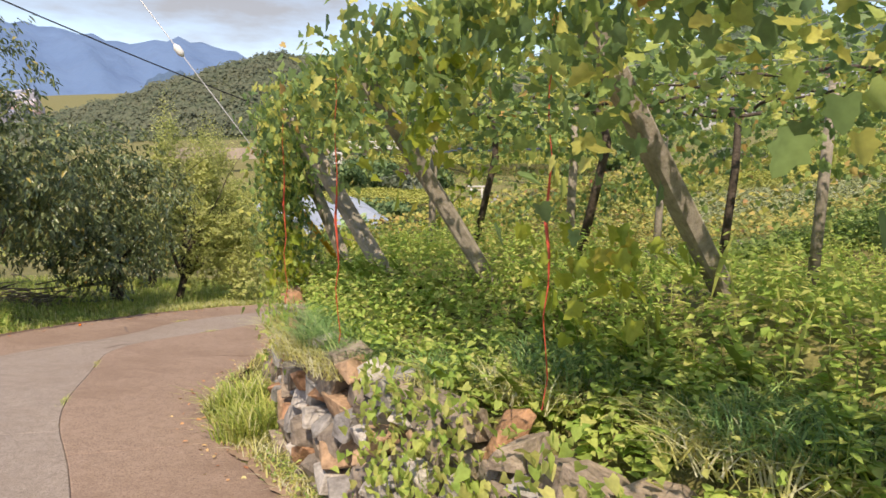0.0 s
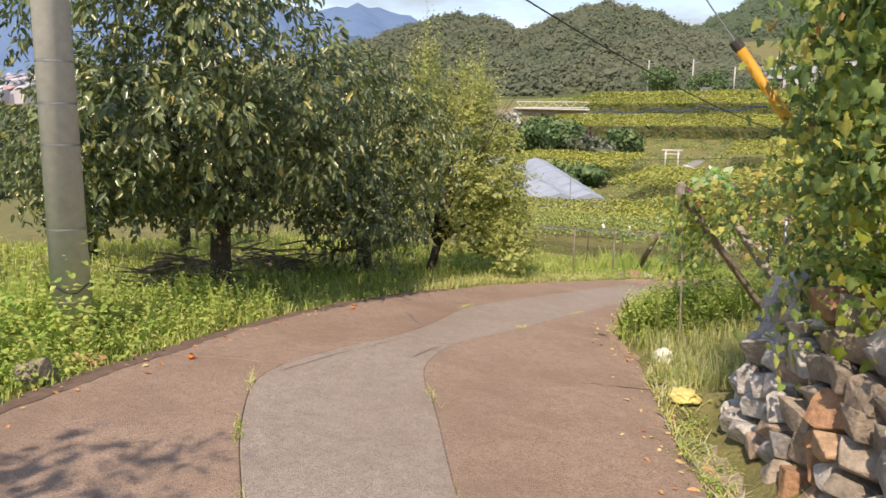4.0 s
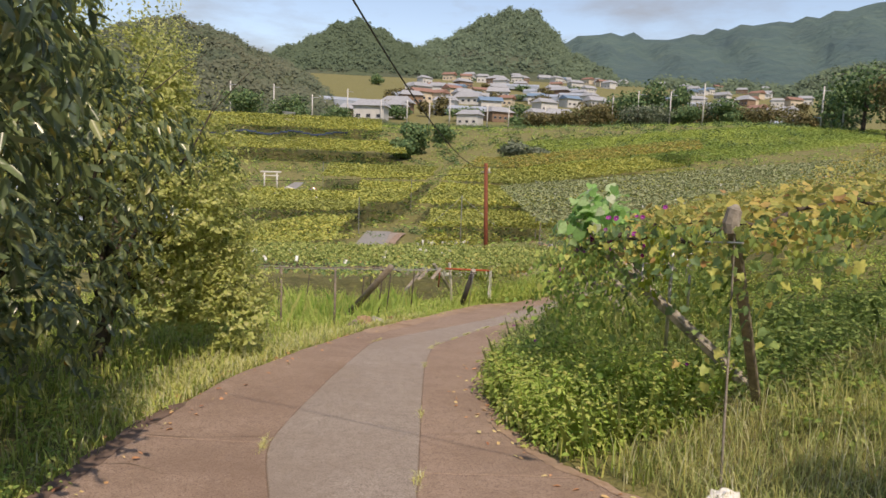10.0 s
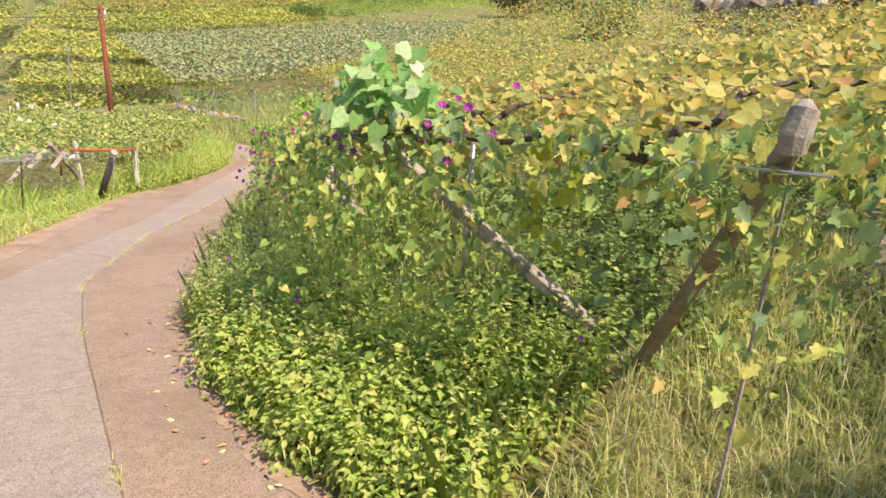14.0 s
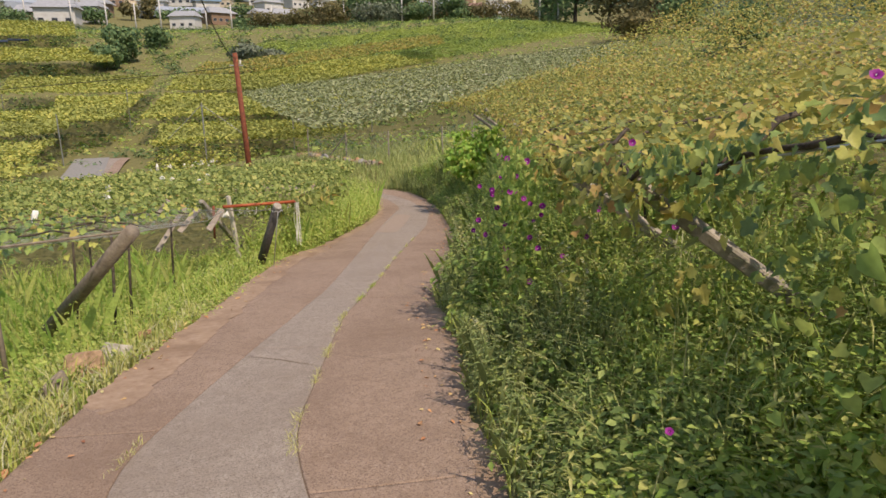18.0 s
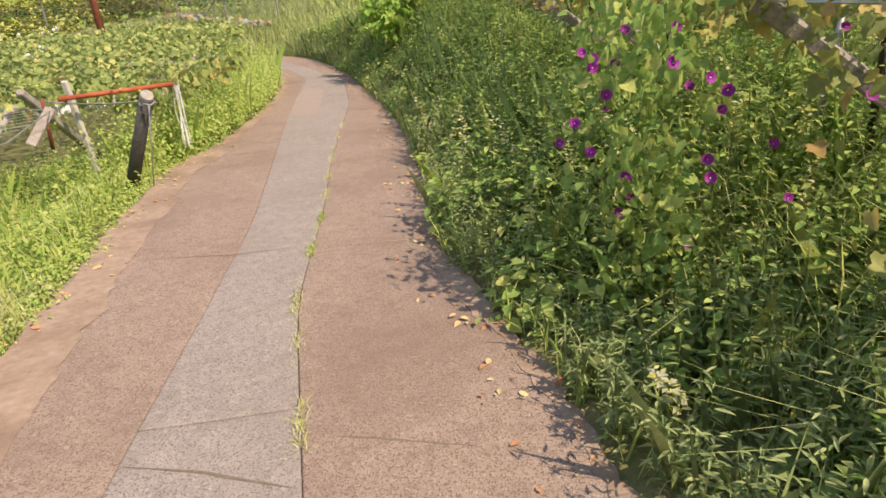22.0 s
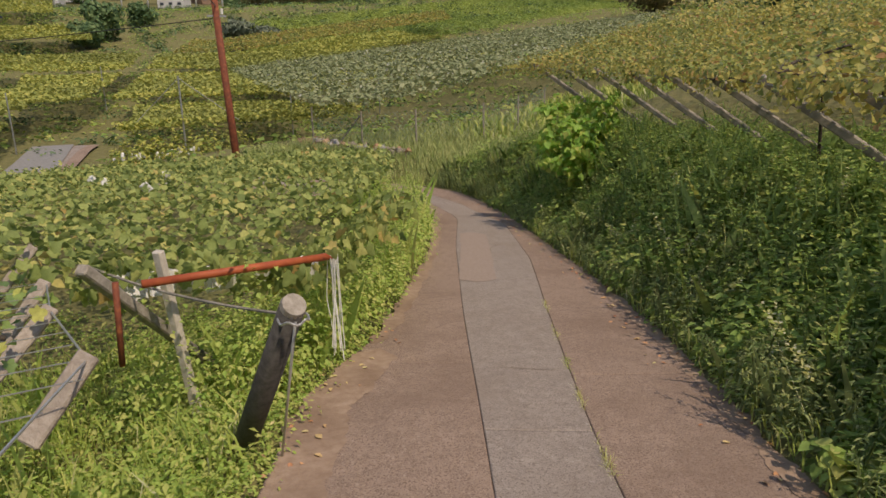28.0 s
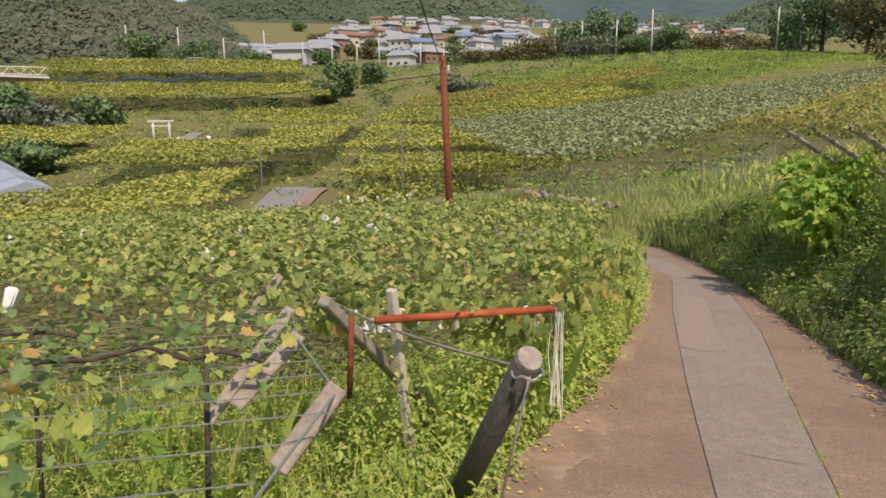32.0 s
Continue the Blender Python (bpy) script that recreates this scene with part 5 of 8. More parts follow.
lean_strut((-3.47, 17.31, -0.63), "pale weathered square strut")
lean_strut((-4.29, 15.51, -0.52), "pale weathered square strut")
for s in (3.1, 10.6, 12.3, 14.0, 15.8, 17.4, 19.1, 20.8, 22.4, 24.0, 25.6):
    lean_strut([float(np.interp(s, es, er[:, k])) for k in range(3)])
bar("corner_post", (-5.1, 9.86, 0.52), (-4.1, 11.0, gz(-4.1, 11.0) - 0.1), 0.068, M_WOOD, trellis_r, "dark weathered wooden corner post")
bar("inner_post", (-0.9, 10.7, 0.32), (-2.45, 10.5, gz(-2.45, 10.5) - 0.1), 0.12, M_WOOD, trellis_r)
for x, y in ((-4.2, 12.6), (-3.0, 14.6), (-2.5, 17.4), (-0.5, 19.8), (1.5, 23.0)):
    rod("steel_prop", (x, y, gz(x, y) - 0.1), (x, y, float(z_r(np.array(x), np.array(y))) - 0.02), 0.02, M_STEEL, trellis_r)
part("edge_wire", bm_tube([Vector(p) - Vector((0, 0, 0.03)) for p in resample(EDGE_R, 0.5)], 0.007, 5), M_WIRE, trellis_r)
for o in np.arange(0.5, 6, 0.5):
    q = [Vector((p[0] + o * 0.86, p[1] - o * 0.5, float(z_r(np.array(p[0] + o * 0.86), np.array(p[1] - o * 0.5))) - 0.02)) for p in resample(EDGE_R, 1.0) if p[1] - o * 0.5 > 9.8 + 0.26 * o]
    part("wire", bm_tube(q, 0.003, 4), M_WIRE, trellis_r)
wrap = tagged(part("cloth_wrap", bm_tube([Vector((-5.12, 9.84, 0.50)), Vector((-5.13, 9.84, 0.56)), Vector((-5.12, 9.83, 0.64)), Vector((-5.1, 9.84, 0.66))], [0.042, 0.052, 0.046, 0.022], 9), M_POST), "grey sacking tied over the corner post head", "cloth wrap")
rope = tagged(part("anchor_rope", bm_tube([Vector((-5.1, 9.84, 0.5)), Vector((-5.06, 9.86, -0.2)), Vector((-5.02, 9.88, gz(-5.02, 9.88)))], [0.006, 0.008, 0.009], 6), M_POST), "pale twisted anchor rope from post to ground", "rope")
for n, s in enumerate((0.7, 2.2, 3.6, 5.2, 7.8, 10.2, 13.1, 16.0)):
    p = [float(np.interp(s, es, er[:, k])) for k in range(3)]
    v = thing("grape_vine", "old brown grapevine arms along the edge wire", "grapevine")
    bx, by = p[0] + 0.9, p[1] - 0.2
    if n > 3:
        cane([(bx, by, gz(bx, by)), (bx - 0.1, by + 0.05, gz(bx, by) + 0.6), (bx - 0.1, by, p[2] + 0.05), (p[0] + 0.2, p[1], p[2] + 0.02)], 0.02, 0.014, v, "stem")
    q = [[float(np.interp(s + o, es, er[:, k])) for k in range(3)] for o in (0, 0.5, 1.1, 1.7)]
    cane(q, 0.022, 0.01, v, "arm")
    cane([(p[0], p[1], p[2]), (p[0] + 1.0, p[1] + 0.2, p[2] + 0.2), (p[0] + 2.2, p[1] - 0.2, p[2] + 0.42)], 0.024, 0.012, v, "arm")
x, y = scatter(200000, -5.5, 14, 9, 40, lambda a, b: in_r(a, b) & (d_r(a, b) < 5.5))
k = rng.permutation(len(x))[:34000]
canopy_leaves("vine_canopy", "hillside roof of yellowing grape leaves near the lane", x[k], y[k], z_r, 0.076, M_VINE_GOLD, shape="round", thick=0.2, tilt=0.75)
x, y = scatter(60000, -4, 30, 8, 50, lambda a, b: in_r(a, b) & (d_r(a, b) >= 5.5) & (d_r(a, b) < 18))
k = rng.permutation(len(x))[:36000]
canopy_leaves("vine_canopy", "hillside roof of yellowing grape leaves higher up", x[k], y[k], z_r, 0.115, M_VINE_GOLD, shape="round", thick=0.22, tilt=0.7)
x, y = scatter(60000, 6, 62, 8, 62, lambda a, b: in_r(a, b) & (d_r(a, b) >= 18) & (d_r(a, b) < 34))
k = rng.permutation(len(x))[:22000]
canopy_leaves("vine_canopy", "distant hillside roof of yellowing grape leaves", x[k], y[k], z_r, 0.2, M_VINE_GOLD, shape="small", thick=0.25, tilt=0.7)
hanging(EDGE_R[:4], 1500, 0.1, 0.8, 0.17, 0.06, M_VINE_NEAR, "vine_tresses", "grape leaves hanging over the trellis edge", power=1.4)
hanging(EDGE_R[3:], 2600, 0.05, 0.25, 0.12, 0.07, M_VINE_GOLD, "vine_tresses", "grape leaves hanging over the trellis edge", power=1.3)
hanging([(-5.1, 9.75, 0.45), (-3.6, 9.95, 0.72), (-2.0, 10.1, 1.0), (1.0, 10.5, 1.5)], 1500, 0.15, 0.6, 0.14, 0.06, M_VINE_NEAR, "vine_tresses", "grape leaves hanging over the trellis edge")
hanging([(-4.6, 14.9, -0.48), (-4.2, 15.9, -0.55), (-3.6, 16.9, -0.62)], 130, 0.1, 0.75, 0.12, 0.085, M_VINE_GOLD, "vine_tresses", "turning gold grape leaves hanging before the bank", power=1.3)
hanging([(-5.15, 10.6, 0.42), (-5.15, 11.0, 0.4)], 40, 0.3, 0.6, 0.06, 0.09, M_VINE_SUNLIT_LIME, "vine_tresses", "lime leaves with sunlight put into their colour")

# morning glory with broad heart leaves on the trellis edge
M_GLORY = leafy("glory_leaf", [(0.0, (0.06, 0.14, 0.03)), (0.5, (0.12, 0.23, 0.06)), (0.85, (0.17, 0.28, 0.1)), (1.0, (0.28, 0.37, 0.2))], through_light=0.45, rough=0.45)
M_PETAL = leafy("glory_petal", [(0.0, (0.09, 0.012, 0.24)), (0.5, (0.16, 0.016, 0.3)), (0.8, (0.27, 0.022, 0.29)), (1.0, (0.36, 0.03, 0.22))], gain=1.35, through_light=0.3, rough=0.6)
v = rand_dirs(190)
v[:, 2] = np.abs(v[:, 2]) * 1.1 - 0.25
P = np.array((-5.12, 12.35, 0.36)) + v * (0.34, 0.55, 0.42) * rng.uniform(0.3, 1.15, (190, 1))
tagged(leaves("broad_vine_leaves", P, unit(v * 0.5 + rand_dirs(190) * 0.75 + np.array([-0.2, -0.35, 0.45])), unit(rand_dirs(190) * 0.6 + v * 0.4 + np.array([0, 0, -0.8])), 0.115 * rng.uniform(0.6, 1.15, 190), "heart", M_GLORY, fold=0.15, droop=0.15), "clump of broad pale green heart-shaped leaves", "grapevine", kind="stuff")
hanging([(-5.3, 11.3, 0.1), (-5.4, 12.6, 0.0), (-5.2, 13.6, -0.2)], 650, 0.6, 1.3, 0.2, 0.06, M_WEED, "climbing_weeds", "climbing weeds over the trellis edge", shape="heart")
hanging([(-3.95, 17.35, -0.5), (-3.65, 17.85, -0.55)], 700, 0.9, 1.5, 0.12, 0.06, M_WEED, "climbing_weeds", "curtain of morning glory leaves below the trellis", shape="heart")
hanging([(-3.2, 18.3, -0.5), (-3.0, 18.7, -0.6)], 200, 0.3, 0.7, 0.1, 0.06, M_WEED, "climbing_weeds", "curtain of morning glory leaves below the trellis", shape="heart")


def glory(at, facing, size):
    t = thing("morning_glory", "open purple morning glory flower on the vines", "flower", group="morning glory flowers")
    m = Vector(facing).to_track_quat("Z", "Y").to_matrix().to_4x4()
    m.translation = Vector(at)
    bm = bmesh.new()
    rings = []
    for rr, zz in ((0.06, -0.9), (0.16, -0.35), (0.55, 0.0), (1.0, 0.12)):
        rings.append([bm.verts.new((math.cos(a) * rr * size * (1 + 0.06 * math.cos(5 * a)), math.sin(a) * rr * size * (1 + 0.06 * math.cos(5 * a)), zz * size)) for a in (2 * math.pi * i / 10 for i in range(10))])
    for a, b in zip(rings, rings[1:]):
        for i in range(10):
            bm.faces.new((a[i], a[(i + 1) % 10], b[(i + 1) % 10], b[i]))
    bm.transform(m)
    part("petals", bm, M_PETAL, t, smooth=True)
    bm = bmesh.new()
    bmesh.ops.create_cone(bm, segments=6, radius1=0.14 * size, radius2=0.1 * size, depth=0.3 * size, cap_ends=True, matrix=m @ Matrix.Translation((0, 0, -0.12 * size)))
    part("throat", bm, M_WHITE, t, "pale throat")


r = random.Random(31)
for k in range(34):
    s = r.uniform(1.6, 3.4)
    p = [float(np.interp(s, es, er[:, q])) for q in range(3)]
    glory((p[0] + r.uniform(-0.3, 0.5), p[1] + r.uniform(-0.1, 0.1), p[2] + r.uniform(-0.15, 0.28)), (-0.6 + r.uniform(-0.4, 0.4), -0.6 + r.uniform(-0.4, 0.4), 0.5), r.uniform(0.021, 0.031))
for k in range(28):
    p = (-3.9 + r.uniform(-0.22, 0.2), 17.55 + r.uniform(-0.4, 0.4), -0.5 - r.uniform(0, 1.15))
    glory(p, (-0.6 + r.uniform(-0.4, 0.4), -0.7 + r.uniform(-0.3, 0.3), 0.35), r.uniform(0.021, 0.029))
for k in range(10):
    s = r.uniform(4.0, 9.5)
    p = [float(np.interp(s, es, er[:, q])) for q in range(3)]
    glory((p[0] + r.uniform(-0.4, 0.6), p[1] + r.uniform(-0.1, 0.1), p[2] + r.uniform(-0.9, 0.2)), (-0.6, -0.6, 0.5 + r.uniform(-0.3, 0.3)), r.uniform(0.02, 0.028))
for k in range(5):
    x, y = -5.3 + r.uniform(-0.5, 0.6) , r.uniform(10.6, 15.5)
    glory((x, y, gz(x, y) + r.uniform(0.35, 0.7)), (-0.5, -0.5, 0.8), r.uniform(0.014, 0.019))

# lower vineyard below the lane
ZL = ((18.6, -1.06), (21, -1.45), (24.7, -1.9), (27, -2.05), (33, -2.4), (38, -2.95), (44, -3.7), (60, -4.2))


def z_l(x, y):
    return np.interp(y, [p[0] for p in ZL], [p[1] for p in ZL]) - 0.012 * np.clip(-6 - x, 0, 30)


trellis_l = thing("grape_trellis", "low grape trellis with a red pipe, wires and slanting posts", "trellis")
part("black_post", bm_tube([Vector((-5.0, 23.35, gz(-5.0, 23.35) - 0.2)), Vector((-4.77, 22.53, -1.66))], [0.07, 0.064], 14), M_DARKPOST, trellis_l, "thick tarred round post", smooth=True)
part("post_head", bm_tube([Vector((-4.77, 22.53, -1.66)), Vector((-4.765, 22.51, -1.64))], [0.066, 0.06], 14), M_POST, trellis_l, "pale sawn top")
part("tie_wire", bm_tube([Vector((-4.77, 22.53, -1.72)) + Vector((0.073 * math.cos(a), 0.073 * math.sin(a), 0.01 * math.sin(5 * a))) for a in np.linspace(0, 12.5, 40)], 0.006, 5), M_WIRE, trellis_l)
bar("white_post", (-5.07, 24.13, -3.05), (-5.21, 24.0, -1.66), 0.065, M_PALEWOOD, trellis_l, "pale squared wooden post")
part("red_pipe", bm_tube([Vector((-5.34, 23.79, -1.8)), Vector((-4.09, 23.95, -1.85))], 0.026, 12), M_RED, trellis_l, "rusty red steel pipe", smooth=True)
rod("rusty_post", (-5.51, 23.85, -2.32), (-5.48, 23.85, -1.78), 0.019, M_RUST, trellis_l)
bar("strut", (-5.65, 23.97, -1.7), (-4.62, 25.1, -3.2), 0.085, M_POST, trellis_l)
part("log_post", bm_tube([Vector((-7.8, 20.33, -2.34)), Vector((-7.4, 19.4, -1.7)), Vector((-6.96, 18.49, -1.02))], [0.075, 0.07, 0.062], 10), M_WOOD, trellis_l, "grey weathered leaning log", smooth=True)
def plank(top, foot, width, thick):
    """A flat board lying along its lean, broad face upward."""
    top, foot = Vector(top), Vector(foot)
    d = (top - foot).normalized()
    wide = d.cross(Vector((-0.3, -0.75, 0.6))).normalized()
    m = Matrix((wide, d.cross(wide), d)).transposed().to_4x4()
    m.translation = (top + foot) / 2
    part("board", bm_box(width, thick, (top - foot).length, m, 0.008), M_BOARD, trellis_l, "pale weathered flat leaning board")


for top, foot in (((-5.63, 22.13, -1.55), (-5.86, 22.03, -1.8)), ((-5.79, 23.28, -1.7), (-6.12, 23.1, -2.0)), ((-5.86, 24.3, -1.83), (-6.4, 23.98, -2.45)), ((-5.98, 25.6, -1.88), (-6.3, 25.5, -2.25))):
    plank(top, foot, 0.085, 0.03)
for x, y in ((-9.01, 18.67), (-11.2, 18.8), (-13.4, 19.0), (-8.0, 18.6)):
    rod("stake", (x, y, gz(x, y) - 0.15), (x, y, float(z_l(np.array(x), np.array(y)))), 0.022, M_WOOD, trellis_l)
rod("stay_wire", (-4.77, 22.5, -1.72), (-4.8, 22.95, gz(-4.8, 22.95) - 0.02), 0.008, M_WIRE, trellis_l)
part("rope", bm_tube(sag((-4.77, 22.53, -1.7), (-5.62, 24.8, -1.9), 0.05, 8), 0.009, 6), M_POST, trellis_l)
for k in range(9):
    p = Vector((-4.08 + 0.03 * math.sin(k * 2.1), 23.95 + 0.03 * math.cos(k * 1.3), -1.83))
    part("string", bm_tube([p, p + Vector((0.02 * math.sin(k), 0.03, -0.35)), p + Vector((0.03 * math.sin(k * 3.0), 0.05 * math.cos(k), -0.8 + 0.05 * (k % 3)))], 0.004, 4), M_WHITE, trellis_l)
for k, y in enumerate(np.arange(18.7, 24.4, 0.27)):
    x1 = np.interp(y, [18.7, 20.96, 22.0, 24.3], [-6.96, -6.05, -5.63, -5.9])
    part("wire", bm_tube([Vector((x1, y, float(z_l(np.array(x1), np.array(y))))), Vector((-15, y + 0.15, float(z_l(np.array(-15.0), np.array(y))))), Vector((-26, y + 0.25, float(z_l(np.array(-26.0), np.array(y)))))], 0.0026, 4), M_WIRE, trellis_l)
part("beam_wire", bm_tube([Vector((-6.96, 18.52, -1.04)), Vector((-6.13, 20.15, -1.31)), Vector((-5.64, 22.13, -1.57)), Vector((-5.8, 23.28, -1.72)), Vector((-5.86, 24.3, -1.85))], 0.005, 6), M_WIRE, trellis_l)
part("front_wire", bm_tube([Vector((-6.96, 18.7, -1.06)), Vector((-9.0, 18.67, -1.1)), Vector((-14, 19.0, -1.15))], 0.012, 6), M_WOOD, trellis_l)
for n, (x, y, a) in enumerate(((-7.0, 21.5, 2.9), (-7.6, 22.4, 3.3), (-7.2, 20.2, 3.0), (-9.4, 21.0, 0.2), (-9.0, 23.2, 3.2), (-7.4, 23.9, 3.0), (-11.5, 22.2, 0.1), (-6.3, 23.0, 3.4))):
    v = thing("grape_vine", "bare twisting grapevine canes tied to the wires", "grapevine")
    zc = float(z_l(np.array(x), np.array(y))) + 0.03
    cane([(x, y, gz(x, y)), (x + 0.05, y + 0.1, gz(x, y) + 0.6), (x + 0.1, y, zc)], 0.018, 0.014, v, "stem")
    for s in (1 if math.cos(a) < 0 else -1,):
        c = [(x + 0.35, y - 0.05, zc - 0.02), (x + 0.1, y, zc)]
        for k in range(1, 5):
            c.append((x + 0.1 + s * math.cos(a) * 0.55 * k, y + s * math.sin(a) * 0.4 * k + 0.12 * math.sin(k * 2 + n), zc + 0.03 * math.sin(k)))
        cane(c, 0.014, 0.006, v, "cane", wob=0.025)
x, y = scatter(110000, -22, 6, 24, 41, lambda a, b: (off_left(a, b) > 0.75) & (b > 24.55 + 0.75 * np.clip(-5.6 - a, 0, 4) + 0.12 * fbm(a, b, 2.5)) & (a > -13 - 0.3 * (b - 24)))
k = rng.permutation(len(x))[:38000]
canopy_leaves("vine_canopy", "dense roof of dusty green grape leaves below the lane", x[k], y[k], z_l, 0.086, M_VINE_LEFT, shape="round", thick=0.2, tilt=0.85)
hanging([(-5.7, 24.85, -1.9), (-5.0, 24.4, -1.9), (-4.3, 24.05, -1.85), (-3.6, 24.9, -1.95), (-2.4, 26.6, -2.0)], 900, 0.08, 0.35, 0.14, 0.1, M_VINE_LEFT, "vine_tresses", "grape leaves hanging at the trellis front")
x, y = scatter(16000, -26, -5.7, 18.7, 26.5, lambda a, b: (off_left(a, b) > 0.9) & (b < 24.6 + 0.75 * np.clip(-5.6 - a, 0, 4)))
k = rng.permutation(len(x))[:3000]
canopy_leaves("vine_canopy", "scattered yellowing grape leaves on bare wires", x[k], y[k], z_l, 0.072, M_VINE_NEAR, thick=0.12, tilt=0.9)
x, y = scatter(650, -8.6, -5.85, 20.0, 24.4, lambda a, b: off_left(a, b) > 0.9)
canopy_leaves("vine_canopy", "thin yellow-green vine leaves over the leaning boards", x, y, z_l, 0.07, M_VINE_NEAR, thick=0.16, tilt=0.9)
x, y = scatter(30000, -40, -9, 24, 46, lambda a, b: (a <= -13 - 0.3 * (b - 24)) | (b > 40))
k = rng.permutation(len(x))[:20000]
canopy_leaves("vine_canopy", "wide roof of yellow-green grape leaves on the lower field", x[k], y[k], z_l, 0.14, M_FAR_VINE, shape="small", thick=0.25, tilt=0.8)
# paper fruit bags
r = random.Random(12)
for k in range(26):
    s = r.uniform(0, 1)
    x, y = (-5.5 + 1.4 * s, 24.55 - 0.45 * s) if k < 13 else (r.uniform(-12, -4), r.uniform(24.8, 33))
    if k >= 13 and off_left(np.array([x]), np.array([y]))[0] < 1.0:
        continue
    z = float(z_l(np.array(x), np.array(y))) - (0.1 if k < 13 else -0.05)
    bm = bm_box(0.13, 0.09, 0.19, Matrix.Translation((x, y + 0.05, z - 0.05)) @ pose(0, 0, 0, r.uniform(-30, 30), r.uniform(-30, 30), r.uniform(0, 180)), 0.02)
    for v in bm.verts:
        v.co += Vector((r.uniform(-0.015, 0.015), r.uniform(-0.015, 0.015), r.uniform(-0.02, 0.02)))
    tagged(part("fruit_bag", bm, M_CLOTH), "crumpled white paper fruit bag on the vines", "paper bag", group="fruit bags")

# ---- weeds and grass ----
def weed_bed(name, label, x, y, height, spread, per, size, shape, mat, lift=0.0, up=0.95):
    """Clumps of leaves over the ground: each clump a small uneven dome."""
    n = len(x)
    h = height * rng.uniform(0.5, 1.35, n)
    cx, cy, ch = np.repeat(x, per), np.repeat(y, per), np.repeat(h, per)
    k = len(cx)
    v = rand_dirs(k)
    v[:, 2] = np.abs(v[:, 2])
    rr = rng.uniform(0.35, 1.05, k)
    px, py = cx + v[:, 0] * spread * rr, cy + v[:, 1] * spread * rr
    pz = ground_z(px, py) + lift + v[:, 2] * ch * rr
    N = unit(v * 0.6 + rand_dirs(k) * 0.6 + np.array([0, 0, up]))
    D = unit(v * 0.7 + rand_dirs(k) * 0.6 + np.array([0, 0, -0.15]))
    return tagged(leaves(name, np.stack([px, py, pz], -1), N, D, size * rng.uniform(0.55, 1.3, k), shape, mat), label, "weeds", kind="stuff")


def bed(n, x0, x1, y0, y1, keep):
    return scatter(n, x0, x1, y0, y1, keep)


def along(line, n, lo, hi, y0, y1, side):
    """Places beside a line, lo to hi metres off it (side 1: left of it)."""
    p = resample(line, 0.05)
    p = p[(p[:, 1] > y0) & (p[:, 1] < y1)]
    t = unit(np.gradient(p, axis=0))
    i = rng.integers(0, len(p), n)
    o = rng.uniform(lo, hi, n) * side
    return p[i, 0] - t[i, 1] * o, p[i, 1] + t[i, 0] * o


def herbs(name, label, x, y, height, size, shape, mat, n_leaf=16, lean=0.4, droop=0.35, low=0.1, taper=0.6):
    """Leafy stems: leaves set round each stem from foot to tip, smaller towards the top."""
    n = len(x)
    h = height * rng.uniform(0.55, 1.25, n) * (0.8 + 0.35 * fbm(x, y, 1.4, 3))
    a, le = rng.uniform(0, 2 * np.pi, n), lean * rng.uniform(0, 1, n) * h
    base = np.stack([x, y, ground_z(x, y) - 0.02], -1)
    i = np.repeat(np.arange(n), n_leaf)
    u = np.clip(np.tile(np.linspace(low, 1.0, n_leaf), n) + rng.normal(0, 0.03, n * n_leaf), 0, 1.05)
    stem = base[i] + np.stack([np.cos(a)[i] * le[i] * u * u, np.sin(a)[i] * le[i] * u * u, h[i] * u * (1 - 0.12 * u)], -1)
    phi = np.tile(np.arange(n_leaf) * 2.4, n) + a[i] + rng.normal(0, 0.4, n * n_leaf)
    out = np.stack([np.cos(phi), np.sin(phi), rng.uniform(-0.3, 0.35, n * n_leaf)], -1)
    sz = size * (1.15 - taper * u) * rng.uniform(0.65, 1.2, n * n_leaf)
    N = unit(np.array([0, 0, 1.0]) - out * 0.25 + rand_dirs(n * n_leaf) * 0.4)
    V, F = leaf_arrays(stem + out * (sz * 0.25)[:, None], N, out + np.array([0, 0, 0.1]), sz, shape, 0.25, droop)
    side = np.stack([-np.sin(a), np.cos(a), 0 * a], -1) * 0.0035
    tip = base + np.stack([np.cos(a) * le, np.sin(a) * le, h * 0.88], -1)
    mid = base + np.stack([np.cos(a) * le * 0.25, np.sin(a) * le * 0.25, h * 0.47], -1)
    k = F.shape[1]
    SV = np.stack([base - side, base + side, mid + side, tip, mid - side] + [tip] * max(0, k - 5), 1)[:, :max(k, 3)] if k >= 5 else np.stack([base - side, base + side, tip, mid][:k], 1)
    SF = np.arange(n * k).reshape(n, k) + len(V)
    return tagged(np_mesh(name, np.concatenate([V, SV.reshape(-1, 3)]), np.concatenate([F, SF]), mat), label, "weeds", kind="stuff")


x, y = along(RIGHT, 210, 0.15, 1.3, 10.9, 14.4, -1)
weed_bed("roadside_weeds", "thick light green weeds spilling to the lane edge", x, y, 0.5, 0.28, 110, 0.055, "small", M_WEED_LIME)
x, y = along(RIGHT, 120, 0.25, 1.5, 10.8, 15, -1)
weed_bed("roadside_weeds", "thick green weeds under the trellis edge, shade put into their colour", x, y, 0.55, 0.3, 90, 0.048, "small", M_WEED_DARK)
x, y = along(RIGHT, 260, 0.2, 2.4, 14.2, 24, -1)
weed_bed("bank_weeds", "tangled green weeds on the bank", x, y, 0.38, 0.3, 150, 0.045, "small", M_WEED)
x, y = along(RIGHT, 240, 0.3, 2.8, 14.5, 27, -1)
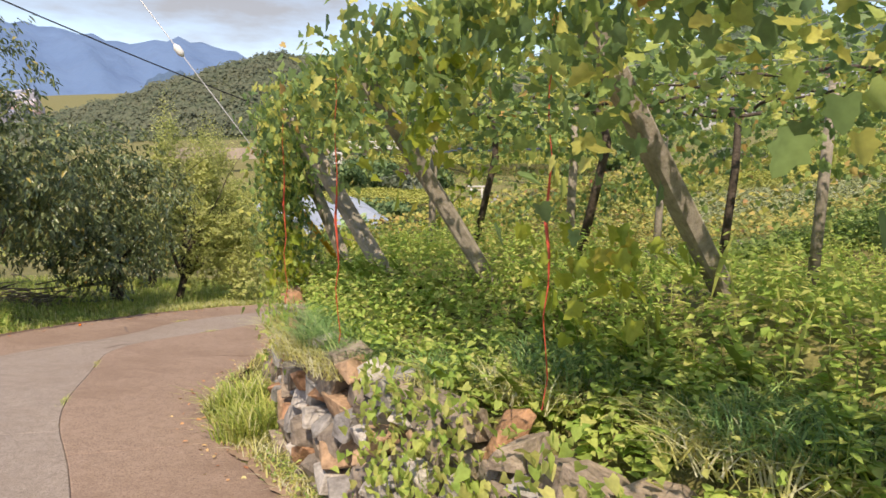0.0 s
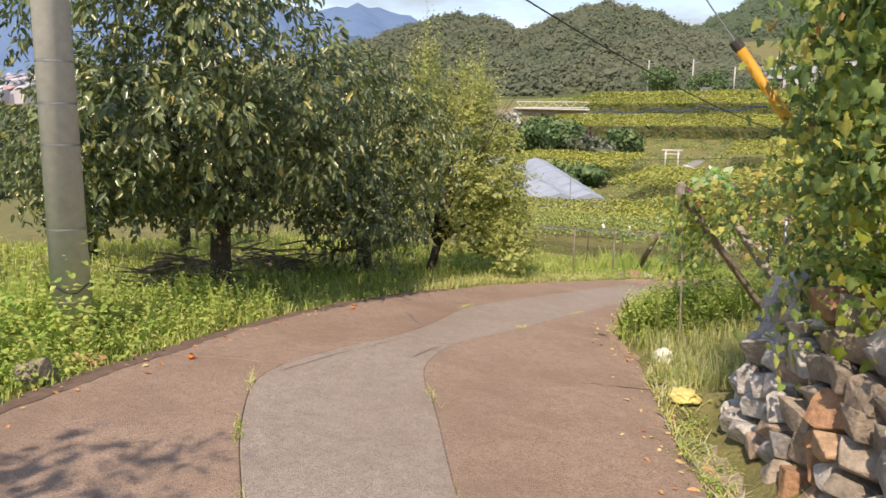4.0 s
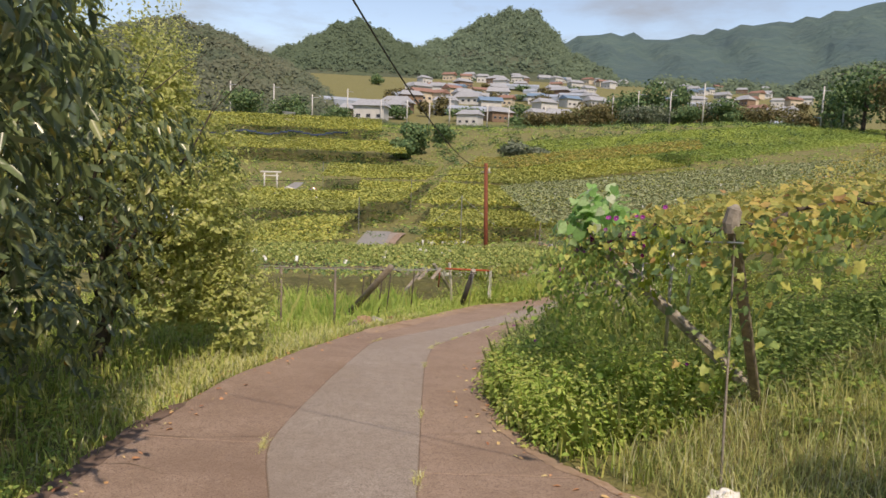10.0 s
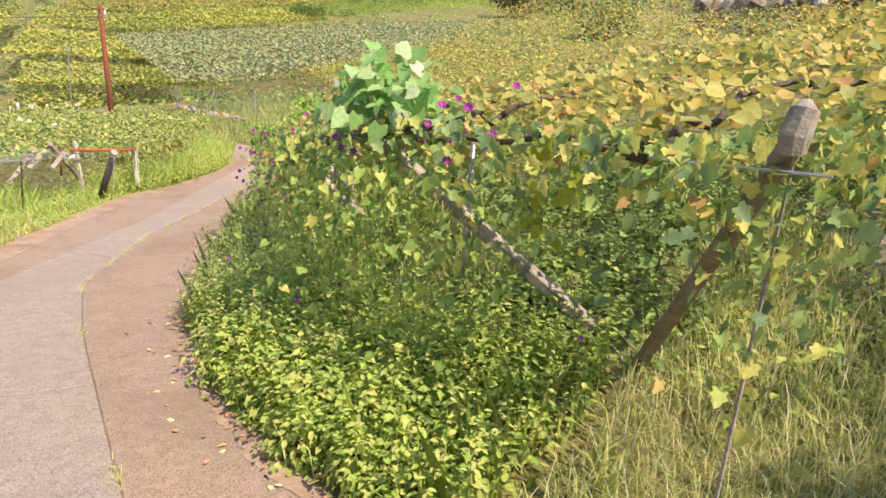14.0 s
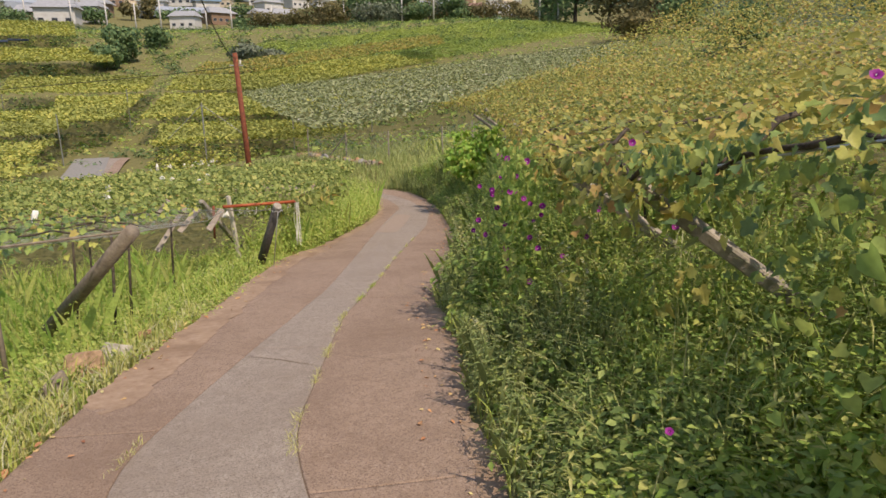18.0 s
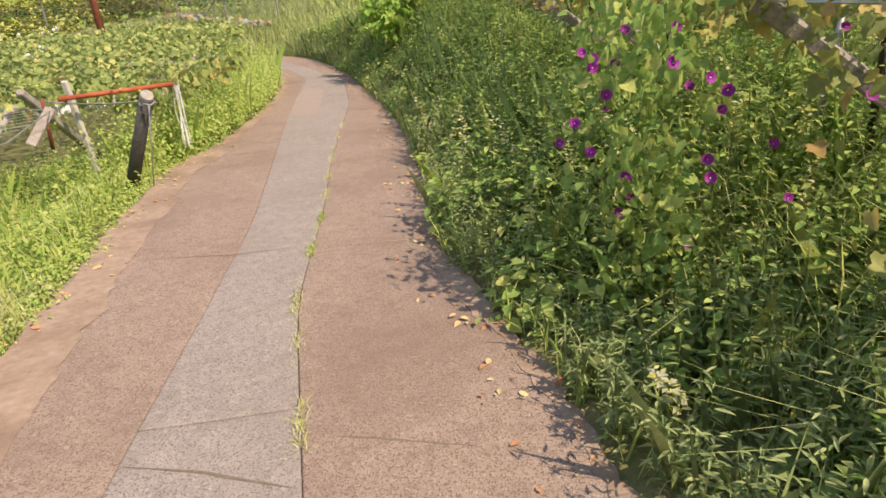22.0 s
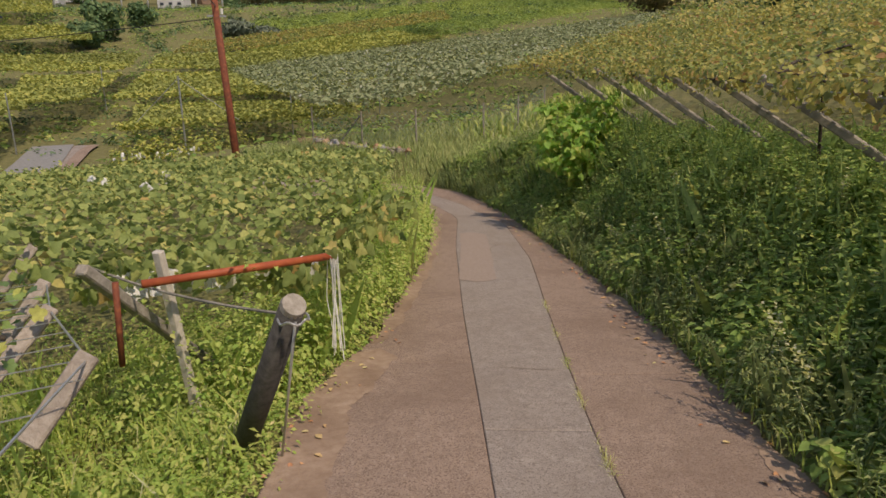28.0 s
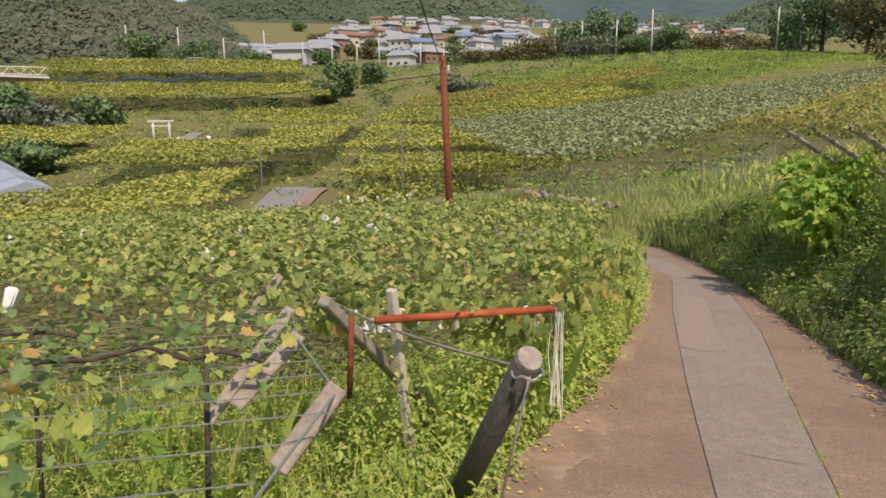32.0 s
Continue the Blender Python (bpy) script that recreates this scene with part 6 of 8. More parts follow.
weed_bed("bank_weeds", "dark broad-leaved weeds on the bank", x, y, 0.33, 0.3, 60, 0.065, "round", M_WEED_DARK)
x, y = along(RIGHT, 300, 0.3, 3.2, 22, 33.5, -1)
weed_bed("bank_weeds", "dark green scrub on the high bank", x, y, 0.5, 0.42, 120, 0.075, "oval", M_WEED)
x, y = along(RIGHT, 130, 0.2, 2.6, 18, 38, -1)
weed_bed("bank_weeds", "tangled green weeds on the bank", x, y, 0.5, 0.36, 110, 0.075, "heart", M_WEED)
x, y = bed(620, -4.2, 7, 9.7, 15, lambda a, b: (near_line(WALL, a, b)[0] > 0.2) & (off_right(a, b) > 1.4) & (b > 10.6 + 0.4 * (a + 5)))
weed_bed("field_weeds", "deep green weeds under the trellis end, shade put into their colour", x, y, 0.32, 0.3, 75, 0.06, "round", M_WEED_DARK)
x, y = bed(900, -5, 12, 10, 26, lambda a, b: in_r(a, b) & (d_r(a, b) > 0.8) & (d_r(a, b) < 7))
weed_bed("field_weeds", "low green weeds in the shade under the vines", x, y, 0.24, 0.45, 55, 0.075, "small", M_WEED)
x, y = along(LEFT, 130, 0.25, 1.8, 3.0, 8.5, 1)
weed_bed("verge_weeds", "lush light green weeds on the verge", x, y, 0.42, 0.25, 110, 0.045, "small", M_WEED_LIME)
x, y = along(LEFT, 150, 0.1, 2.6, -1, 12, 1)
weed_bed("verge_weeds", "leafy green weeds on the verge", x, y, 0.25, 0.25, 90, 0.04, "small", M_WEED)
x, y = along(LEFT, 80, 0.5, 2.4, 0, 6.8, 1)
weed_bed("verge_weeds", "tall weeds around the concrete pole", x, y, 0.8, 0.3, 120, 0.06, "round", M_WEED_LIME)
x, y = bed(240, -19, -9.5, 4, 19, lambda a, b: off_left(a, b) > 1.2)
weed_bed("orchard_weeds", "green undergrowth on the orchard floor", x, y, 0.3, 0.4, 60, 0.065, "small", M_WEED_LIME)
x, y = along(LEFT, 560, 0.1, 1.35, 23.5, 37, 1)
weed_bed("lane_hedge", "bright green weeds between lane and vineyard", x, y, 0.8, 0.25, 75, 0.05, "small", M_WEED_LIME, lift=0.15)
x, y = along(LEFT, 200, 0.3, 2.2, 17.5, 26, 1)
weed_bed("field_weeds", "lush green weeds below the lane", x, y, 0.34, 0.28, 80, 0.045, "small", M_WEED_LIME)
x, y = bed(380, -16, -4.6, 18.5, 30, lambda a, b: off_left(a, b) > 0.9)
weed_bed("field_weeds", "green weeds under the bare wires", x, y, 0.25, 0.36, 70, 0.05, "small", M_WEED)
x, y = bed(420, -4.2, 7, 1, 11.5, lambda a, b: (near_line(WALL, a, b)[0] < -0.35) & (near_line(WALL, a, b)[0] > -8))
weed_bed("terrace_weeds", "thick green weeds on the vineyard terrace", x, y, 0.34, 0.34, 80, 0.06, "small", M_WEED_LIME)
x, y = along(WALL, 150, 0.15, 1.4, 1.2, 8.3, -1)
weed_bed("terrace_weeds", "light green weeds along the wall top", x, y, 0.34, 0.26, 80, 0.045, "small", M_WEED_LIME)
x, y = along(RIGHT, 2600, 0.05, 1.1, 13.2, 38, -1)
herbs("mugwort", "pale feathery mugwort along the foot of the bank", x, y, 0.55, 0.075, "narrow", M_MUGWORT, 20)
x, y = along(RIGHT, 1500, 0.4, 3.0, 14, 30, -1)
herbs("bank_herbs", "fresh leafy herbs covering the bank", x, y, 0.6, 0.072, "oval", M_WEED, 20)
x, y = along(RIGHT, 1900, 0.8, 3.4, 19, 34, -1)
herbs("bank_herbs", "tall dark herbs high on the bank", x, y, 0.85, 0.09, "leaf", M_WEED_DARK, 20)
x, y = along(RIGHT, 800, 0.3, 3.2, 17, 34, -1)
herbs("bank_herbs", "light green nettles standing out of the bank", x, y, 0.8, 0.075, "oval", M_WEED, 24)
x, y = along(RIGHT, 900, 0.3, 3.2, 18.5, 36, -1)
herbs("bank_herbs", "broad-leaved bright herbs among the bank weeds", x, y, 0.62, 0.115, "oval", M_WEED, 13, 0.6)
x, y = along(RIGHT, 220, 0.1, 1.6, 19, 36, -1)
herbs("bank_herbs", "lime-green young shoots along the bank foot", x, y, 0.45, 0.085, "heart", M_WEED_LIME, 12, 0.7)
x, y = along(RIGHT, 90, 0.2, 1.8, 16, 34, -1)
herbs("seed_plumes", "straw-pale seed plumes above the weeds", x, y, 0.85, 0.035, "small", M_GRASS_DRY, 60, 0.7, 0.1, 0.5, 0.2)
x, y = along(RIGHT, 700, 0.1, 1.5, 10.6, 14.6, -1)
herbs("bank_herbs", "fresh leafy herbs at the lane edge", x, y, 0.55, 0.065, "oval", M_WEED_LIME, 18)
x, y = along(LEFT, 700, 0.25, 2.3, 0.5, 8.8, 1)
herbs("verge_herbs", "lush leafy herbs on the verge", x, y, 0.5, 0.075, "leaf", M_WEED_LIME, 14)
x, y = along(LEFT, 120, 0.9, 2.0, 2.0, 7.0, 1)
herbs("verge_herbs", "tall goldenrod-like stems on the verge", x, y, 0.95, 0.08, "leaf", M_WEED_LIME, 24)
x, y = along(LEFT, 260, 0.5, 4.0, 7.0, 13.5, 1)
herbs("verge_herbs", "scattered green herbs under the trees", x, y, 0.4, 0.08, "leaf", M_WEED, 12)
x, y = along(LEFT, 900, 0.05, 1.3, 23.6, 36, 1)
herbs("hedge_herbs", "bright yellow-green herbs between lane and vineyard", x, y, 0.95, 0.07, "leaf", M_WEED_LIME, 20)
x, y = along(LEFT, 1300, 0.3, 3.2, 19.4, 27, 1)
herbs("field_herbs", "lush herbs below the lane", x, y, 0.34, 0.075, "leaf", M_WEED_LIME, 12)
x, y = bed(900, -9.5, -5.9, 19.3, 26, lambda a, b: off_left(a, b) > 0.9)
herbs("field_herbs", "tall light green herbs growing up through the wires", x, y, 0.95, 0.055, "leaf", M_WEED_LIME, 22)
x, y = along(WALL, 900, 0.5, 6.0, 0.5, 8.4, -1)
herbs("terrace_herbs", "soft light green herbs under the terrace vines", x, y, 0.42, 0.09, "leaf", M_WEED_LIME, 14)
x, y = along(WALL, 420, 0.12, 1.0, 1.0, 8.2, -1)
herbs("terrace_herbs", "light green creeping herbs on the wall top", x, y, 0.3, 0.07, "heart", M_WEED_LIME, 12, 0.9)
# dark leaves here put the canopy's deep shade into the plant colour
x, y = bed(1500, -3.6, 6, 9.2, 15, lambda a, b: (near_line(WALL, a, b)[0] > 0.15) & (b > 9.4 + 0.35 * (a + 3.6)))
herbs("field_herbs", "deep green herbs under the trellis end, shade put into their colour", x, y, 0.4, 0.075, "oval", M_WEED_DARK, 14)
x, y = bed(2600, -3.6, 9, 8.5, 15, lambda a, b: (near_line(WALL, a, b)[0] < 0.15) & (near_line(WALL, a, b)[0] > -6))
herbs("field_herbs", "deep green herbs behind the end of the stone wall, shade put into their colour", x, y, 0.42, 0.085, "oval", M_WEED_DARK, 14)
weed_bed("field_weeds", "low weeds behind the end of the stone wall, shade put into their dark colour", x[:420], y[:420], 0.3, 0.32, 80, 0.065, "round", M_WEED_DARK)
herbs("field_herbs", "dry brown stalks and fern fronds above the wall end", x[500:560] * 0.35 - 1.9, y[500:560] * 0.1 + 8.4, 0.4, 0.06, "narrow", M_GRASS_DRY, 20)
# creeper down the face of the wall
hanging([(-0.7, 2.8, 0.45), (0.1, 2.1, 0.45), (0.9, 1.4, 0.5)], 220, 0.2, 0.5, 0.1, 0.06, M_WEED_LIME, "wall_creeper", "light green creeper hanging over the stone wall", shape="heart")
x, y = along(RIGHT, 2600, 0.0, 0.3, 0.8, 9.2, -1)
tagged(blades("dry_grass", np.stack([x, y, ground_z(x, y) - 0.01], -1), rng.uniform(0.04, 0.13, len(x)), M_GRASS_DRY, 0.005, 1.6), "straw-coloured grass and litter along the wall foot", "grass", kind="stuff")
x, y = along(RIGHT, 130, 0.03, 0.35, 1.5, 9.0, -1)
weed_bed("wall_foot_weeds", "low green weeds along the foot of the wall", x, y, 0.13, 0.14, 36, 0.032, "small", M_WEED)
hanging([(-1.3, 3.32, 0.5), (-0.95, 3.0, 0.5), (-0.55, 2.65, 0.5)], 900, 0.7, 1.1, 0.09, 0.05, M_WEED_LIME, "wall_creeper", "light green creeper over the stone wall", shape="heart", power=0.9)
hanging([(-3.95, 7.4, 0.3), (-3.0, 5.35, 0.35), (-2.5, 4.65, 0.4)], 520, 0.25, 0.8, 0.08, 0.05, M_WEED_LIME, "wall_creeper", "sparse creeper over the stone wall", shape="heart")


def tuft(name, label, at, rx, n, height, mat, width=0.006, lean=0.9, cat="grass"):
    a, q = rng.uniform(0, 6.28, n), np.sqrt(rng.uniform(0, 1, n))
    x, y = at[0] + rx * q * np.cos(a), at[1] + rx * q * np.sin(a)
    z = ground_z(x, y) if len(at) < 3 else np.full(n, at[2])
    return tagged(blades(name, np.stack([x, y, z - 0.01], -1), height * rng.uniform(0.6, 1.2, n), mat, width, lean), label, cat, kind="stuff")


for p, rx, n in (((-1.95, 4.5), 0.33, 1500), ((-2.3, 4.95), 0.25, 700), ((-0.1, 3.4), 0.42, 1400), ((0.7, 2.75), 0.45, 1400), ((-0.75, 3.6), 0.3, 600), ((1.55, 2.15), 0.5, 900), ((-1.6, 4.1), 0.25, 700), ((-2.65, 5.35), 0.2, 500)):
    wx, wy = p
    tuft("mondo_grass", "dark mondo grass mound overhanging the wall top", (wx, wy, gz(wx, wy) - 0.04), rx, n, 0.17, M_MONDO, 0.004, 1.9)
    tuft("dry_grass", "straw-coloured grass fringe below the mound", (wx - 0.14, wy - 0.12, gz(wx, wy) - 0.1), rx * 0.95, n // 2, 0.15, M_GRASS_DRY, 0.004, 2.0)
tuft("grass_clump", "tall green grass clump at the wall foot", (-3.45, 5.55), 0.3, 900, 0.34, M_GRASS, 0.006, 0.9)
tuft("grass_clump", "tall green grass clump at the wall foot", (-3.0, 4.9), 0.28, 700, 0.3, M_GRASS, 0.006, 0.9)


def meadow(name, label, n, x, y, height, mat, width=0.006, lean=0.6):
    z = ground_z(x, y)
    return tagged(blades(name, np.stack([x, y, z - 0.01], -1), height * rng.uniform(0.4, 1.2, len(x)), mat, width, lean), label, "grass", kind="stuff")


x, y = bed(26000, -6.2, -1.5, 8.6, 12, lambda a, b: (off_right(a, b) > 0.12) & (near_line(WALL, a, b)[0] > 0.1) & (b < 10.6 + 0.4 * (a + 5)))
meadow("tall_grass", "tall seeding grass beside the stone wall", 0, x[:7000], y[:7000], 0.2, M_GRASS_PALE, 0.003, 0.9)
meadow("tall_grass", "dry straw grass beside the stone wall", 0, x[9000:12000], y[9000:12000], 0.32, M_GRASS_DRY, 0.0026, 0.9)
weed_bed("grass_weeds", "short mixed weeds among the grass by the wall", x[12000:12420], y[12000:12420], 0.15, 0.22, 60, 0.035, "small", M_WEED)
x, y = along(LEFT, 9000, 0.03, 0.6, -2, 20, 1)
meadow("verge_grass", "short grass along the lane edge", 0, x, y, 0.15, M_GRASS)
x, y = along(LEFT, 9000, 0.03, 0.9, 11.5, 20.5, 1)
meadow("verge_grass", "golden dry grass along the lane edge", 0, x, y, 0.16, M_GRASS_DRY, 0.004, 0.9)
x, y = along(LEFT, 160, 0.1, 0.9, 11.0, 20.5, 1)
weed_bed("verge_weeds", "low yellowish weeds along the lane edge", x, y, 0.16, 0.2, 50, 0.035, "small", M_SHRUB)
x, y = along(LEFT, 14000, 0.4, 4.5, 0, 19, 1)
meadow("verge_grass", "rough green grass on the verge", 0, x, y, 0.26, M_GRASS)
x, y = bed(16000, -20, -9.5, 3, 20, lambda a, b: off_left(a, b) > 1.0)
meadow("orchard_grass", "rough grass on the orchard floor", 0, x, y, 0.24, M_GRASS, 0.009)
x, y = along(LEFT, 420, 0.0, 1.3, 19.6, 25, 1)
weed_bed("lane_edge_weeds", "short lush weeds along the lane edge", x, y, 0.16, 0.22, 60, 0.035, "small", M_WEED_LIME)
x, y = along(RIGHT, 90, 0.25, 2.6, 15, 37, -1)
weed_bed("bank_weeds", "tall leafy weed clumps standing out of the bank", x, y, 0.8, 0.32, 230, 0.05, "small", M_WEED)
x, y = along(RIGHT, 110, 0.1, 1.6, 14, 36, -1)
weed_bed("bank_weeds", "pale feathery mugwort at the foot of the bank", x, y, 0.55, 0.2, 130, 0.055, "sliver", M_SHRUB)
x, y = bed(26000, -16, -4, 17.5, 27, lambda a, b: off_left(a, b) > 0.15)
meadow("field_grass", "fresh grass below the lane", 0, x, y, 0.3, M_GRASS, 0.007)
x, y = along(RIGHT, 9000, 0.02, 1.2, 10, 37, -1)
meadow("bank_grass", "grass along the foot of the bank", 0, x, y, 0.24, M_GRASS)
x, y = along(RIGHT, 2600, 0.8, 3.2, 13, 30, -1)
meadow("bank_grass", "seeding grass stalks on the bank", 0, x, y, 0.6, M_GRASS, 0.005, 0.45)
x, y = along(RIGHT, 2600, 0.5, 2.6, 12.5, 18.5, -1)
meadow("bank_grass", "long arching pale grass over the dark weeds", 0, x, y, 0.55, M_GRASS_PALE, 0.0035, 1.2)
# tufts in the joints of the lane
for line, spots in ((JOINT_R, (5.3, 6.9, 10.2, 12.0, 14.6, 16.1, 16.5, 17.2, 17.9, 18.6, 19.1, 19.9, 20.6, 21.3, 22.0, 22.8, 23.4, 24.1, 25.0)), (JOINT_L, (4.6, 5.4, 6.2, 10.9, 16.4))):
    for yy in spots:
        lp = np.array(line)
        xx = float(np.interp(yy, lp[:, 1], lp[:, 0]))
        n = int(rng.uniform(60, 170))
        a = rng.normal(0, 1, (n, 2)) * (0.016, 0.1)
        dx = (float(np.interp(yy + 0.2, lp[:, 1], lp[:, 0])) - float(np.interp(yy - 0.2, lp[:, 1], lp[:, 0]))) / 0.4
        z = road_z(xx + a[:, 0], yy + a[:, 1]) - 0.01
        tagged(blades("joint_grass", np.stack([xx + a[:, 0] + a[:, 1] * dx, yy + a[:, 1], z], -1), 0.04 * rng.uniform(0.4, 1.3, n), M_GRASS_DRY if rng.random() < 0.75 else M_GRASS, 0.0022, 1.2), "dry grass tuft in a joint of the lane", "grass", kind="stuff")
# bright shrub on the bank
g = gz(3.3, 30.2)
make_tree("mulberry_bush", "bright green leafy bush on the bank", "bush", (3.3, 30.2), 1.9, 0.04, [lobe(3.2, 30.1, g + 1.1, 0.5, 0.5, 0.4), lobe(2.6, 29.6, g + 0.85, 0.5, 0.5, 0.35), lobe(3.9, 30.8, g + 0.9, 0.6, 0.5, 0.35), lobe(3.5, 30.0, g + 1.35, 0.3, 0.3, 0.35, 0.5), lobe(2.9, 30.4, g + 1.2, 0.3, 0.3, 0.35, 0.5)], 4200, 0.12, "heart", M_MULBERRY, 77, limbs=6)

# ---- small things by the lane ----
def crumpled(name, label, cat, at, size, mat, seed, squash=(1, 1, 1), tie=None):
    bm = bmesh.new()
    bmesh.ops.create_icosphere(bm, subdivisions=3, radius=size)
    r = random.Random(seed)
    off = Vector((r.uniform(0, 9), r.uniform(0, 9), r.uniform(0, 9)))
    for v in bm.verts:
        k = noise.noise(v.co / size * 1.6 + off) * 0.45 + noise.noise(v.co / size * 4.5 + off) * 0.2
        v.co = Vector((v.co.x * squash[0], v.co.y * squash[1], v.co.z * squash[2])) * (1 + k)
        v.co.z = max(v.co.z, -size * squash[2] * 0.75)
    bm.transform(Matrix.Translation(at))
    t = thing(name, label, cat)
    part("sack", bm, mat, t, smooth=False)
    if tie:
        top = Vector(at) + Vector((tie[0], tie[1], tie[2]))
        part("knot", bm_tube([top, top + Vector((0.01, 0.0, 0.03)), top + Vector((-0.03, 0.02, 0.08))], [0.022, 0.015, 0.032], 8), mat, t)
    return t


zb = gz(-5.13, 9.63)
crumpled("plastic_bag", "knotted white plastic bag lying in the grass", "bag", (-5.13, 9.63, zb + 0.07), 0.088, M_WHITE, 4, (1.05, 0.8, 1.0))
M_YBAG = surface("yellow_film", [(0.3, (0.55, 0.46, 0.14)), (0.7, (0.72, 0.62, 0.25))], scale=12, rough=0.5, bump=0.4, fine=22)
crumpled("plastic_bag", "flat crumpled yellow plastic bag at the wall foot", "bag", (-4.72, 8.3, gz(-4.72, 8.3) + 0.05), 0.12, M_YBAG, 6, (1.1, 0.8, 0.5))
for (x, y, s, sd_) in ((-8.85, 5.7, 0.13, 3), (-8.7, 5.2, 0.14, 4), (-8.4, 4.7, 0.15, 5), (-7.2, 18.75, 0.13, 6), (-7.42, 18.35, 0.15, 7), (-6.95, 19.2, 0.1, 8), (-7.65, 17.95, 0.11, 10)):
    ob = new("boulder", STONES[sd_ % 12])
    ob.matrix_local = Matrix.LocRotScale(Vector((x, y, gz(x, y) + s * 0.5)), Euler((0.2 * sd_, 0.3, sd_)), (s * 2.4, s * 2.0, s * 1.7))
    tagged(ob, "rounded grey stone on the lane verge", "stone", group="verge stones")
for n, (x, y) in enumerate(((-8.9, 9.3), (-8.35, 6.3))):
    bm = bmesh.new()
    bmesh.ops.create_uvsphere(bm, u_segments=12, v_segments=8, radius=0.026, matrix=Matrix.Translation((x, y, max(gz(x, y), float(road_z(np.array(x), np.array(y)))) + 0.022)) @ Matrix.Diagonal((1, 1, 0.8, 1)))
    t = thing("fallen_persimmon", "ripe orange persimmon fallen on the lane", "fruit", group="fallen fruit")
    part("flesh", bm, surface("ripe_skin", [(0.3, (0.6, 0.12, 0.02)), (0.7, (0.75, 0.2, 0.03))], scale=20, rough=0.35, bump=0) if n == 0 else bpy.data.materials["ripe_skin"], t, smooth=True)
    part("calyx", bm_tube([Vector((x, y, max(gz(x, y), float(road_z(np.array(x), np.array(y)))) + 0.044)), Vector((x, y, max(gz(x, y), float(road_z(np.array(x), np.array(y)))) + 0.05))], [0.012, 0.014], 6), M_BARK, t)
bm = bmesh.new()
zs = float(road_z(np.array(-5.91), np.array(3.3))) + 0.016
vs = [bm.verts.new((-5.91 + dx, 3.3 + dy, zs + dz)) for dx, dy, dz in ((-0.09, -0.02, 0), (0.0, -0.05, 0.012), (0.09, 0.0, 0.0), (0.07, 0.06, 0.006), (-0.02, 0.05, 0.014), (-0.08, 0.04, 0.0))]
bm.faces.new((vs[0], vs[1], vs[4], vs[5]))
bm.faces.new((vs[1], vs[2], vs[3], vs[4]))
tagged(part("paper_scrap", bm, M_WHITE), "torn scrap of pale paper lying on the lane", "litter")
# fallen leaves along the edges of the lane
x, y = along(RIGHT, 420, -0.35, 0.15, 4, 34, -1)
P = np.stack([x, y, np.maximum(road_z(x, y), 0 * x - 9) + 0.012], -1)
M_LITTER = leafy("dead_leaf", [(0.0, (0.14, 0.06, 0.03)), (0.5, (0.3, 0.14, 0.06)), (1.0, (0.42, 0.24, 0.1))], through_light=0.1, rough=0.8)
tagged(leaves("leaf_litter", P, unit(rand_dirs(len(x)) * 0.3 + np.array([0, 0, 1.0])), rand_dirs(len(x), 0.1), 0.05 * rng.uniform(0.5, 1.4, len(x)), "oval", M_LITTER), "dry brown leaves along the lane edge", "leaf litter", kind="stuff")
x, y = along(LEFT, 260, -0.3, 0.15, 3, 25, 1)
tagged(leaves("leaf_litter", np.stack([x, y, road_z(x, y) + 0.012], -1), unit(rand_dirs(len(x)) * 0.3 + np.array([0, 0, 1.0])), rand_dirs(len(x), 0.1), 0.05 * rng.uniform(0.5, 1.4, len(x)), "oval", M_LITTER), "dry brown leaves along the lane edge", "leaf litter", kind="stuff")

# ---- the valley beyond ----
M_ASPH = surface("old_asphalt", [(0.3, (0.2, 0.2, 0.19)), (0.7, (0.32, 0.31, 0.3))], scale=6, rough=0.9, bump=0.2)
M_DIRT = surface("brown_dirt", [(0.3, (0.2, 0.11, 0.06)), (0.7, (0.34, 0.2, 0.12))], scale=3, rough=1, bump=0.4)
M_HWHITE = surface("house_plaster", [(0.3, (0.5, 0.5, 0.5)), (0.7, (0.62, 0.62, 0.61))], scale=0.8, rough=0.8, bump=0.1, stain=(0.5, 0.48, 0.44), stain_scale=0.3, stain_amount=0.35)
M_HCREAM = surface("house_cream", [(0.3, (0.52, 0.44, 0.34)), (0.7, (0.63, 0.55, 0.44))], scale=0.8, rough=0.85, bump=0.1)
M_HBROWN = surface("house_timber", [(0.3, (0.2, 0.13, 0.09)), (0.7, (0.3, 0.2, 0.14))], scale=0.8, rough=0.85, bump=0.1)
M_TILE_G = surface("roof_tile_grey", [(0.3, (0.26, 0.275, 0.3)), (0.7, (0.4, 0.415, 0.44))], scale=1.5, rough=0.6, bump=0.3, fine=4, bump_dist=0.05)
M_TILE_B = surface("roof_blue", [(0.3, (0.12, 0.2, 0.3)), (0.7, (0.2, 0.3, 0.42))], scale=1.5, rough=0.5, bump=0.2, fine=4)
M_TILE_R = surface("roof_red", [(0.3, (0.24, 0.13, 0.1)), (0.7, (0.34, 0.2, 0.15))], scale=1.5, rough=0.6, bump=0.2, fine=4)
M_FILM = surface("greenhouse_film", [(0.3, (0.28, 0.33, 0.4)), (0.7, (0.38, 0.43, 0.51))], scale=0.6, rough=0.5, bump=0.1, stain=(0.3, 0.35, 0.38), stain_scale=0.2, stain_amount=0.4)
M_PANE = surface("window_dark", [(0.3, (0.03, 0.035, 0.045)), (0.7, (0.07, 0.08, 0.1))], scale=2, rough=0.15, bump=0)
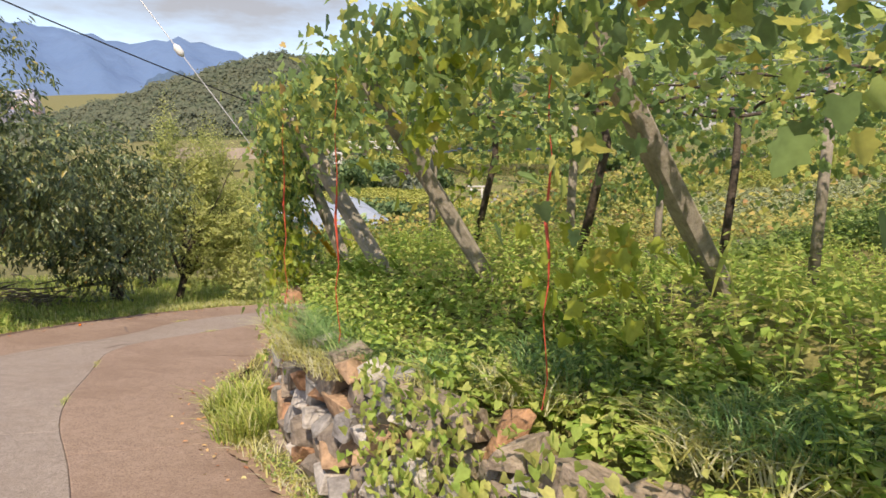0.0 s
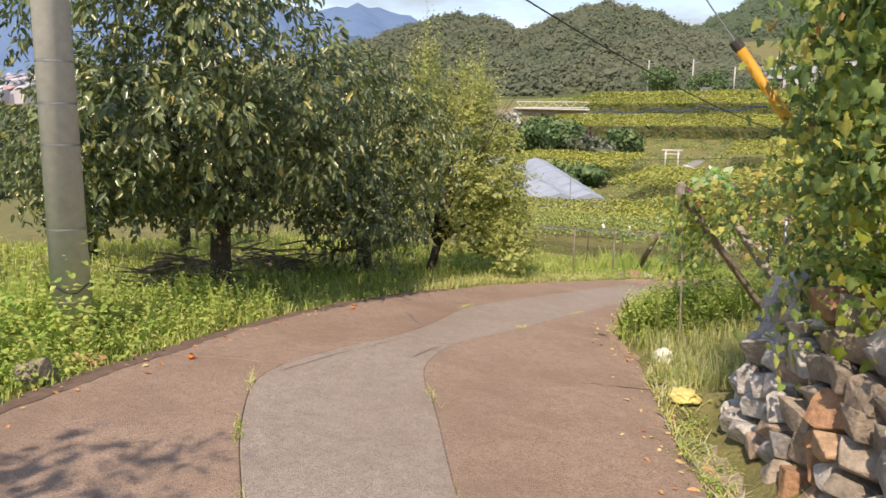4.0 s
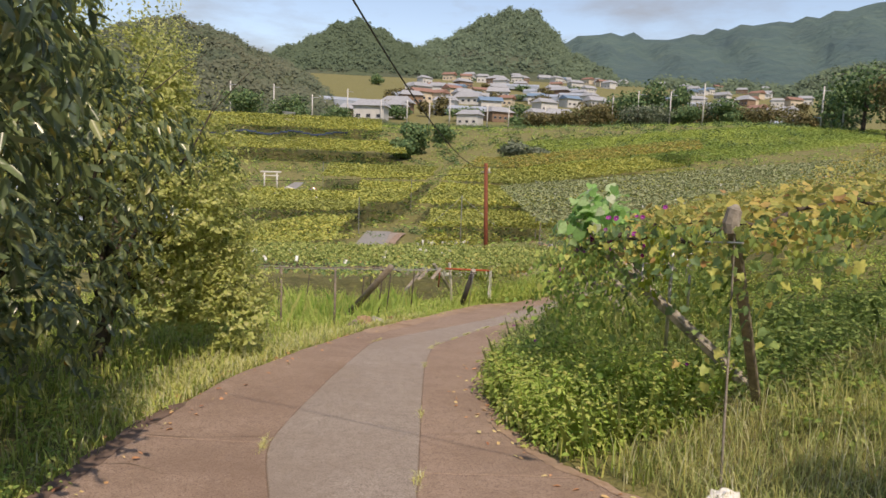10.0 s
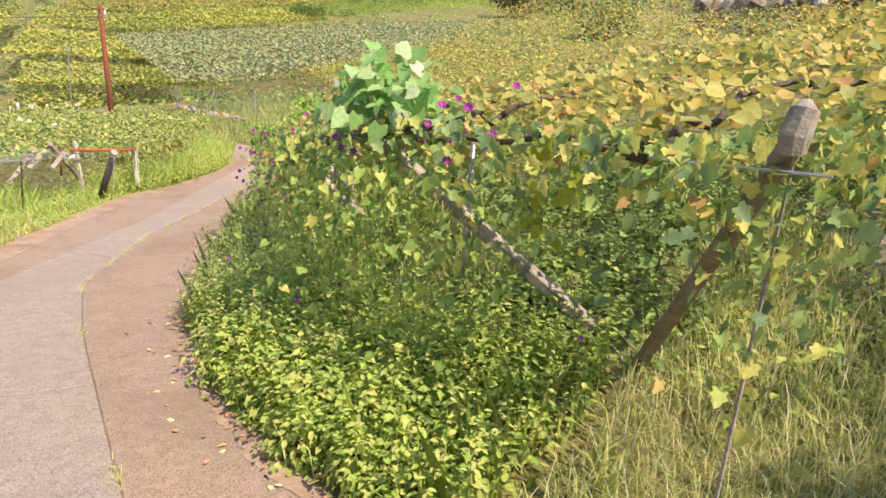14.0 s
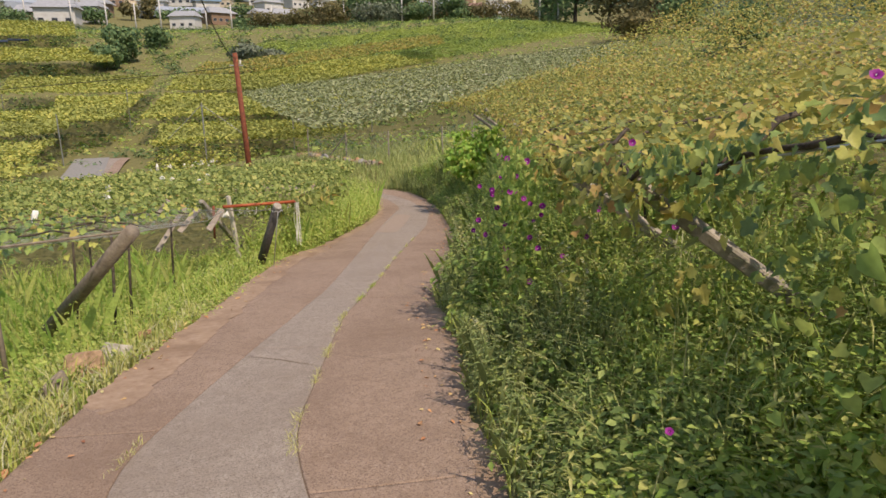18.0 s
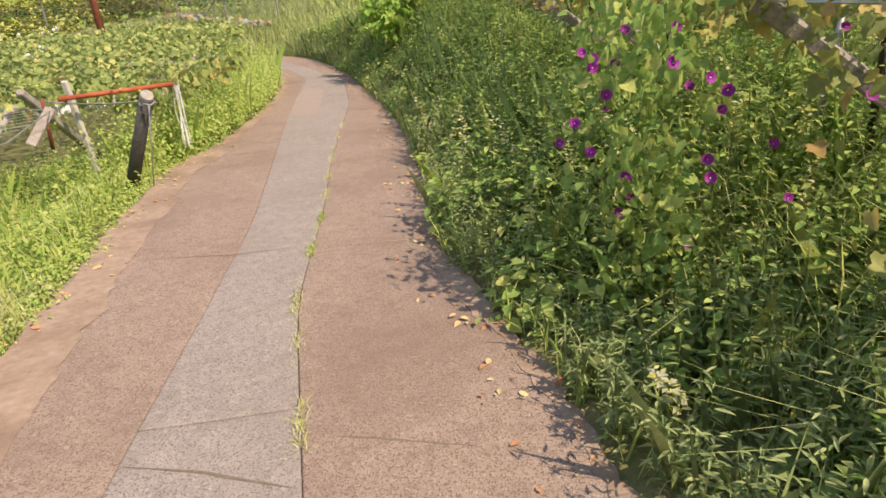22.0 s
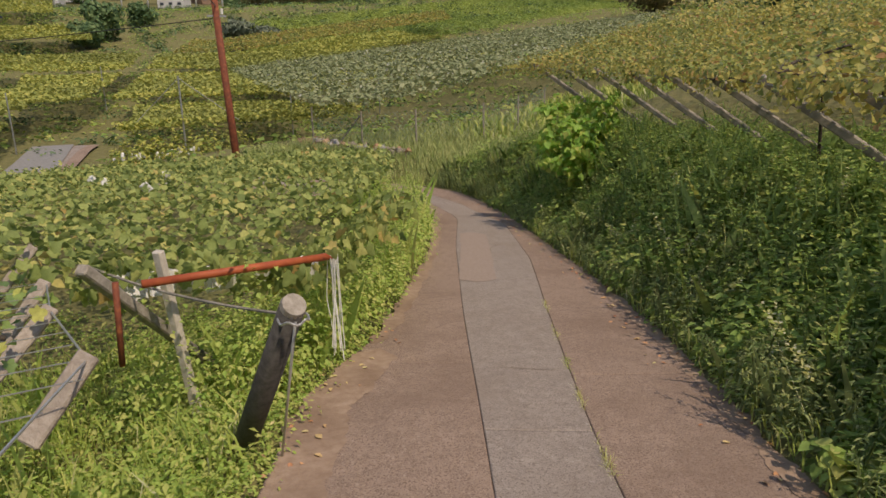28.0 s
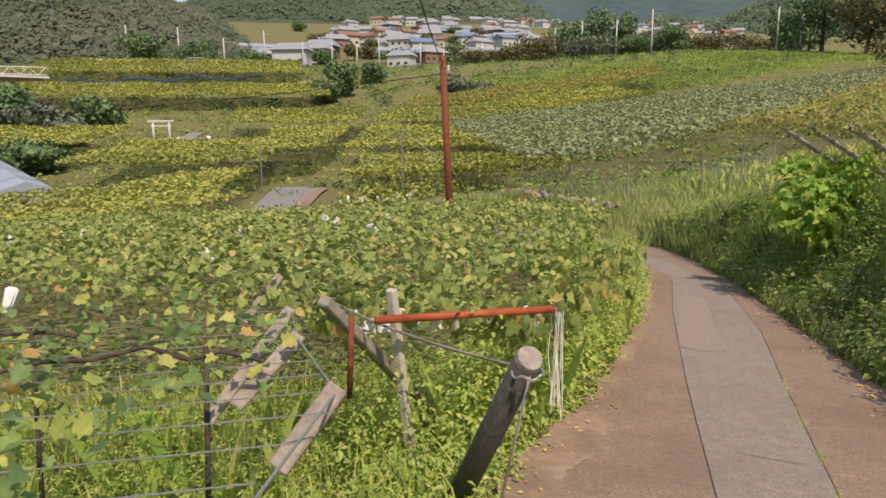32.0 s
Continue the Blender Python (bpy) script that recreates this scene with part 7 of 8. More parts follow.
M_GIRDER = surface("bridge_girder", [(0.3, (0.34, 0.27, 0.22)), (0.7, (0.46, 0.39, 0.33))], scale=0.8, rough=0.7, bump=0.1)
M_CWALL = surface("pale_concrete", [(0.3, (0.56, 0.55, 0.53)), (0.7, (0.72, 0.71, 0.69))], scale=2, rough=0.85, bump=0.1)
# dark blue-grey of a terrace wall line, its shadow put into the colour
M_TERRACE_DARK = surface("terrace_edge_dark", [(0.3, (0.03, 0.05, 0.09)), (0.7, (0.06, 0.09, 0.15))], scale=2, rough=0.5, bump=0.2)
M_ORANGE = surface("orange_paint", [(0.3, (0.6, 0.15, 0.04)), (0.7, (0.72, 0.22, 0.06))], scale=5, rough=0.5, bump=0)
M_MIRROR = nodes_of("mirror_glass")[0]
M_MIRROR.node_tree.nodes["Principled BSDF"].inputs["Metallic"].default_value = 1.0
M_MIRROR.node_tree.nodes["Principled BSDF"].inputs["Roughness"].default_value = 0.145
M_MIRROR.node_tree.nodes["Principled BSDF"].inputs["Base Color"].default_value = (0.8, 0.82, 0.84, 1)

# vineyards of the valley floor
def z_far(x, y):
    return ground_z(x, y) + 1.75 + 0.12 * fbm(x, y, 0.4)


def field(x0, x1, y0, y1, n, size, mat, label, skew=0.0, zf=z_far, keep=None, lift=0.0):
    x, y = rng.uniform(x0, x1, n), rng.uniform(y0, y1, n)
    x = x + skew * (y - y0)
    ok = near_line(LEFT, x, y)[0] * near_line(RIGHT, x, y)[0] > -2.2
    ok &= (np.abs(near_line(CENTRE, x, y)[0]) > 1.9) & (np.abs(near_line(FAR_LANE, x, y)[0]) > 1.7)
    if keep is not None:
        ok &= keep(x, y)
    x, y = x[ok], y[ok]
    z = zf(x, y) + lift + rng.normal(0, 0.07, len(x))
    tagged(tufts("vine_canopy", np.stack([x, y, z], -1), rand_dirs(len(x)) * 0.7 + np.array([0, 0, 1.0]), size * rng.uniform(0.6, 1.3, len(x)), mat), label, "grapevine", kind="stuff")


FV = "far roof of yellow-green grape leaves in the valley"
field(-44, -8, 46, 62, 23400, 0.22, M_FAR_VINE, FV, zf=lambda a, b: z_far(a, b) - 0.9 * step(-12, -18, a), keep=lambda a, b: b > 46.5 + 0.1 * fbm(a, b, 1))
field(-4.4, 8, 49, 70, 14300, 0.22, M_FAR_VINE, FV, keep=lambda a, b: (b > 50 + 0.3 * (a + 4)) & (a > -4.2 + 0.12 * (b - 50)))
field(-60, -36, 60, 95, 11700, 0.31, M_FAR_VINE, FV)
field(-20, -8, 62.2, 80, 10500, 0.26, M_FAR_VINE, FV, lift=0.5)
field(-9, 14, 70.3, 92, 18500, 0.28, M_FAR_VINE, FV, lift=0.6)
field(-40, -23, 78, 96, 9100, 0.31, M_FAR_VINE, FV, lift=0.5)
field(-14, 34, 92.5, 108, 22000, 0.31, M_FAR_VINE, FV, lift=1.0)
field(6, 44, 108, 118, 10400, 0.34, M_VINE_GOLD, "far terrace of brownish grape leaves", skew=0.4, lift=1.3)
field(-50, -2, 122, 134, 15000, 0.37, M_FAR_VINE, FV, lift=0.8)
field(-52, -6, 146, 164, 15000, 0.40, M_FAR_VINE, FV, lift=0.8)
field(10, 34, 74, 92, 10500, 0.28, M_FAR_VINE, FV, lift=0.6)
z_grey = lambda a, b: -1.75 + 0.11 * np.clip(a - 3.5, 0, 80) + 0.03 * (b - 42) + 0.1 * fbm(a, b, 0.6)
M_VINE_GREY = leafy("vine_leaf_greyish", [(0.0, (0.09, 0.12, 0.05)), (0.6, (0.15, 0.18, 0.08)), (0.97, (0.2, 0.22, 0.11)), (1.0, (0.6, 0.6, 0.56))], through_light=0.25, rough=0.7, gain=2.25)
field(1.8, 50, 42, 76, 49400, 0.19, M_VINE_GREY, "hillside vineyard of dull grey-green grape leaves", zf=z_grey, keep=lambda a, b: (a > 1.8 + 0.12 * (b - 42)) & (b > 42 + 0.45 * (a - 5)) & (a < 8 + 1.3 * (b - 40)))
x, y = scatter(30000, 18, 110, 104, 152, lambda a, b: (b > 108 + 0.1 * a) & (b < 150 + 0.1 * (a - 60)))
M_MEADOW = leafy("meadow_leaf", [(0.0, (0.16, 0.22, 0.04)), (1.0, (0.25, 0.31, 0.06))], through_light=0.4, gain=2.2, patch=0.8, patch_stops=[(0.0, (0.1, 0.16, 0.03)), (1.0, (0.15, 0.22, 0.045))], patch_scale=0.06)
weed_bed("bright_meadow", "bright green overgrown slope", x[:4200], y[:4200], 0.6, 1.5, 24, 0.4, "small", M_MEADOW)
x, y = scatter(30000, 8, 60, 34, 60, lambda a, b: (b > 36 + 0.42 * (a - 4.6)) & (b < 42.5 + 0.45 * (a - 5)))
tagged(blades("rough_grass", np.stack([x, y, ground_z(x, y)], -1)[:7000], rng.uniform(0.3, 0.8, min(7000, len(x))), M_GRASS, 0.05, 0.5), "rough grassy strip between the vineyards", "grass", kind="stuff")
x, y = scatter(36000, 0, 14, 34.0, 46, lambda a, b: (off_right(a, b) > 0.1) & (b > 35.0 + 0.42 * (a - 4.6)))
tagged(blades("rough_grass", np.stack([x, y, ground_z(x, y)], -1), rng.uniform(0.15, 0.5, len(x)), M_GRASS_PALE, 0.012, 0.6), "sunlit pale grass bank above the bend of the lane", "grass", kind="stuff")
x, y = scatter(9000, -60, 60, 60, 125, lambda a, b: a < 1e9)
weed_bed("valley_scrub", "scrubby green strips between the vineyards", x[:900], y[:900], 0.7, 0.9, 24, 0.28, "small", M_FAR_TREE)
x, y = scatter(5500, -70, 90, 46, 215, lambda a, b: (np.abs(near_line(CENTRE, a, b)[0]) > 2.5) & (np.abs(near_line(FAR_LANE, a, b)[0]) > 3.0))
weed_bed("valley_grass", "rough pale green grass and herbs of the valley floor", x, y, 0.45, 1.5, 13, 0.45, "small", M_WEED)
x, y = scatter(1000, -60, 100, 120, 230, lambda a, b: a < 1e9)
weed_bed("valley_scrub", "low bushes along the terraces below the village", x, y, 1.1, 1.4, 30, 0.5, "small", M_FAR_TREE)

# stone terrace high on the hillside with leaning posts
terrace = thing("terrace_wall", "low dry-stone terrace wall above the hillside vineyard", "wall", kind="structure")
rt = random.Random(44)
tl = resample([(p[0] + 15.2, p[1] - 8.6) for p in EDGE_R[5:]], 0.75)
for n, (x, y) in enumerate(tl):
    zc = float(z_r(np.array(x), np.array(y)))
    for row_k in range(3):
        ob = new("stone", STONES[rt.randrange(12)])
        ob.parent = terrace
        ob.matrix_local = Matrix.LocRotScale(Vector((x + rt.uniform(-0.2, 0.2), y, zc + 0.15 - 0.5 * row_k)), Euler((rt.uniform(-0.3, 0.3), rt.uniform(-0.3, 0.3), rt.random() * 6)), (rt.uniform(0.6, 1.0), rt.uniform(0.6, 0.9), rt.uniform(0.5, 0.75)))
upper = thing("grape_trellis", "row of leaning posts along the upper terrace", "trellis")
for x, y in tl[::2]:
    zc = float(z_r(np.array(x), np.array(y)))
    bar("post", (x - 0.6, y + 0.35, zc + 0.85), (x + 0.4, y - 0.2, zc - 0.4), 0.1, M_POST, upper)

# net fence, low stone row and dirt track at the bend
fence = thing("net_fence", "sagging wire net fence on thin pale posts", "fence")
FP = [(2.9, 46.3), (3.97, 43.65), (5.7, 42.5), (8.3, 41.9), (10.6, 42.9), (12.9, 44.2)]
for x, y in FP:
    rod("fence_post", (x, y, gz(x, y) - 0.2), (x, y, gz(x, y) + 1.45), 0.035, M_POST, fence, sides=6)
rod("brace", (3.95, 43.7, gz(3.97, 43.65) + 1.3), (3.2, 44.6, gz(3.2, 44.6)), 0.03, M_POST, fence, sides=6)
M_NET = surface("net_cord", [(0.3, (0.2, 0.3, 0.24)), (0.7, (0.34, 0.42, 0.36))], scale=9, rough=0.8, bump=0)
for (xa, ya), (xb, yb) in zip(FP, FP[1:]):
    za, zb_ = gz(xa, ya), gz(xb, yb)
    bm = bmesh.new()
    for k in range(-6, 16):
        for sgn in (1, -1):
            u0, u1 = (k / 12, k / 12 + 0.5) if sgn > 0 else (k / 12 + 0.5, k / 12)
            q = []
            for u, h in ((u0, 0.05), (u1, 1.4)):
                q.append((u, h))
            (ua, ha), (ub, hb) = q
            lo, hi = max(min(ua, ub), 0), min(max(ua, ub), 1)
            if hi <= lo:
                continue
            f = lambda u: ha + (hb - ha) * (u - ua) / (ub - ua)
            a = Vector((xa + (xb - xa) * lo, ya + (yb - ya) * lo, za + (zb_ - za) * lo + f(lo)))
            b = Vector((xa + (xb - xa) * hi, ya + (yb - ya) * hi, za + (zb_ - za) * hi + f(hi)))
            piece = bm_tube([a, b], 0.0035, 3, caps=False)
            me = bpy.data.meshes.new("cord")
            piece.to_mesh(me)
            piece.free()
            bm.from_mesh(me)
            bpy.data.meshes.remove(me)
    part("net", bm, M_NET, fence, "green-grey net")
row = thing("stone_row", "low row of field stones along the bend of the lane", "wall", kind="structure")
r = random.Random(3)
for k in range(46):
    t = k / 45
    x, y = 2.7 + 1.9 * t + 0.1 * math.sin(k * 2.3), 45.6 - 4.6 * t
    s = r.uniform(0.22, 0.4)
    ob = new("stone", STONES[k % 12])
    ob.parent = row
    ob.matrix_local = Matrix.LocRotScale(Vector((x, y, gz(x, y) + 0.12 * (1 + k % 2))), Euler((r.random(), r.random(), r.random() * 6)), (s, s, s * 0.75))
P = [[(2.2 + 0.5 * t, 43.5 + 5.5 * t), (3.3 + 0.6 * t, 43.5 + 5.5 * t)] for t in np.linspace(0, 1, 8)]
bm = bmesh.new()
rows = [[bm.verts.new((x, y, gz(x, y) + 0.05)) for x, y in q] for q in P]
for a, b in zip(rows, rows[1:]):
    bm.faces.new((a[0], a[1], b[1], b[0]))
tagged(part("dirt_track", bm, M_DIRT), "short brown dirt track into the vineyard", "path", kind="structure")

bm = bmesh.new()
fl = resample(FAR_LANE, 1.0)
ft = unit(np.gradient(fl, axis=0))
rows = [[bm.verts.new((p[0] - q[1] * o, p[1] + q[0] * o, float(far_lane_z(p[1])) + 0.035)) for o in (-1.05, -0.4, 0.4, 1.05)] for p, q in zip(fl, ft)]
for a, b in zip(rows, rows[1:]):
    for k in range(3):
        bm.faces.new((a[k], b[k], b[k + 1], a[k + 1]))
tagged(part("side_road", bm, M_ASPH), "grey asphalt lane climbing on between the vineyards", "road", kind="structure")
x, y = scatter(900, -4.6, 6, 48.6, 51.5, lambda a, b: (np.abs(b - 50.3 - 0.3 * (a + 4)) < 0.5) & (a > -4.3))
weed_bed("vine_edge", "leafy front of the vineyard with white fruit bags", x, y, 1.5, 0.4, 14, 0.2, "small", M_FAR_VINE)
for k in range(34):
    t = r.uniform(0, 1)
    x, y = -4.3 + 3.5 * t + r.uniform(-0.3, 0.3), 50.0 + 0.9 * t
    bm = bm_box(0.13, 0.1, 0.2, pose(x, y, -3.95 + r.uniform(-0.12, 0.12), r.uniform(-15, 15), r.uniform(-15, 15), r.uniform(0, 180)), 0.04)
    tagged(part("fruit_bag", bm, M_CLOTH), "white paper fruit bag under the front of the vines", "paper bag", group="fruit bags")
# thin field poles and stays
for x, y, h, stay in ((-1.38, 51.1, 3.6, True), (-8.5, 62, 3.2, False), (-3.0, 84, 3.6, False), (6.0, 60, 3.0, False), (-14.0, 96, 4.2, False), (16, 70, 3.2, False), (-22, 58, 3.0, False)):
    t = thing("field_pole", "thin grey steel pole standing in the vineyard", "pole")
    z = gz(x, y)
    rod("shaft", (x, y, z - 0.2), (x, y, z + h), 0.045, M_STEEL, t, 0.035, 6)
    if stay:
        rod("stay", (x, y, z + h - 0.1), (x - 2.0, y, z + 1.6), 0.014, M_STEEL, t, sides=5)
        rod("stay", (x, y, z + h - 0.1), (x + 2.4, y, z + 1.6), 0.014, M_STEEL, t, sides=5)

# shrine gate, road mirror, white guard wall, side road
gate = thing("shrine_gate", "small pale stone shrine gate among the fields", "torii gate")
gx0, gy0, gz0 = -21.0, 97.7, gz(-21.0, 97.7)
for s in (-1, 1):
    rod("pillar", (gx0 + s * 0.85, gy0, gz0 - 0.1), (gx0 + s * 0.8, gy0, gz0 + 2.4), 0.12, M_CWALL, gate, 0.1)
part("lintel", bm_box(2.7, 0.22, 0.2, pose(gx0, gy0, gz0 + 2.5), 0.03), M_CWALL, gate)
part("tie_beam", bm_box(2.1, 0.14, 0.14, pose(gx0, gy0, gz0 + 2.0), 0.02), M_CWALL, gate)
mir = thing("road_mirror", "round traffic mirror on an orange post", "traffic mirror")
mx, my, mz = -13.77, 78.97, gz(-13.77, 78.97)
rod("post", (mx, my, mz - 0.1), (mx, my, mz + 2.35), 0.05, M_ORANGE, mir)
part("rim", bm_tube([Vector((mx, my - 0.06, -1.85)), Vector((mx, my - 0.02, -1.85))], [0.42, 0.42], 20), M_ORANGE, mir)
part("mirror", bm_tube([Vector((mx, my - 0.09, -1.85)), Vector((mx, my - 0.07, -1.85))], [0.33, 0.37], 20), M_MIRROR, mir)
gwall = thing("guard_wall", "whitewashed low retaining wall beside the side road", "wall", kind="structure")
bm = bmesh.new()
vs = [bm.verts.new(v) for v in ((-17.4, 85.0, -1.6), (-12.2, 80.5, -3.0), (-12.2, 80.5, -3.6), (-17.4, 85.0, -3.0))]
f = bm.faces.new(vs)
e = bmesh.ops.extrude_face_region(bm, geom=[f])
bmesh.ops.translate(bm, verts=[v for v in e["geom"] if isinstance(v, bmesh.types.BMVert)], vec=(0.3, 0.4, 0))
part("panel", bm, M_CWALL, gwall)
side = [((-20.6, 82.0), (-18.6, 81.4)), ((-19.4, 86.0), (-17.6, 85.6)), ((-17.9, 90.5), (-16.4, 90.2)), ((-17.6, 95), (-16.4, 95))]
bm = bmesh.new()
rows = [[bm.verts.new((x, y, z)) for x, y in q] for q, z in zip(side, (-3.1, -2.5, -1.7, -1.3))]
for a, b in zip(rows, rows[1:]):
    bm.faces.new((a[0], a[1], b[1], b[0]))
tagged(part("side_road", bm, M_ASPH), "grey side road climbing past the shrine gate", "road", kind="structure")

# film greenhouses in the valley
def greenhouse(x, y, rz, bays, width, length, eave, ridge_h, label):
    t = thing("greenhouse", label, "greenhouse")
    z0 = gz(x, y)
    m = pose(x, y, z0, 0, 0, rz)
    for k in range(bays):
        bm = bmesh.new()
        o = (k - bays / 2) * width
        pr = [(o, eave), (o + width / 2, ridge_h), (o + width, eave)]
        a = [bm.verts.new(m @ Vector((px, -length / 2, pz))) for px, pz in pr]
        b = [bm.verts.new(m @ Vector((px, length / 2, pz))) for px, pz in pr]
        a2 = [bm.verts.new(m @ Vector((px, -length / 2, pz - 0.08))) for px, pz in pr]
        b2 = [bm.verts.new(m @ Vector((px, length / 2, pz - 0.08))) for px, pz in pr]
        for q in range(2):
            bm.faces.new((a[q], a[q + 1], b[q + 1], b[q]))
            bm.faces.new((a2[q], b2[q], b2[q + 1], a2[q + 1]))
            bm.faces.new((a[q], a2[q], a2[q + 1], a[q + 1]))
            bm.faces.new((b[q], b[q + 1], b2[q + 1], b2[q]))
        part("roof", bm, M_FILM, t)
        for yy in (-length / 2, length / 2):
            for px in (o, o + width):
                p = m @ Vector((px, yy, 0))
                part("post", bm_tube([p - Vector((0, 0, 0.3)), p + Vector((0, 0, eave))], 0.05, 5), M_STEEL, t)
    part("side_film", bm_box(bays * width - 0.1, length - 0.1, eave - 0.1, m @ Matrix.Translation((0, 0, (eave - 0.1) / 2))), M_FILM, t)
    return t


GH = (((-39.84, 71.82, -1.0), (-27.28, 57.94, -3.65)), ((-36.17, 73.67, -0.79), (-23.35, 59.53, -3.59)), ((-31.95, 75.51, -1.03), (-20.88, 60.37, -3.55)))
# three film tunnels running down the slope
for far, near in GH:
    t = thing("greenhouse", "film-covered greenhouse tunnel with a pale blue roof", "greenhouse", group="slope greenhouses")
    far, near = Vector(far), Vector(near)
    side_v = Vector((far - near).cross(Vector((0, 0, 1)))).normalized()
    bm = bmesh.new()
    prof = [(-2.3, -2.6), (-2.2, -1.25), (-1.2, -0.35), (0, 0), (1.2, -0.35), (2.2, -1.25), (2.3, -2.6)]
    a = [bm.verts.new(far + side_v * o + Vector((0, 0, h))) for o, h in prof]
    b = [bm.verts.new(near + side_v * o + Vector((0, 0, h))) for o, h in prof]
    for k in range(6):
        bm.faces.new((a[k], a[k + 1], b[k + 1], b[k]))
    bm.faces.new(a[::-1])
    bm.faces.new(b)
    part("film", bm, M_FILM, t, smooth=False)
    for k in range(6):
        c = far.lerp(near, (k + 0.5) / 6)
        part("hoop", bm_tube([c + side_v * o * 1.01 + Vector((0, 0, h + 0.03)) for o, h in prof], 0.014, 5), M_STEEL, t)


# houses
def house(label, w, d, h, wall_m, roof_m, hip=0.0, storey=True):
    t = thing("house", label, "house", group="village houses")
    part("wall", bm_box(w, d, h, Matrix.Translation((0, 0, h / 2 - 0.6))), wall_m, t)
    top, rise, ov = h - 0.6, w * 0.24, 0.8
    bm = bmesh.new()
    base = [bm.verts.new((sx * (w / 2 + ov), sy * (d / 2 + ov), top)) for sx, sy in ((-1, -1), (1, -1), (1, 1), (-1, 1))]
    ra, rb = bm.verts.new((-(w / 2 + ov) * (1 - hip), 0, top + rise)), bm.verts.new(((w / 2 + ov) * (1 - hip), 0, top + rise))
    for f in ((base[0], base[1], rb, ra), (base[2], base[3], ra, rb), (base[1], base[2], rb), (base[3], base[0], ra), tuple(base[::-1])):
        bm.faces.new(f)
    part("roof", bm, roof_m, t)
    n = max(2, int(w / 2.6))
    for lv in ((1.2, 3.9) if storey else (1.2,)):
        if lv + 1.2 > h - 0.6:
            continue
        for k in range(n):
            x = -w / 2 + w * (k + 0.5) / n
            win = part("window", bm_box(1.5, 0.08, 1.15, pose(x, -d / 2 - 0.02, lv + 0.2), 0.02), M_STEEL, t)
            part("pane", bm_box(1.32, 0.04, 0.98, pose(x, -d / 2 - 0.065, lv + 0.2)), M_PANE, win)
    return t


protos = [house("white two-storey house with a grey tiled roof", 10, 8, 5.2, M_HWHITE, M_TILE_G, 0.3), house("cream house with a red roof", 9, 7, 4.9, M_HCREAM, M_TILE_R, 0.0), house("brown timber house with a grey roof", 11, 8, 4.6, M_HBROWN, M_TILE_G, 0.35), house("pale house with a blue metal roof", 9, 8, 4.9, M_HWHITE, M_TILE_B, 0.0), house("low white house with a dark roof", 12, 7, 3.6, M_HWHITE, M_TILE_G, 0.2, False)]


def at_az(az, dist):
    return -6.5 + dist * math.sin(radians(az)), 8 + dist * math.cos(radians(az))


r = random.Random(8)
first = {0: (-0.6, 224), 1: (3.6, 330), 2: (1.6, 262), 3: (9.4, 300), 4: (7.6, 330)}
made = 0
for k, (az, dist) in first.items():
    x, y = at_az(az, dist)
    protos[k].matrix_basis = pose(x, y, gz(x, y), 0, 0, -az + r.uniform(-25, 25))
spots = [(1.2, 231, 0), (-1.8, 228, 2), (6.4, 228, 0), (8.7, 236, 2), (11.5, 240, 0), (12.8, 246, 4), (2.2, 262, 2), (4.2, 270, 1), (6.8, 275, 3), (9.0, 268, 1), (11, 285, 0), (13.5, 275, 3), (14.2, 300, 0), (5.4, 300, 4), (8.1, 310, 0), (10.2, 325, 2), (12.4, 330, 1), (15.0, 330, 4), (16.0, 360, 0), (13.0, 380, 3), (10.8, 400, 0), (8.6, 395, 4), (15.5, 420, 2), (17.0, 395, 0), (28.2, 300, 0), (29.5, 320, 2), (30.5, 290, 1), (31.5, 330, 0), (27.5, 345, 4), (26.3, 360, 3), (25.0, 385, 0), (29.0, 390, 2), (32.5, 300, 0), (34.0, 245, 1), (23.5, 400, 0), (24.6, 420, 4), (30.8, 420, 0), (33.4, 350, 0), (27.2, 410, 1), (3.4, 320, 0), (6.0, 345, 1), (4.6, 250, 0), (12.0, 262, 0)]
for az, dist, k in spots:
    az, dist = (az * 1.18 if az < 20 else az) + r.uniform(-0.3, 0.3), 230 + max(0, dist - 228) * 2.5 + r.uniform(-6, 6)
    x, y = at_az(az, dist)
    copy_thing(protos[k], pose(x, y, gz(x, y), 0, 0, -az + r.uniform(-40, 40)) @ Matrix.Scale(r.uniform(0.72, 0.95), 4))
for k in range(64):
    az = r.uniform(1.5, 19.5) if k < 46 else r.uniform(23, 34)
    dist = r.uniform(330, 720) if k < 46 else r.uniform(280, 600)
    x, y = at_az(az, dist)
    copy_thing(protos[r.choice((0, 0, 0, 3, 4, 4, 2, 1))], pose(x, y, gz(x, y), 0, 0, -az + r.uniform(-50, 50)) @ Matrix.Scale(r.uniform(0.75, 1.0), 4))
for az, dist, L in ((3.5, 290, 30), (7.0, 252, 22), (9.8, 252, 18), (-3.5, 262, 26), (13.2, 310, 26), (14.5, 345, 34), (16.5, 330, 20), (29.8, 270, 36), (31.2, 262, 20), (11.5, 360, 30), (26.0, 330, 24)):
    x, y = at_az(az, 226 + (dist - 226) * 1.7)
    greenhouse(x, y, -az + 90 + r.uniform(-15, 15), 2, 5.5, L, 2.2, 3.6, "long film-covered greenhouse in the village")
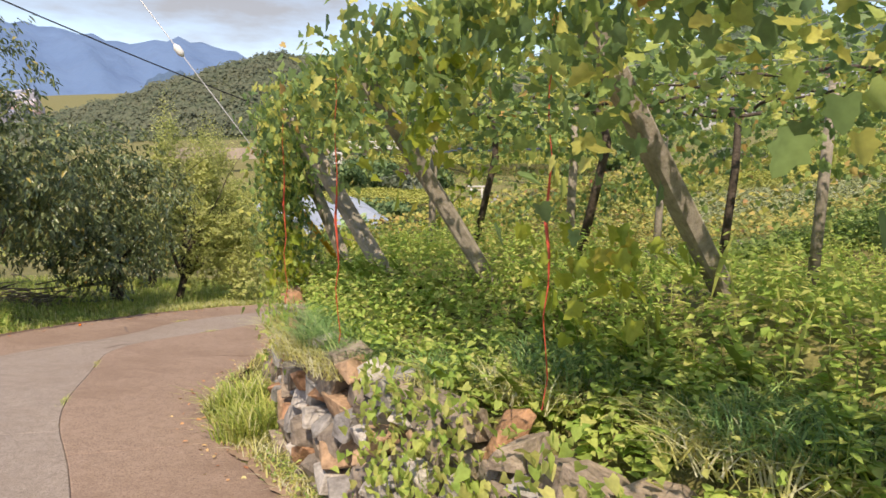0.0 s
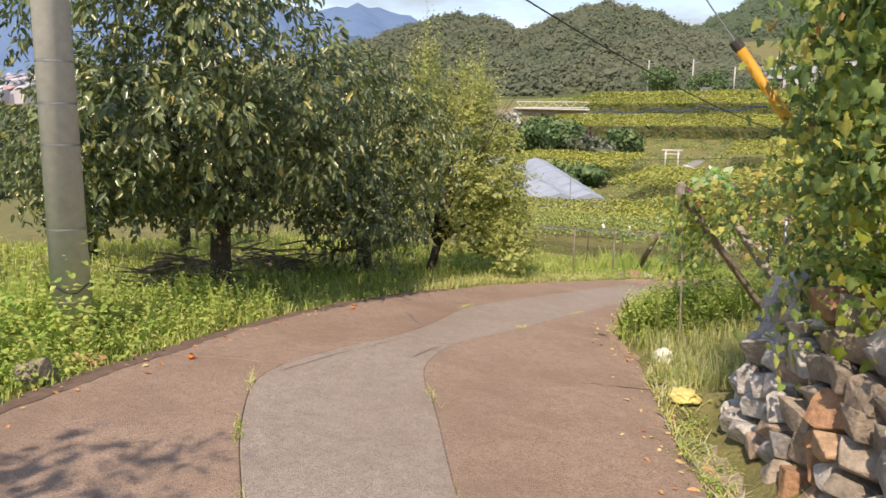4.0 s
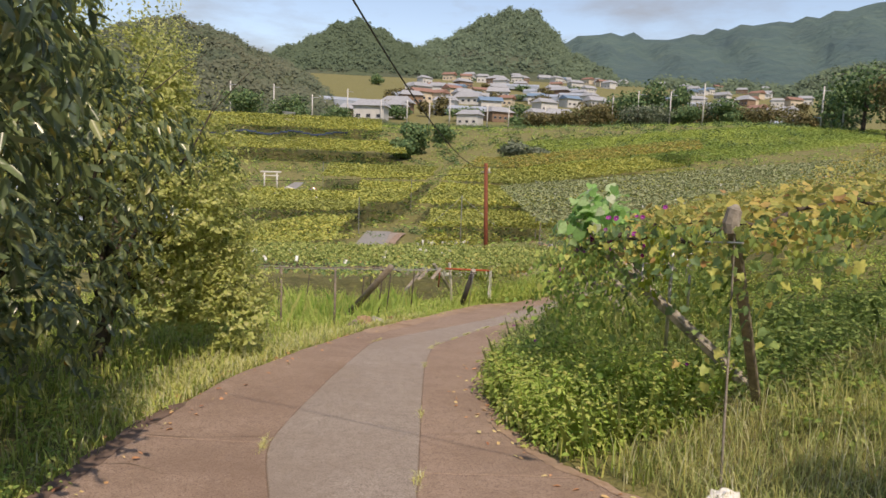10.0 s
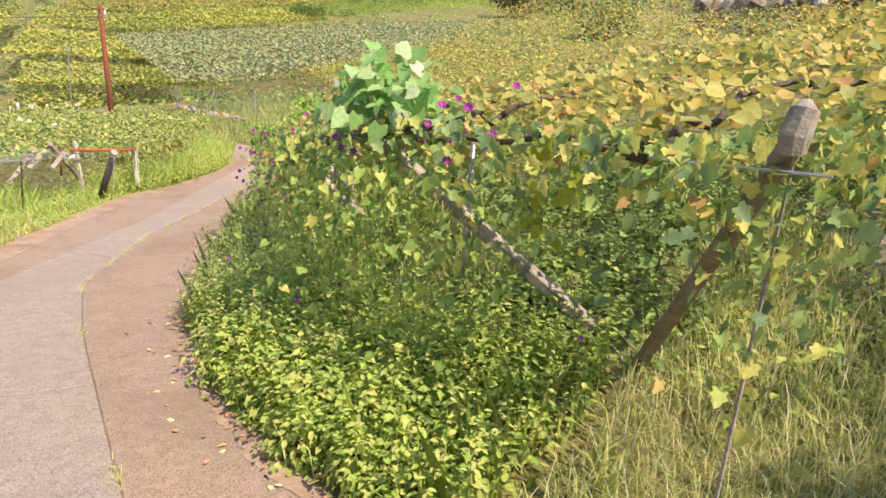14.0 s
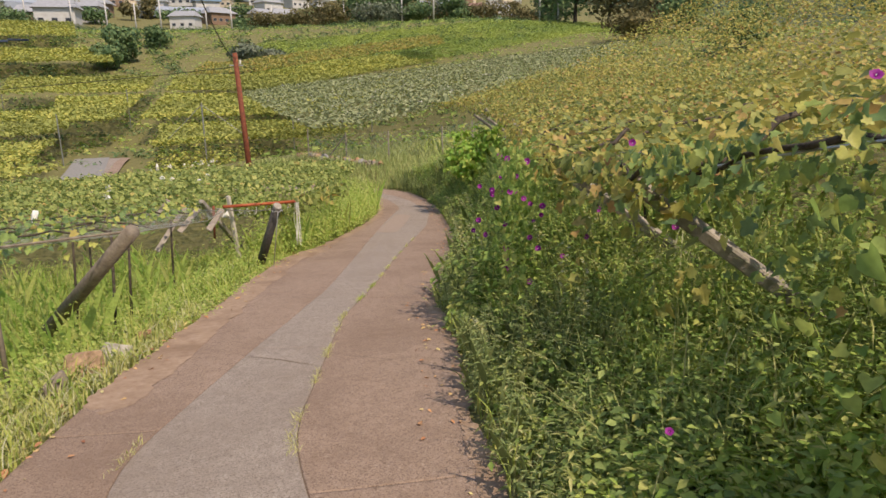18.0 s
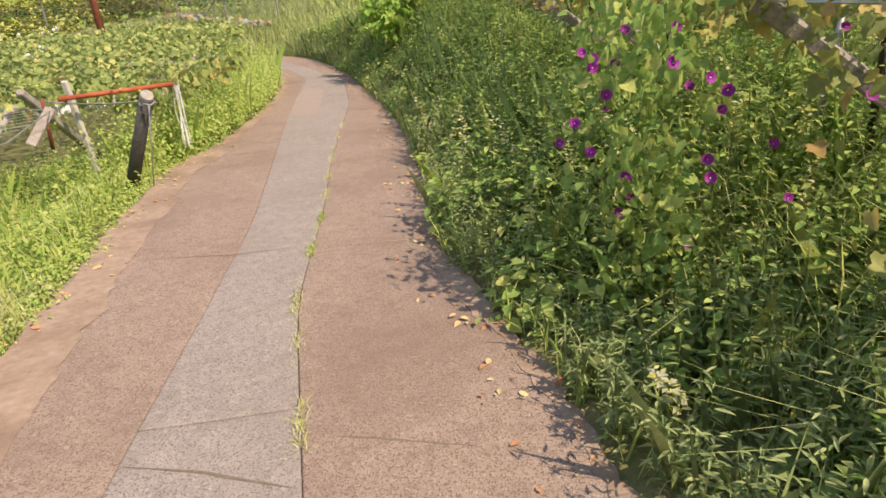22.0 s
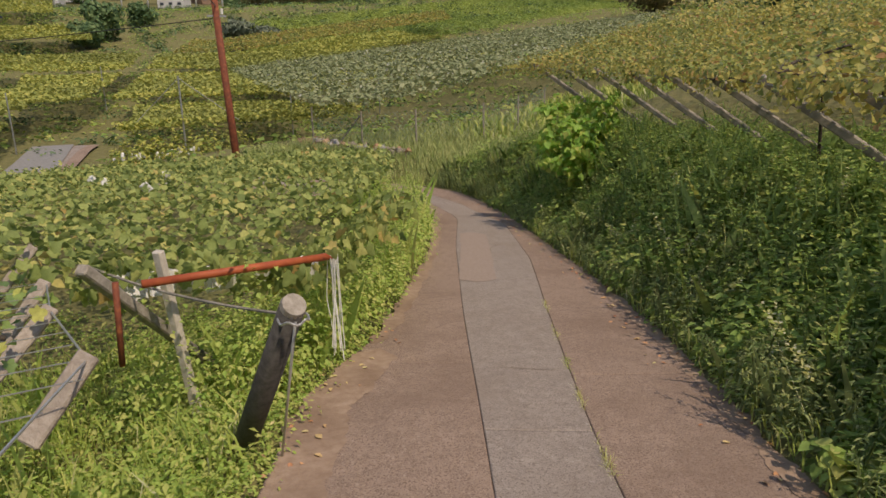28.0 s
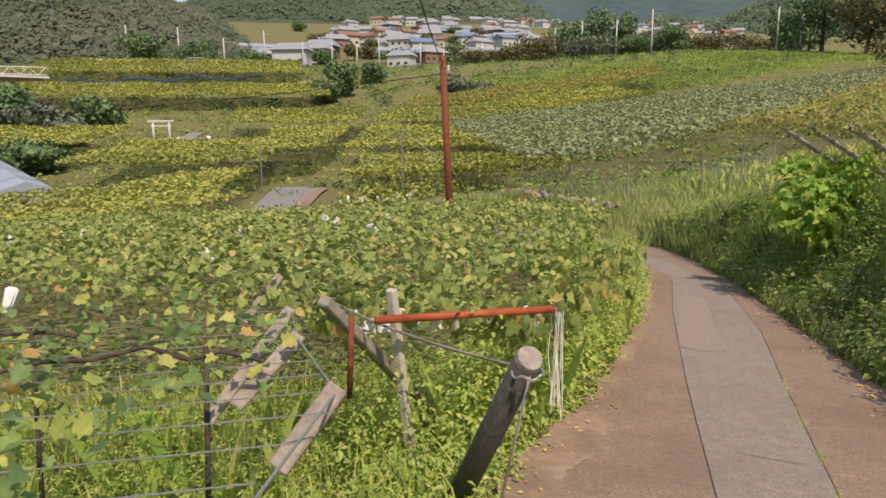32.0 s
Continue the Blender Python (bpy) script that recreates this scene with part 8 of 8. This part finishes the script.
for az, dist in ((0.2, 218), (2.4, 214), (4.3, 216), (6.0, 212), (9.2, 216), (11.0, 212), (-5.5, 205), (-8.6, 200), (14.0, 214), (16.8, 206), (19.5, 200), (21.5, 196), (24.0, 190), (26.5, 186), (34.8, 176), (36.2, 172), (-12, 196), (-2.6, 208)):
    x, y = at_az(az, dist)
    z = gz(x, y)
    t = thing("railway_pole", "pale concrete pole with a cross-arm by the village", "pole", group="village poles")
    hh = r.uniform(7, 10.5)
    rod("shaft", (x, y, z - 0.3), (x, y, z + hh), 0.22, M_CONC, t, 0.15, 8)
    part("cross_arm", bm_box(2.4, 0.14, 0.14, pose(x + 0.6, y, z + hh - 0.9, 0, 0, -az)), M_STEEL, t)
x, y = at_az(-7.4, 172)
hut = thing("field_hut", "small white hut at the field corner", "hut")
part("wall", bm_box(2.4, 2.2, 2.4, pose(x, y, gz(x, y) + 1.0)), M_HWHITE, hut)
part("roof", bm_box(2.9, 2.7, 0.2, pose(x, y, gz(x, y) + 2.28)), M_TILE_G, hut)
# dark blocks stand in for a terrace wall and the shadow on it
for k in range(22):
    az = -16 + k * 0.62
    x, y = at_az(az, 138 + 2 * math.sin(k))
    tagged(part("terrace_edge_block", bm_box(1.55, 0.5, 0.35, pose(x, y, gz(x, y) + 1.5, 0, 0, -az), 0.05), M_TERRACE_DARK), "dark terrace wall edge with its shadow put into the colour", "sheeting", group="terrace sheeting")

# railway bridge
bridge = thing("road_bridge", "beige girder bridge with a pale lattice railing", "bridge")
A, B, C = Vector((-47.0, 142.2, 7.2)), Vector((-59.5, 134.0, 7.0)), Vector((-92, 119, 6.4))
d = (B - A)
ang = math.degrees(math.atan2(d.y, d.x))
part("girder", bm_box(d.length, 1.2, 1.3, pose(*((A + B) / 2 - Vector((0, 0, 0.7))), 0, 0, ang), 0.05), M_GIRDER, bridge)
part("deck", bm_box(d.length + 0.6, 4.0, 0.3, pose(*((A + B) / 2 + Vector((0, 0, 0.1))), 0, 0, ang)), M_CWALL, bridge)
u = d.normalized()
nrm = Vector((u.y, -u.x, 0)) * 1.9
if nrm.y > 0:
    nrm = -nrm
part("top_rail", bm_tube([A + nrm + Vector((0, 0, 1.5)), B + nrm + Vector((0, 0, 1.5))], 0.07, 6), M_WHITE, bridge)
part("bottom_rail", bm_tube([A + nrm + Vector((0, 0, 0.35)), B + nrm + Vector((0, 0, 0.35))], 0.07, 6), M_WHITE, bridge)
n = 12
for k in range(n):
    p, q = A + d * (k / n) + nrm, A + d * ((k + 1) / n) + nrm
    h0, h1 = (0.35, 1.5) if k % 2 else (1.5, 0.35)
    part("lattice_bar", bm_tube([p + Vector((0, 0, h0)), q + Vector((0, 0, h1))], 0.05, 5), M_WHITE, bridge)
d2 = C - B
part("approach_wall", bm_box(d2.length, 1.0, 2.2, pose(*((B + C) / 2 - Vector((0, 0, 0.9))), 0, 0, math.degrees(math.atan2(d2.y, d2.x)))), M_GIRDER, bridge)
for p in (A, B):
    part("abutment", bm_box(2.0, 4.5, 9, pose(p.x, p.y, p.z - 5.3, 0, 0, ang), 0.1), M_CWALL, bridge)


# trees and scrub of the valley
def far_tree(x, y, h, w, n, mat, label, leaf=0.7, name="valley_tree"):
    z = gz(x, y)
    t = thing(name, label, "tree")
    part("trunk", bm_tube([Vector((x, y, z - 0.3)), Vector((x + 0.1, y, z + h * 0.3)), Vector((x, y, z + h * 0.7))], [h * 0.035, h * 0.025, h * 0.01], 6), M_BARK, t)
    for k in range(3):
        a = k * 2.1 + x
        part("limb", bm_tube([Vector((x, y, z + h * 0.3)), Vector((x + math.cos(a) * w * 0.25, y + math.sin(a) * w * 0.25, z + h * 0.6))], [h * 0.016, h * 0.006], 5), M_BARK, t)
    q = random.Random(int(x * 7 + y))
    lobes = [lobe(x + q.uniform(-0.25, 0.25) * w, y + q.uniform(-0.25, 0.25) * w, z + h * q.uniform(0.2, 0.74), w * q.uniform(0.24, 0.36), w * q.uniform(0.24, 0.36), h * q.uniform(0.2, 0.3)) for _ in range(9)]
    P, N = crown_points(n, lobes)
    tufts("crown", P, unit(N + rand_dirs(len(P)) * 0.6), leaf * rng.uniform(0.6, 1.4, len(P)), mat, t)


M_PURPLE = leafy("purple_foliage", [(0.0, (0.06, 0.03, 0.04)), (1.0, (0.12, 0.06, 0.07))], through_light=0.2, rough=0.8, gain=1.3)
M_SILVER = leafy("silvery_foliage", [(0.0, (0.07, 0.1, 0.06)), (0.6, (0.11, 0.14, 0.09)), (1.0, (0.17, 0.2, 0.13))], through_light=0.2, rough=0.85, spec=0.2, gain=1.7)
M_BROWNISH = leafy("autumn_foliage", [(0.0, (0.08, 0.085, 0.035)), (0.6, (0.13, 0.125, 0.05)), (1.0, (0.18, 0.155, 0.06))], through_light=0.2, rough=0.85, spec=0.2, gain=1.5)
for az, dist, h, w, mat, lab in ((-18.5, 98, 6.5, 8, M_FAR_TREE, "dark leafy tree by the stream"), (-15.8, 92, 4.5, 6.5, M_SILVER, "vine-covered pale green scrub tree"), (-21, 104, 7, 9, M_FAR_TREE, "dark leafy tree by the stream"), (-13.5, 104, 5, 7, M_FAR_TREE, "dark leafy tree by the stream"), (-24, 110, 7, 9, M_SILVER, "vine-covered pale green scrub tree"), (-19.5, 74, 3.0, 7, M_FAR_TREE, "dark low thicket beside the greenhouses"), (-16.5, 72, 2.6, 6, M_FAR_TREE, "dark low thicket beside the greenhouses"),
                               (3.0, 128, 6, 6, M_FAR_TREE, "round dark tree on the slope"), (1.8, 122, 4, 5, M_FAR_TREE, "round dark tree on the slope"), (5.6, 142, 4.5, 5, M_FAR_TREE, "round dark tree on the slope"), (12.0, 118, 5, 7, M_SILVER, "silvery round bush on the slope"), (13.6, 120, 3.6, 5, M_SILVER, "silvery round bush on the slope"),
                               (-7.5, 196, 8, 12, M_FAR_TREE, "tall dark tree below the hill"), (-10.8, 186, 9, 13, M_FAR_TREE, "tall dark tree below the hill"), (-3.5, 205, 5, 10, M_FAR_TREE, "tall dark tree below the hill"),
                               (20.5, 205, 13, 13, M_FAR_TREE, "tall dark cedar by the village"), (22.2, 200, 14, 12, M_FAR_TREE, "tall dark cedar by the village"), (24.6, 205, 13, 8, M_FAR_TREE, "tall dark cedar by the village"), (18.0, 196, 8, 12, M_BROWNISH, "brownish roadside tree"), (21.5, 182, 6, 13, M_SILVER, "pale roadside willow scrub"), (25.4, 190, 6, 9, M_FAR_TREE, "dark roadside scrub"), (28.0, 195, 8, 8, M_FAR_TREE, "dark roadside scrub"),
                               (37.5, 170, 15, 16, M_FAR_TREE, "tall tree on the slope"), (40, 160, 13, 15, M_BROWNISH, "tall tree turning brown"), (43, 150, 14, 16, M_BROWNISH, "tall tree turning brown"), (45.5, 130, 9, 12, M_FAR_TREE, "tall tree on the slope"), (35.5, 190, 11, 13, M_FAR_TREE, "tall tree on the slope"), (48.5, 92, 6, 9, M_FAR_TREE, "dark thicket on the hillside"), (58, 88, 6, 8, M_FAR_TREE, "tree on the hillside ridge"), (61, 90, 6.5, 9, M_FAR_TREE, "tree on the hillside ridge"), (41.5, 120, 5, 10, M_BROWNISH, "brown scrub on the hillside")):
    x, y = at_az(az, dist)
    far_tree(x, y, h, w, 1700, mat, lab if len(lab.split()) > 3 else lab + ' by the fields', leaf=0.36 + h * 0.03)


belt = random.Random(55)
for k in range(26):
    az = 12.5 + k * 0.95 + belt.uniform(-0.4, 0.4)
    x, y = at_az(az, belt.uniform(192, 220))
    far_tree(x, y, belt.uniform(3.5, 8.5), belt.uniform(8, 13), 1100, belt.choice((M_FAR_TREE, M_FAR_TREE, M_SILVER, M_BROWNISH)), "scrubby tree in the belt below the village", leaf=0.6, name="belt_tree")


for k in range(34):
    x, y = at_az(belt.uniform(-1, 19) if k < 22 else belt.uniform(22, 35), belt.uniform(232, 480))
    far_tree(x, y, belt.uniform(4, 8), belt.uniform(6, 12), 700, belt.choice((M_FAR_TREE, M_FAR_TREE, M_BROWNISH)), "garden tree among the village houses", leaf=0.8, name="village_tree")


# the town far down the valley
town = random.Random(71)
tv, tf = [], []
for k in range(1500):
    az, dist = town.uniform(-80, -46), town.uniform(420, 900)
    x, y = at_az(az, dist)
    z = gz(x, y)
    w, d, h = town.uniform(4, 13), town.uniform(4, 9), town.uniform(3, 8)
    n = len(tv)
    tv += [(x + sx * w / 2, y + sy * d / 2, z + q) for q in (-1, h) for sx, sy in ((-1, -1), (1, -1), (1, 1), (-1, 1))] + [(x - w / 2, y, z + h + 1.6), (x + w / 2, y, z + h + 1.6)]
    tf += [tuple(n + i for i in f) for f in ((0, 1, 5, 4), (1, 2, 6, 5), (2, 3, 7, 6), (3, 0, 4, 7), (4, 5, 9, 8), (6, 7, 8, 9), (5, 6, 9, 9), (7, 4, 8, 8))]
me = bpy.data.meshes.new("town")
me.from_pydata(tv, [], [tuple(dict.fromkeys(f)) for f in tf])
# bluish pale wall tones, with the distance haze put into them
M_TOWN = leafy("hazed_town_walls", [(0.0, (0.2, 0.24, 0.3)), (0.4, (0.34, 0.36, 0.4)), (0.75, (0.5, 0.5, 0.52)), (0.9, (0.62, 0.62, 0.62)), (1.0, (0.5, 0.33, 0.28))], through_light=0.0, rough=0.8, gain=1.0)
tagged(link_mesh("town", me, M_TOWN), "pale houses of a far town, haze put into their colour", "town", kind="stuff")

# hills
def hill(name, label, crest, r0, r1, mat, clumps, size, rough_m, tree_mat=None, mid=0.55):
    """A wooded hill: crest given as bearing and height angle seen from the lane."""
    az = np.linspace(crest[0][0], crest[-1][0], 90)
    el = np.interp(az, [c[0] for c in crest], [c[1] for c in crest])
    el = el + 0.16 * np.sin(az * 3.1) + 0.1 * np.sin(az * 7.7 + 1)
    s = np.linspace(0, 1, 26)
    A, Sg = np.meshgrid(np.radians(az), s, indexing="xy")
    R = r0 + (r1 - r0) * Sg
    X, Y = -6.5 + R * np.sin(A), 8 + R * np.cos(A)
    top = np.tan(np.radians(np.maximum(el, 0.2)))[None] * r1 + 0.6
    low = ground_z(X, Y) - 2
    prof = Sg ** 0.85 * (0.9 + 0.1 * Sg)
    Z = low[0][None] * (1 - prof) + top * prof
    f = rough_m * np.sin(Sg * math.pi) * (np.sin(A * 60 + 3 * Sg) + 0.6 * np.sin(A * 131 + 9 * Sg) + 0.5 * np.sin(Sg * 19 + A * 23))
    Z = Z + f
    back = Z[-1] * 0.0 - 30
    X = np.concatenate([X, (-6.5 + (r1 + (r1 - r0) * 0.6) * np.sin(A[-1]))[None]])
    Y = np.concatenate([Y, (8 + (r1 + (r1 - r0) * 0.6) * np.cos(A[-1]))[None]])
    Z = np.concatenate([Z, back[None]])
    i = np.arange(X.size).reshape(X.shape)
    q = np.stack([i[:-1, :-1], i[:-1, 1:], i[1:, 1:], i[1:, :-1]], -1).reshape(-1, 4)
    ob = np_mesh(name, np.stack([X, Y, Z], -1).reshape(-1, 3), q, mat, smooth=True)
    tagged(ob, label, "hill", kind="structure")
    if clumps:
        a = rng.uniform(0, 88.9, clumps)
        b = rng.uniform(0.02, 1, clumps) ** 0.8 * 24.9
        ia, ib = a.astype(int), b.astype(int)
        fa, fb = a - ia, b - ib
        P = np.stack([sum(w * G[ib + db, ia + da] for db, da, w in ((0, 0, (1 - fb) * (1 - fa)), (0, 1, (1 - fb) * fa), (1, 0, fb * (1 - fa)), (1, 1, fb * fa))) for G in (X, Y, Z)], -1)
        P[:, 2] += size * rng.uniform(0.0, 0.5, clumps)
        # each clump of trees is a few broad tufts at different tilts
        big = np.repeat(rng.lognormal(0, 0.22, clumps), 5)
        Q = np.repeat(P, 5, 0) + rng.normal(0, size * 0.3, (clumps * 5, 3)) * big[:, None]
        N = unit(rand_dirs(len(Q)) * 0.4 + np.array([0.0, -0.5, 0.8]))
        tagged(tufts("hill_woods", Q, N, size * big * rng.uniform(0.3, 0.75, len(Q)), tree_mat), "mixed woods covering the hill", "woods", kind="stuff")


M_HILL = surface("wooded_hill", [(0.3, (0.06, 0.08, 0.034)), (0.7, (0.11, 0.13, 0.052))], scale=0.09, rough=1, bump=0.8, fine=0.25, bump_dist=3)
M_HILL2 = surface("wooded_hill_far", [(0.3, (0.035, 0.065, 0.04)), (0.7, (0.075, 0.11, 0.055))], scale=0.05, rough=1, bump=0.8, fine=0.14, bump_dist=5, stain=(0.17, 0.14, 0.1), stain_scale=0.012, stain_amount=0.3)
# range, spur and mountains: haze of distance is mixed into the base colours
M_RANGE = surface("hazed_far_range", [(0.3, (0.055, 0.1, 0.1)), (0.5, (0.075, 0.125, 0.115)), (0.7, (0.1, 0.15, 0.125))], scale=0.03, rough=1, bump=1.0, fine=0.06, bump_dist=10, stain=(0.05, 0.09, 0.1), stain_scale=0.004, stain_amount=0.7)
M_SPUR = surface("haze_blue_spur", [(0.3, (0.06, 0.115, 0.19)), (0.7, (0.08, 0.14, 0.22))], scale=0.01, rough=1, bump=0.5, fine=0.02, bump_dist=20)
M_HAZE_RANGE = surface("haze_blue_mountains", [(0.3, (0.095, 0.17, 0.31)), (0.7, (0.12, 0.205, 0.35))], scale=0.002, rough=1, bump=0.5, fine=0.006, bump_dist=60)
M_WOODS2 = leafy("far_woods", [(0.0, (0.055, 0.085, 0.05)), (0.6, (0.07, 0.105, 0.06)), (1.0, (0.09, 0.13, 0.07))], through_light=0.15, rough=0.9, gain=1.7)
hill("wooded_hill", "steep hill covered in mixed green woods", [(-58, 1.6), (-48, 3.4), (-41, 5.6), (-36, 7.6), (-31, 9.3), (-28.3, 10.0), (-25.5, 9.8), (-22.5, 8.8), (-20, 9.6), (-17.7, 10.7), (-15.5, 10.8), (-12.8, 10.3), (-10.5, 9.3), (-8, 8.3), (-5, 6.9), (-2, 5.2), (1, 3.2), (3, 1.8)], 200, 400, M_HILL, 34000, 2.2, 2.2, M_HILLWOOD)
hill("wooded_hill", "smooth conical green hill", [(-14, 6.0), (-11, 8.0), (-8, 9.1), (-5.9, 10.0), (-3.6, 11.4), (-1.8, 11.9), (0.5, 11.1), (3.3, 9.7), (7, 8.2), (10, 6.6), (14, 5.2)], 520, 860, M_HILL2, 16000, 3.6, 2.0, M_HILLGREEN)
hill("wooded_hill", "dark craggy wooded hill", [(0, 8.0), (3.3, 10.1), (6.1, 10.9), (7.9, 12.2), (10.3, 13.1), (13.0, 13.1), (14.6, 11.4), (16, 9.8), (18, 8.8), (21, 7.4), (24, 6.0)], 600, 1100, M_HILL2, 8000, 5.0, 4.0, M_WOODS2)
hill("mountain_range", "range closing the valley, haze put into its blue-green colour", [(12, 9.0), (16, 11.0), (18, 11.3), (21, 11.4), (22.4, 10.9), (25.4, 11.2), (28.6, 11.6), (32, 11.9), (35, 12.4), (37.6, 12.7), (40, 13.0), (43, 13.2), (46, 14.0), (50, 14.6), (56, 14.0), (64, 13.0), (75, 12.0), (90, 11)], 800, 1700, M_RANGE, 0, 0, 8)
hill("mountain_range", "low wooded foothills below the range", [(17, 5.4), (20, 6.8), (23, 7.4), (27, 7.6), (31, 7.0), (36, 8.4), (42, 9.2), (50, 9.8), (60, 9.0), (75, 8), (90, 7)], 600, 900, M_HILL2, 7000, 5.5, 5.0, M_WOODS2)
hill("far_mountains", "far mountains on the skyline, blue haze put into their colour", [(-100, 9), (-86, 10), (-74, 9.8), (-64, 9.4), (-56.4, 9.7), (-49.3, 10.5), (-45, 10.5), (-41.3, 10.1), (-40, 9.7), (-35.8, 10.3), (-32.7, 9.7), (-28, 8.5), (-24, 7)], 2300, 4200, M_HAZE_RANGE, 0, 0, 30)
hill("far_mountains", "spur of the mountains, blue haze put into its colour", [(-46, 3.5), (-42, 4.7), (-40, 5.6), (-37, 8.0), (-34.7, 7.6), (-31, 6.0), (-28, 4.0)], 1500, 2200, M_SPUR, 0, 0, 10)
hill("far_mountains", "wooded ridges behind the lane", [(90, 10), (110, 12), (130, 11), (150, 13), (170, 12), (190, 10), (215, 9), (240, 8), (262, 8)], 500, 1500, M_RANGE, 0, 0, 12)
hill("wooded_hill", "belt of dark trees below the orchard", [(-100, 0.6), (-85, 1.0), (-72, 1.1), (-61, 1.1), (-54, 0.9), (-47, 0.5), (-44, 0.2)], 85, 150, M_HILL, 5000, 2.2, 0.8, M_HILLWOOD)
for az, dist, h in ((-22.8, 108, 3.4), (-17.2, 110, 3.2)):
    x, y = at_az(az, dist)
    far_tree(x, y, h, 5.0, 1300, M_PURPLE, "round bush with dark purple leaves on the slope", leaf=0.4, name="purple_bush")
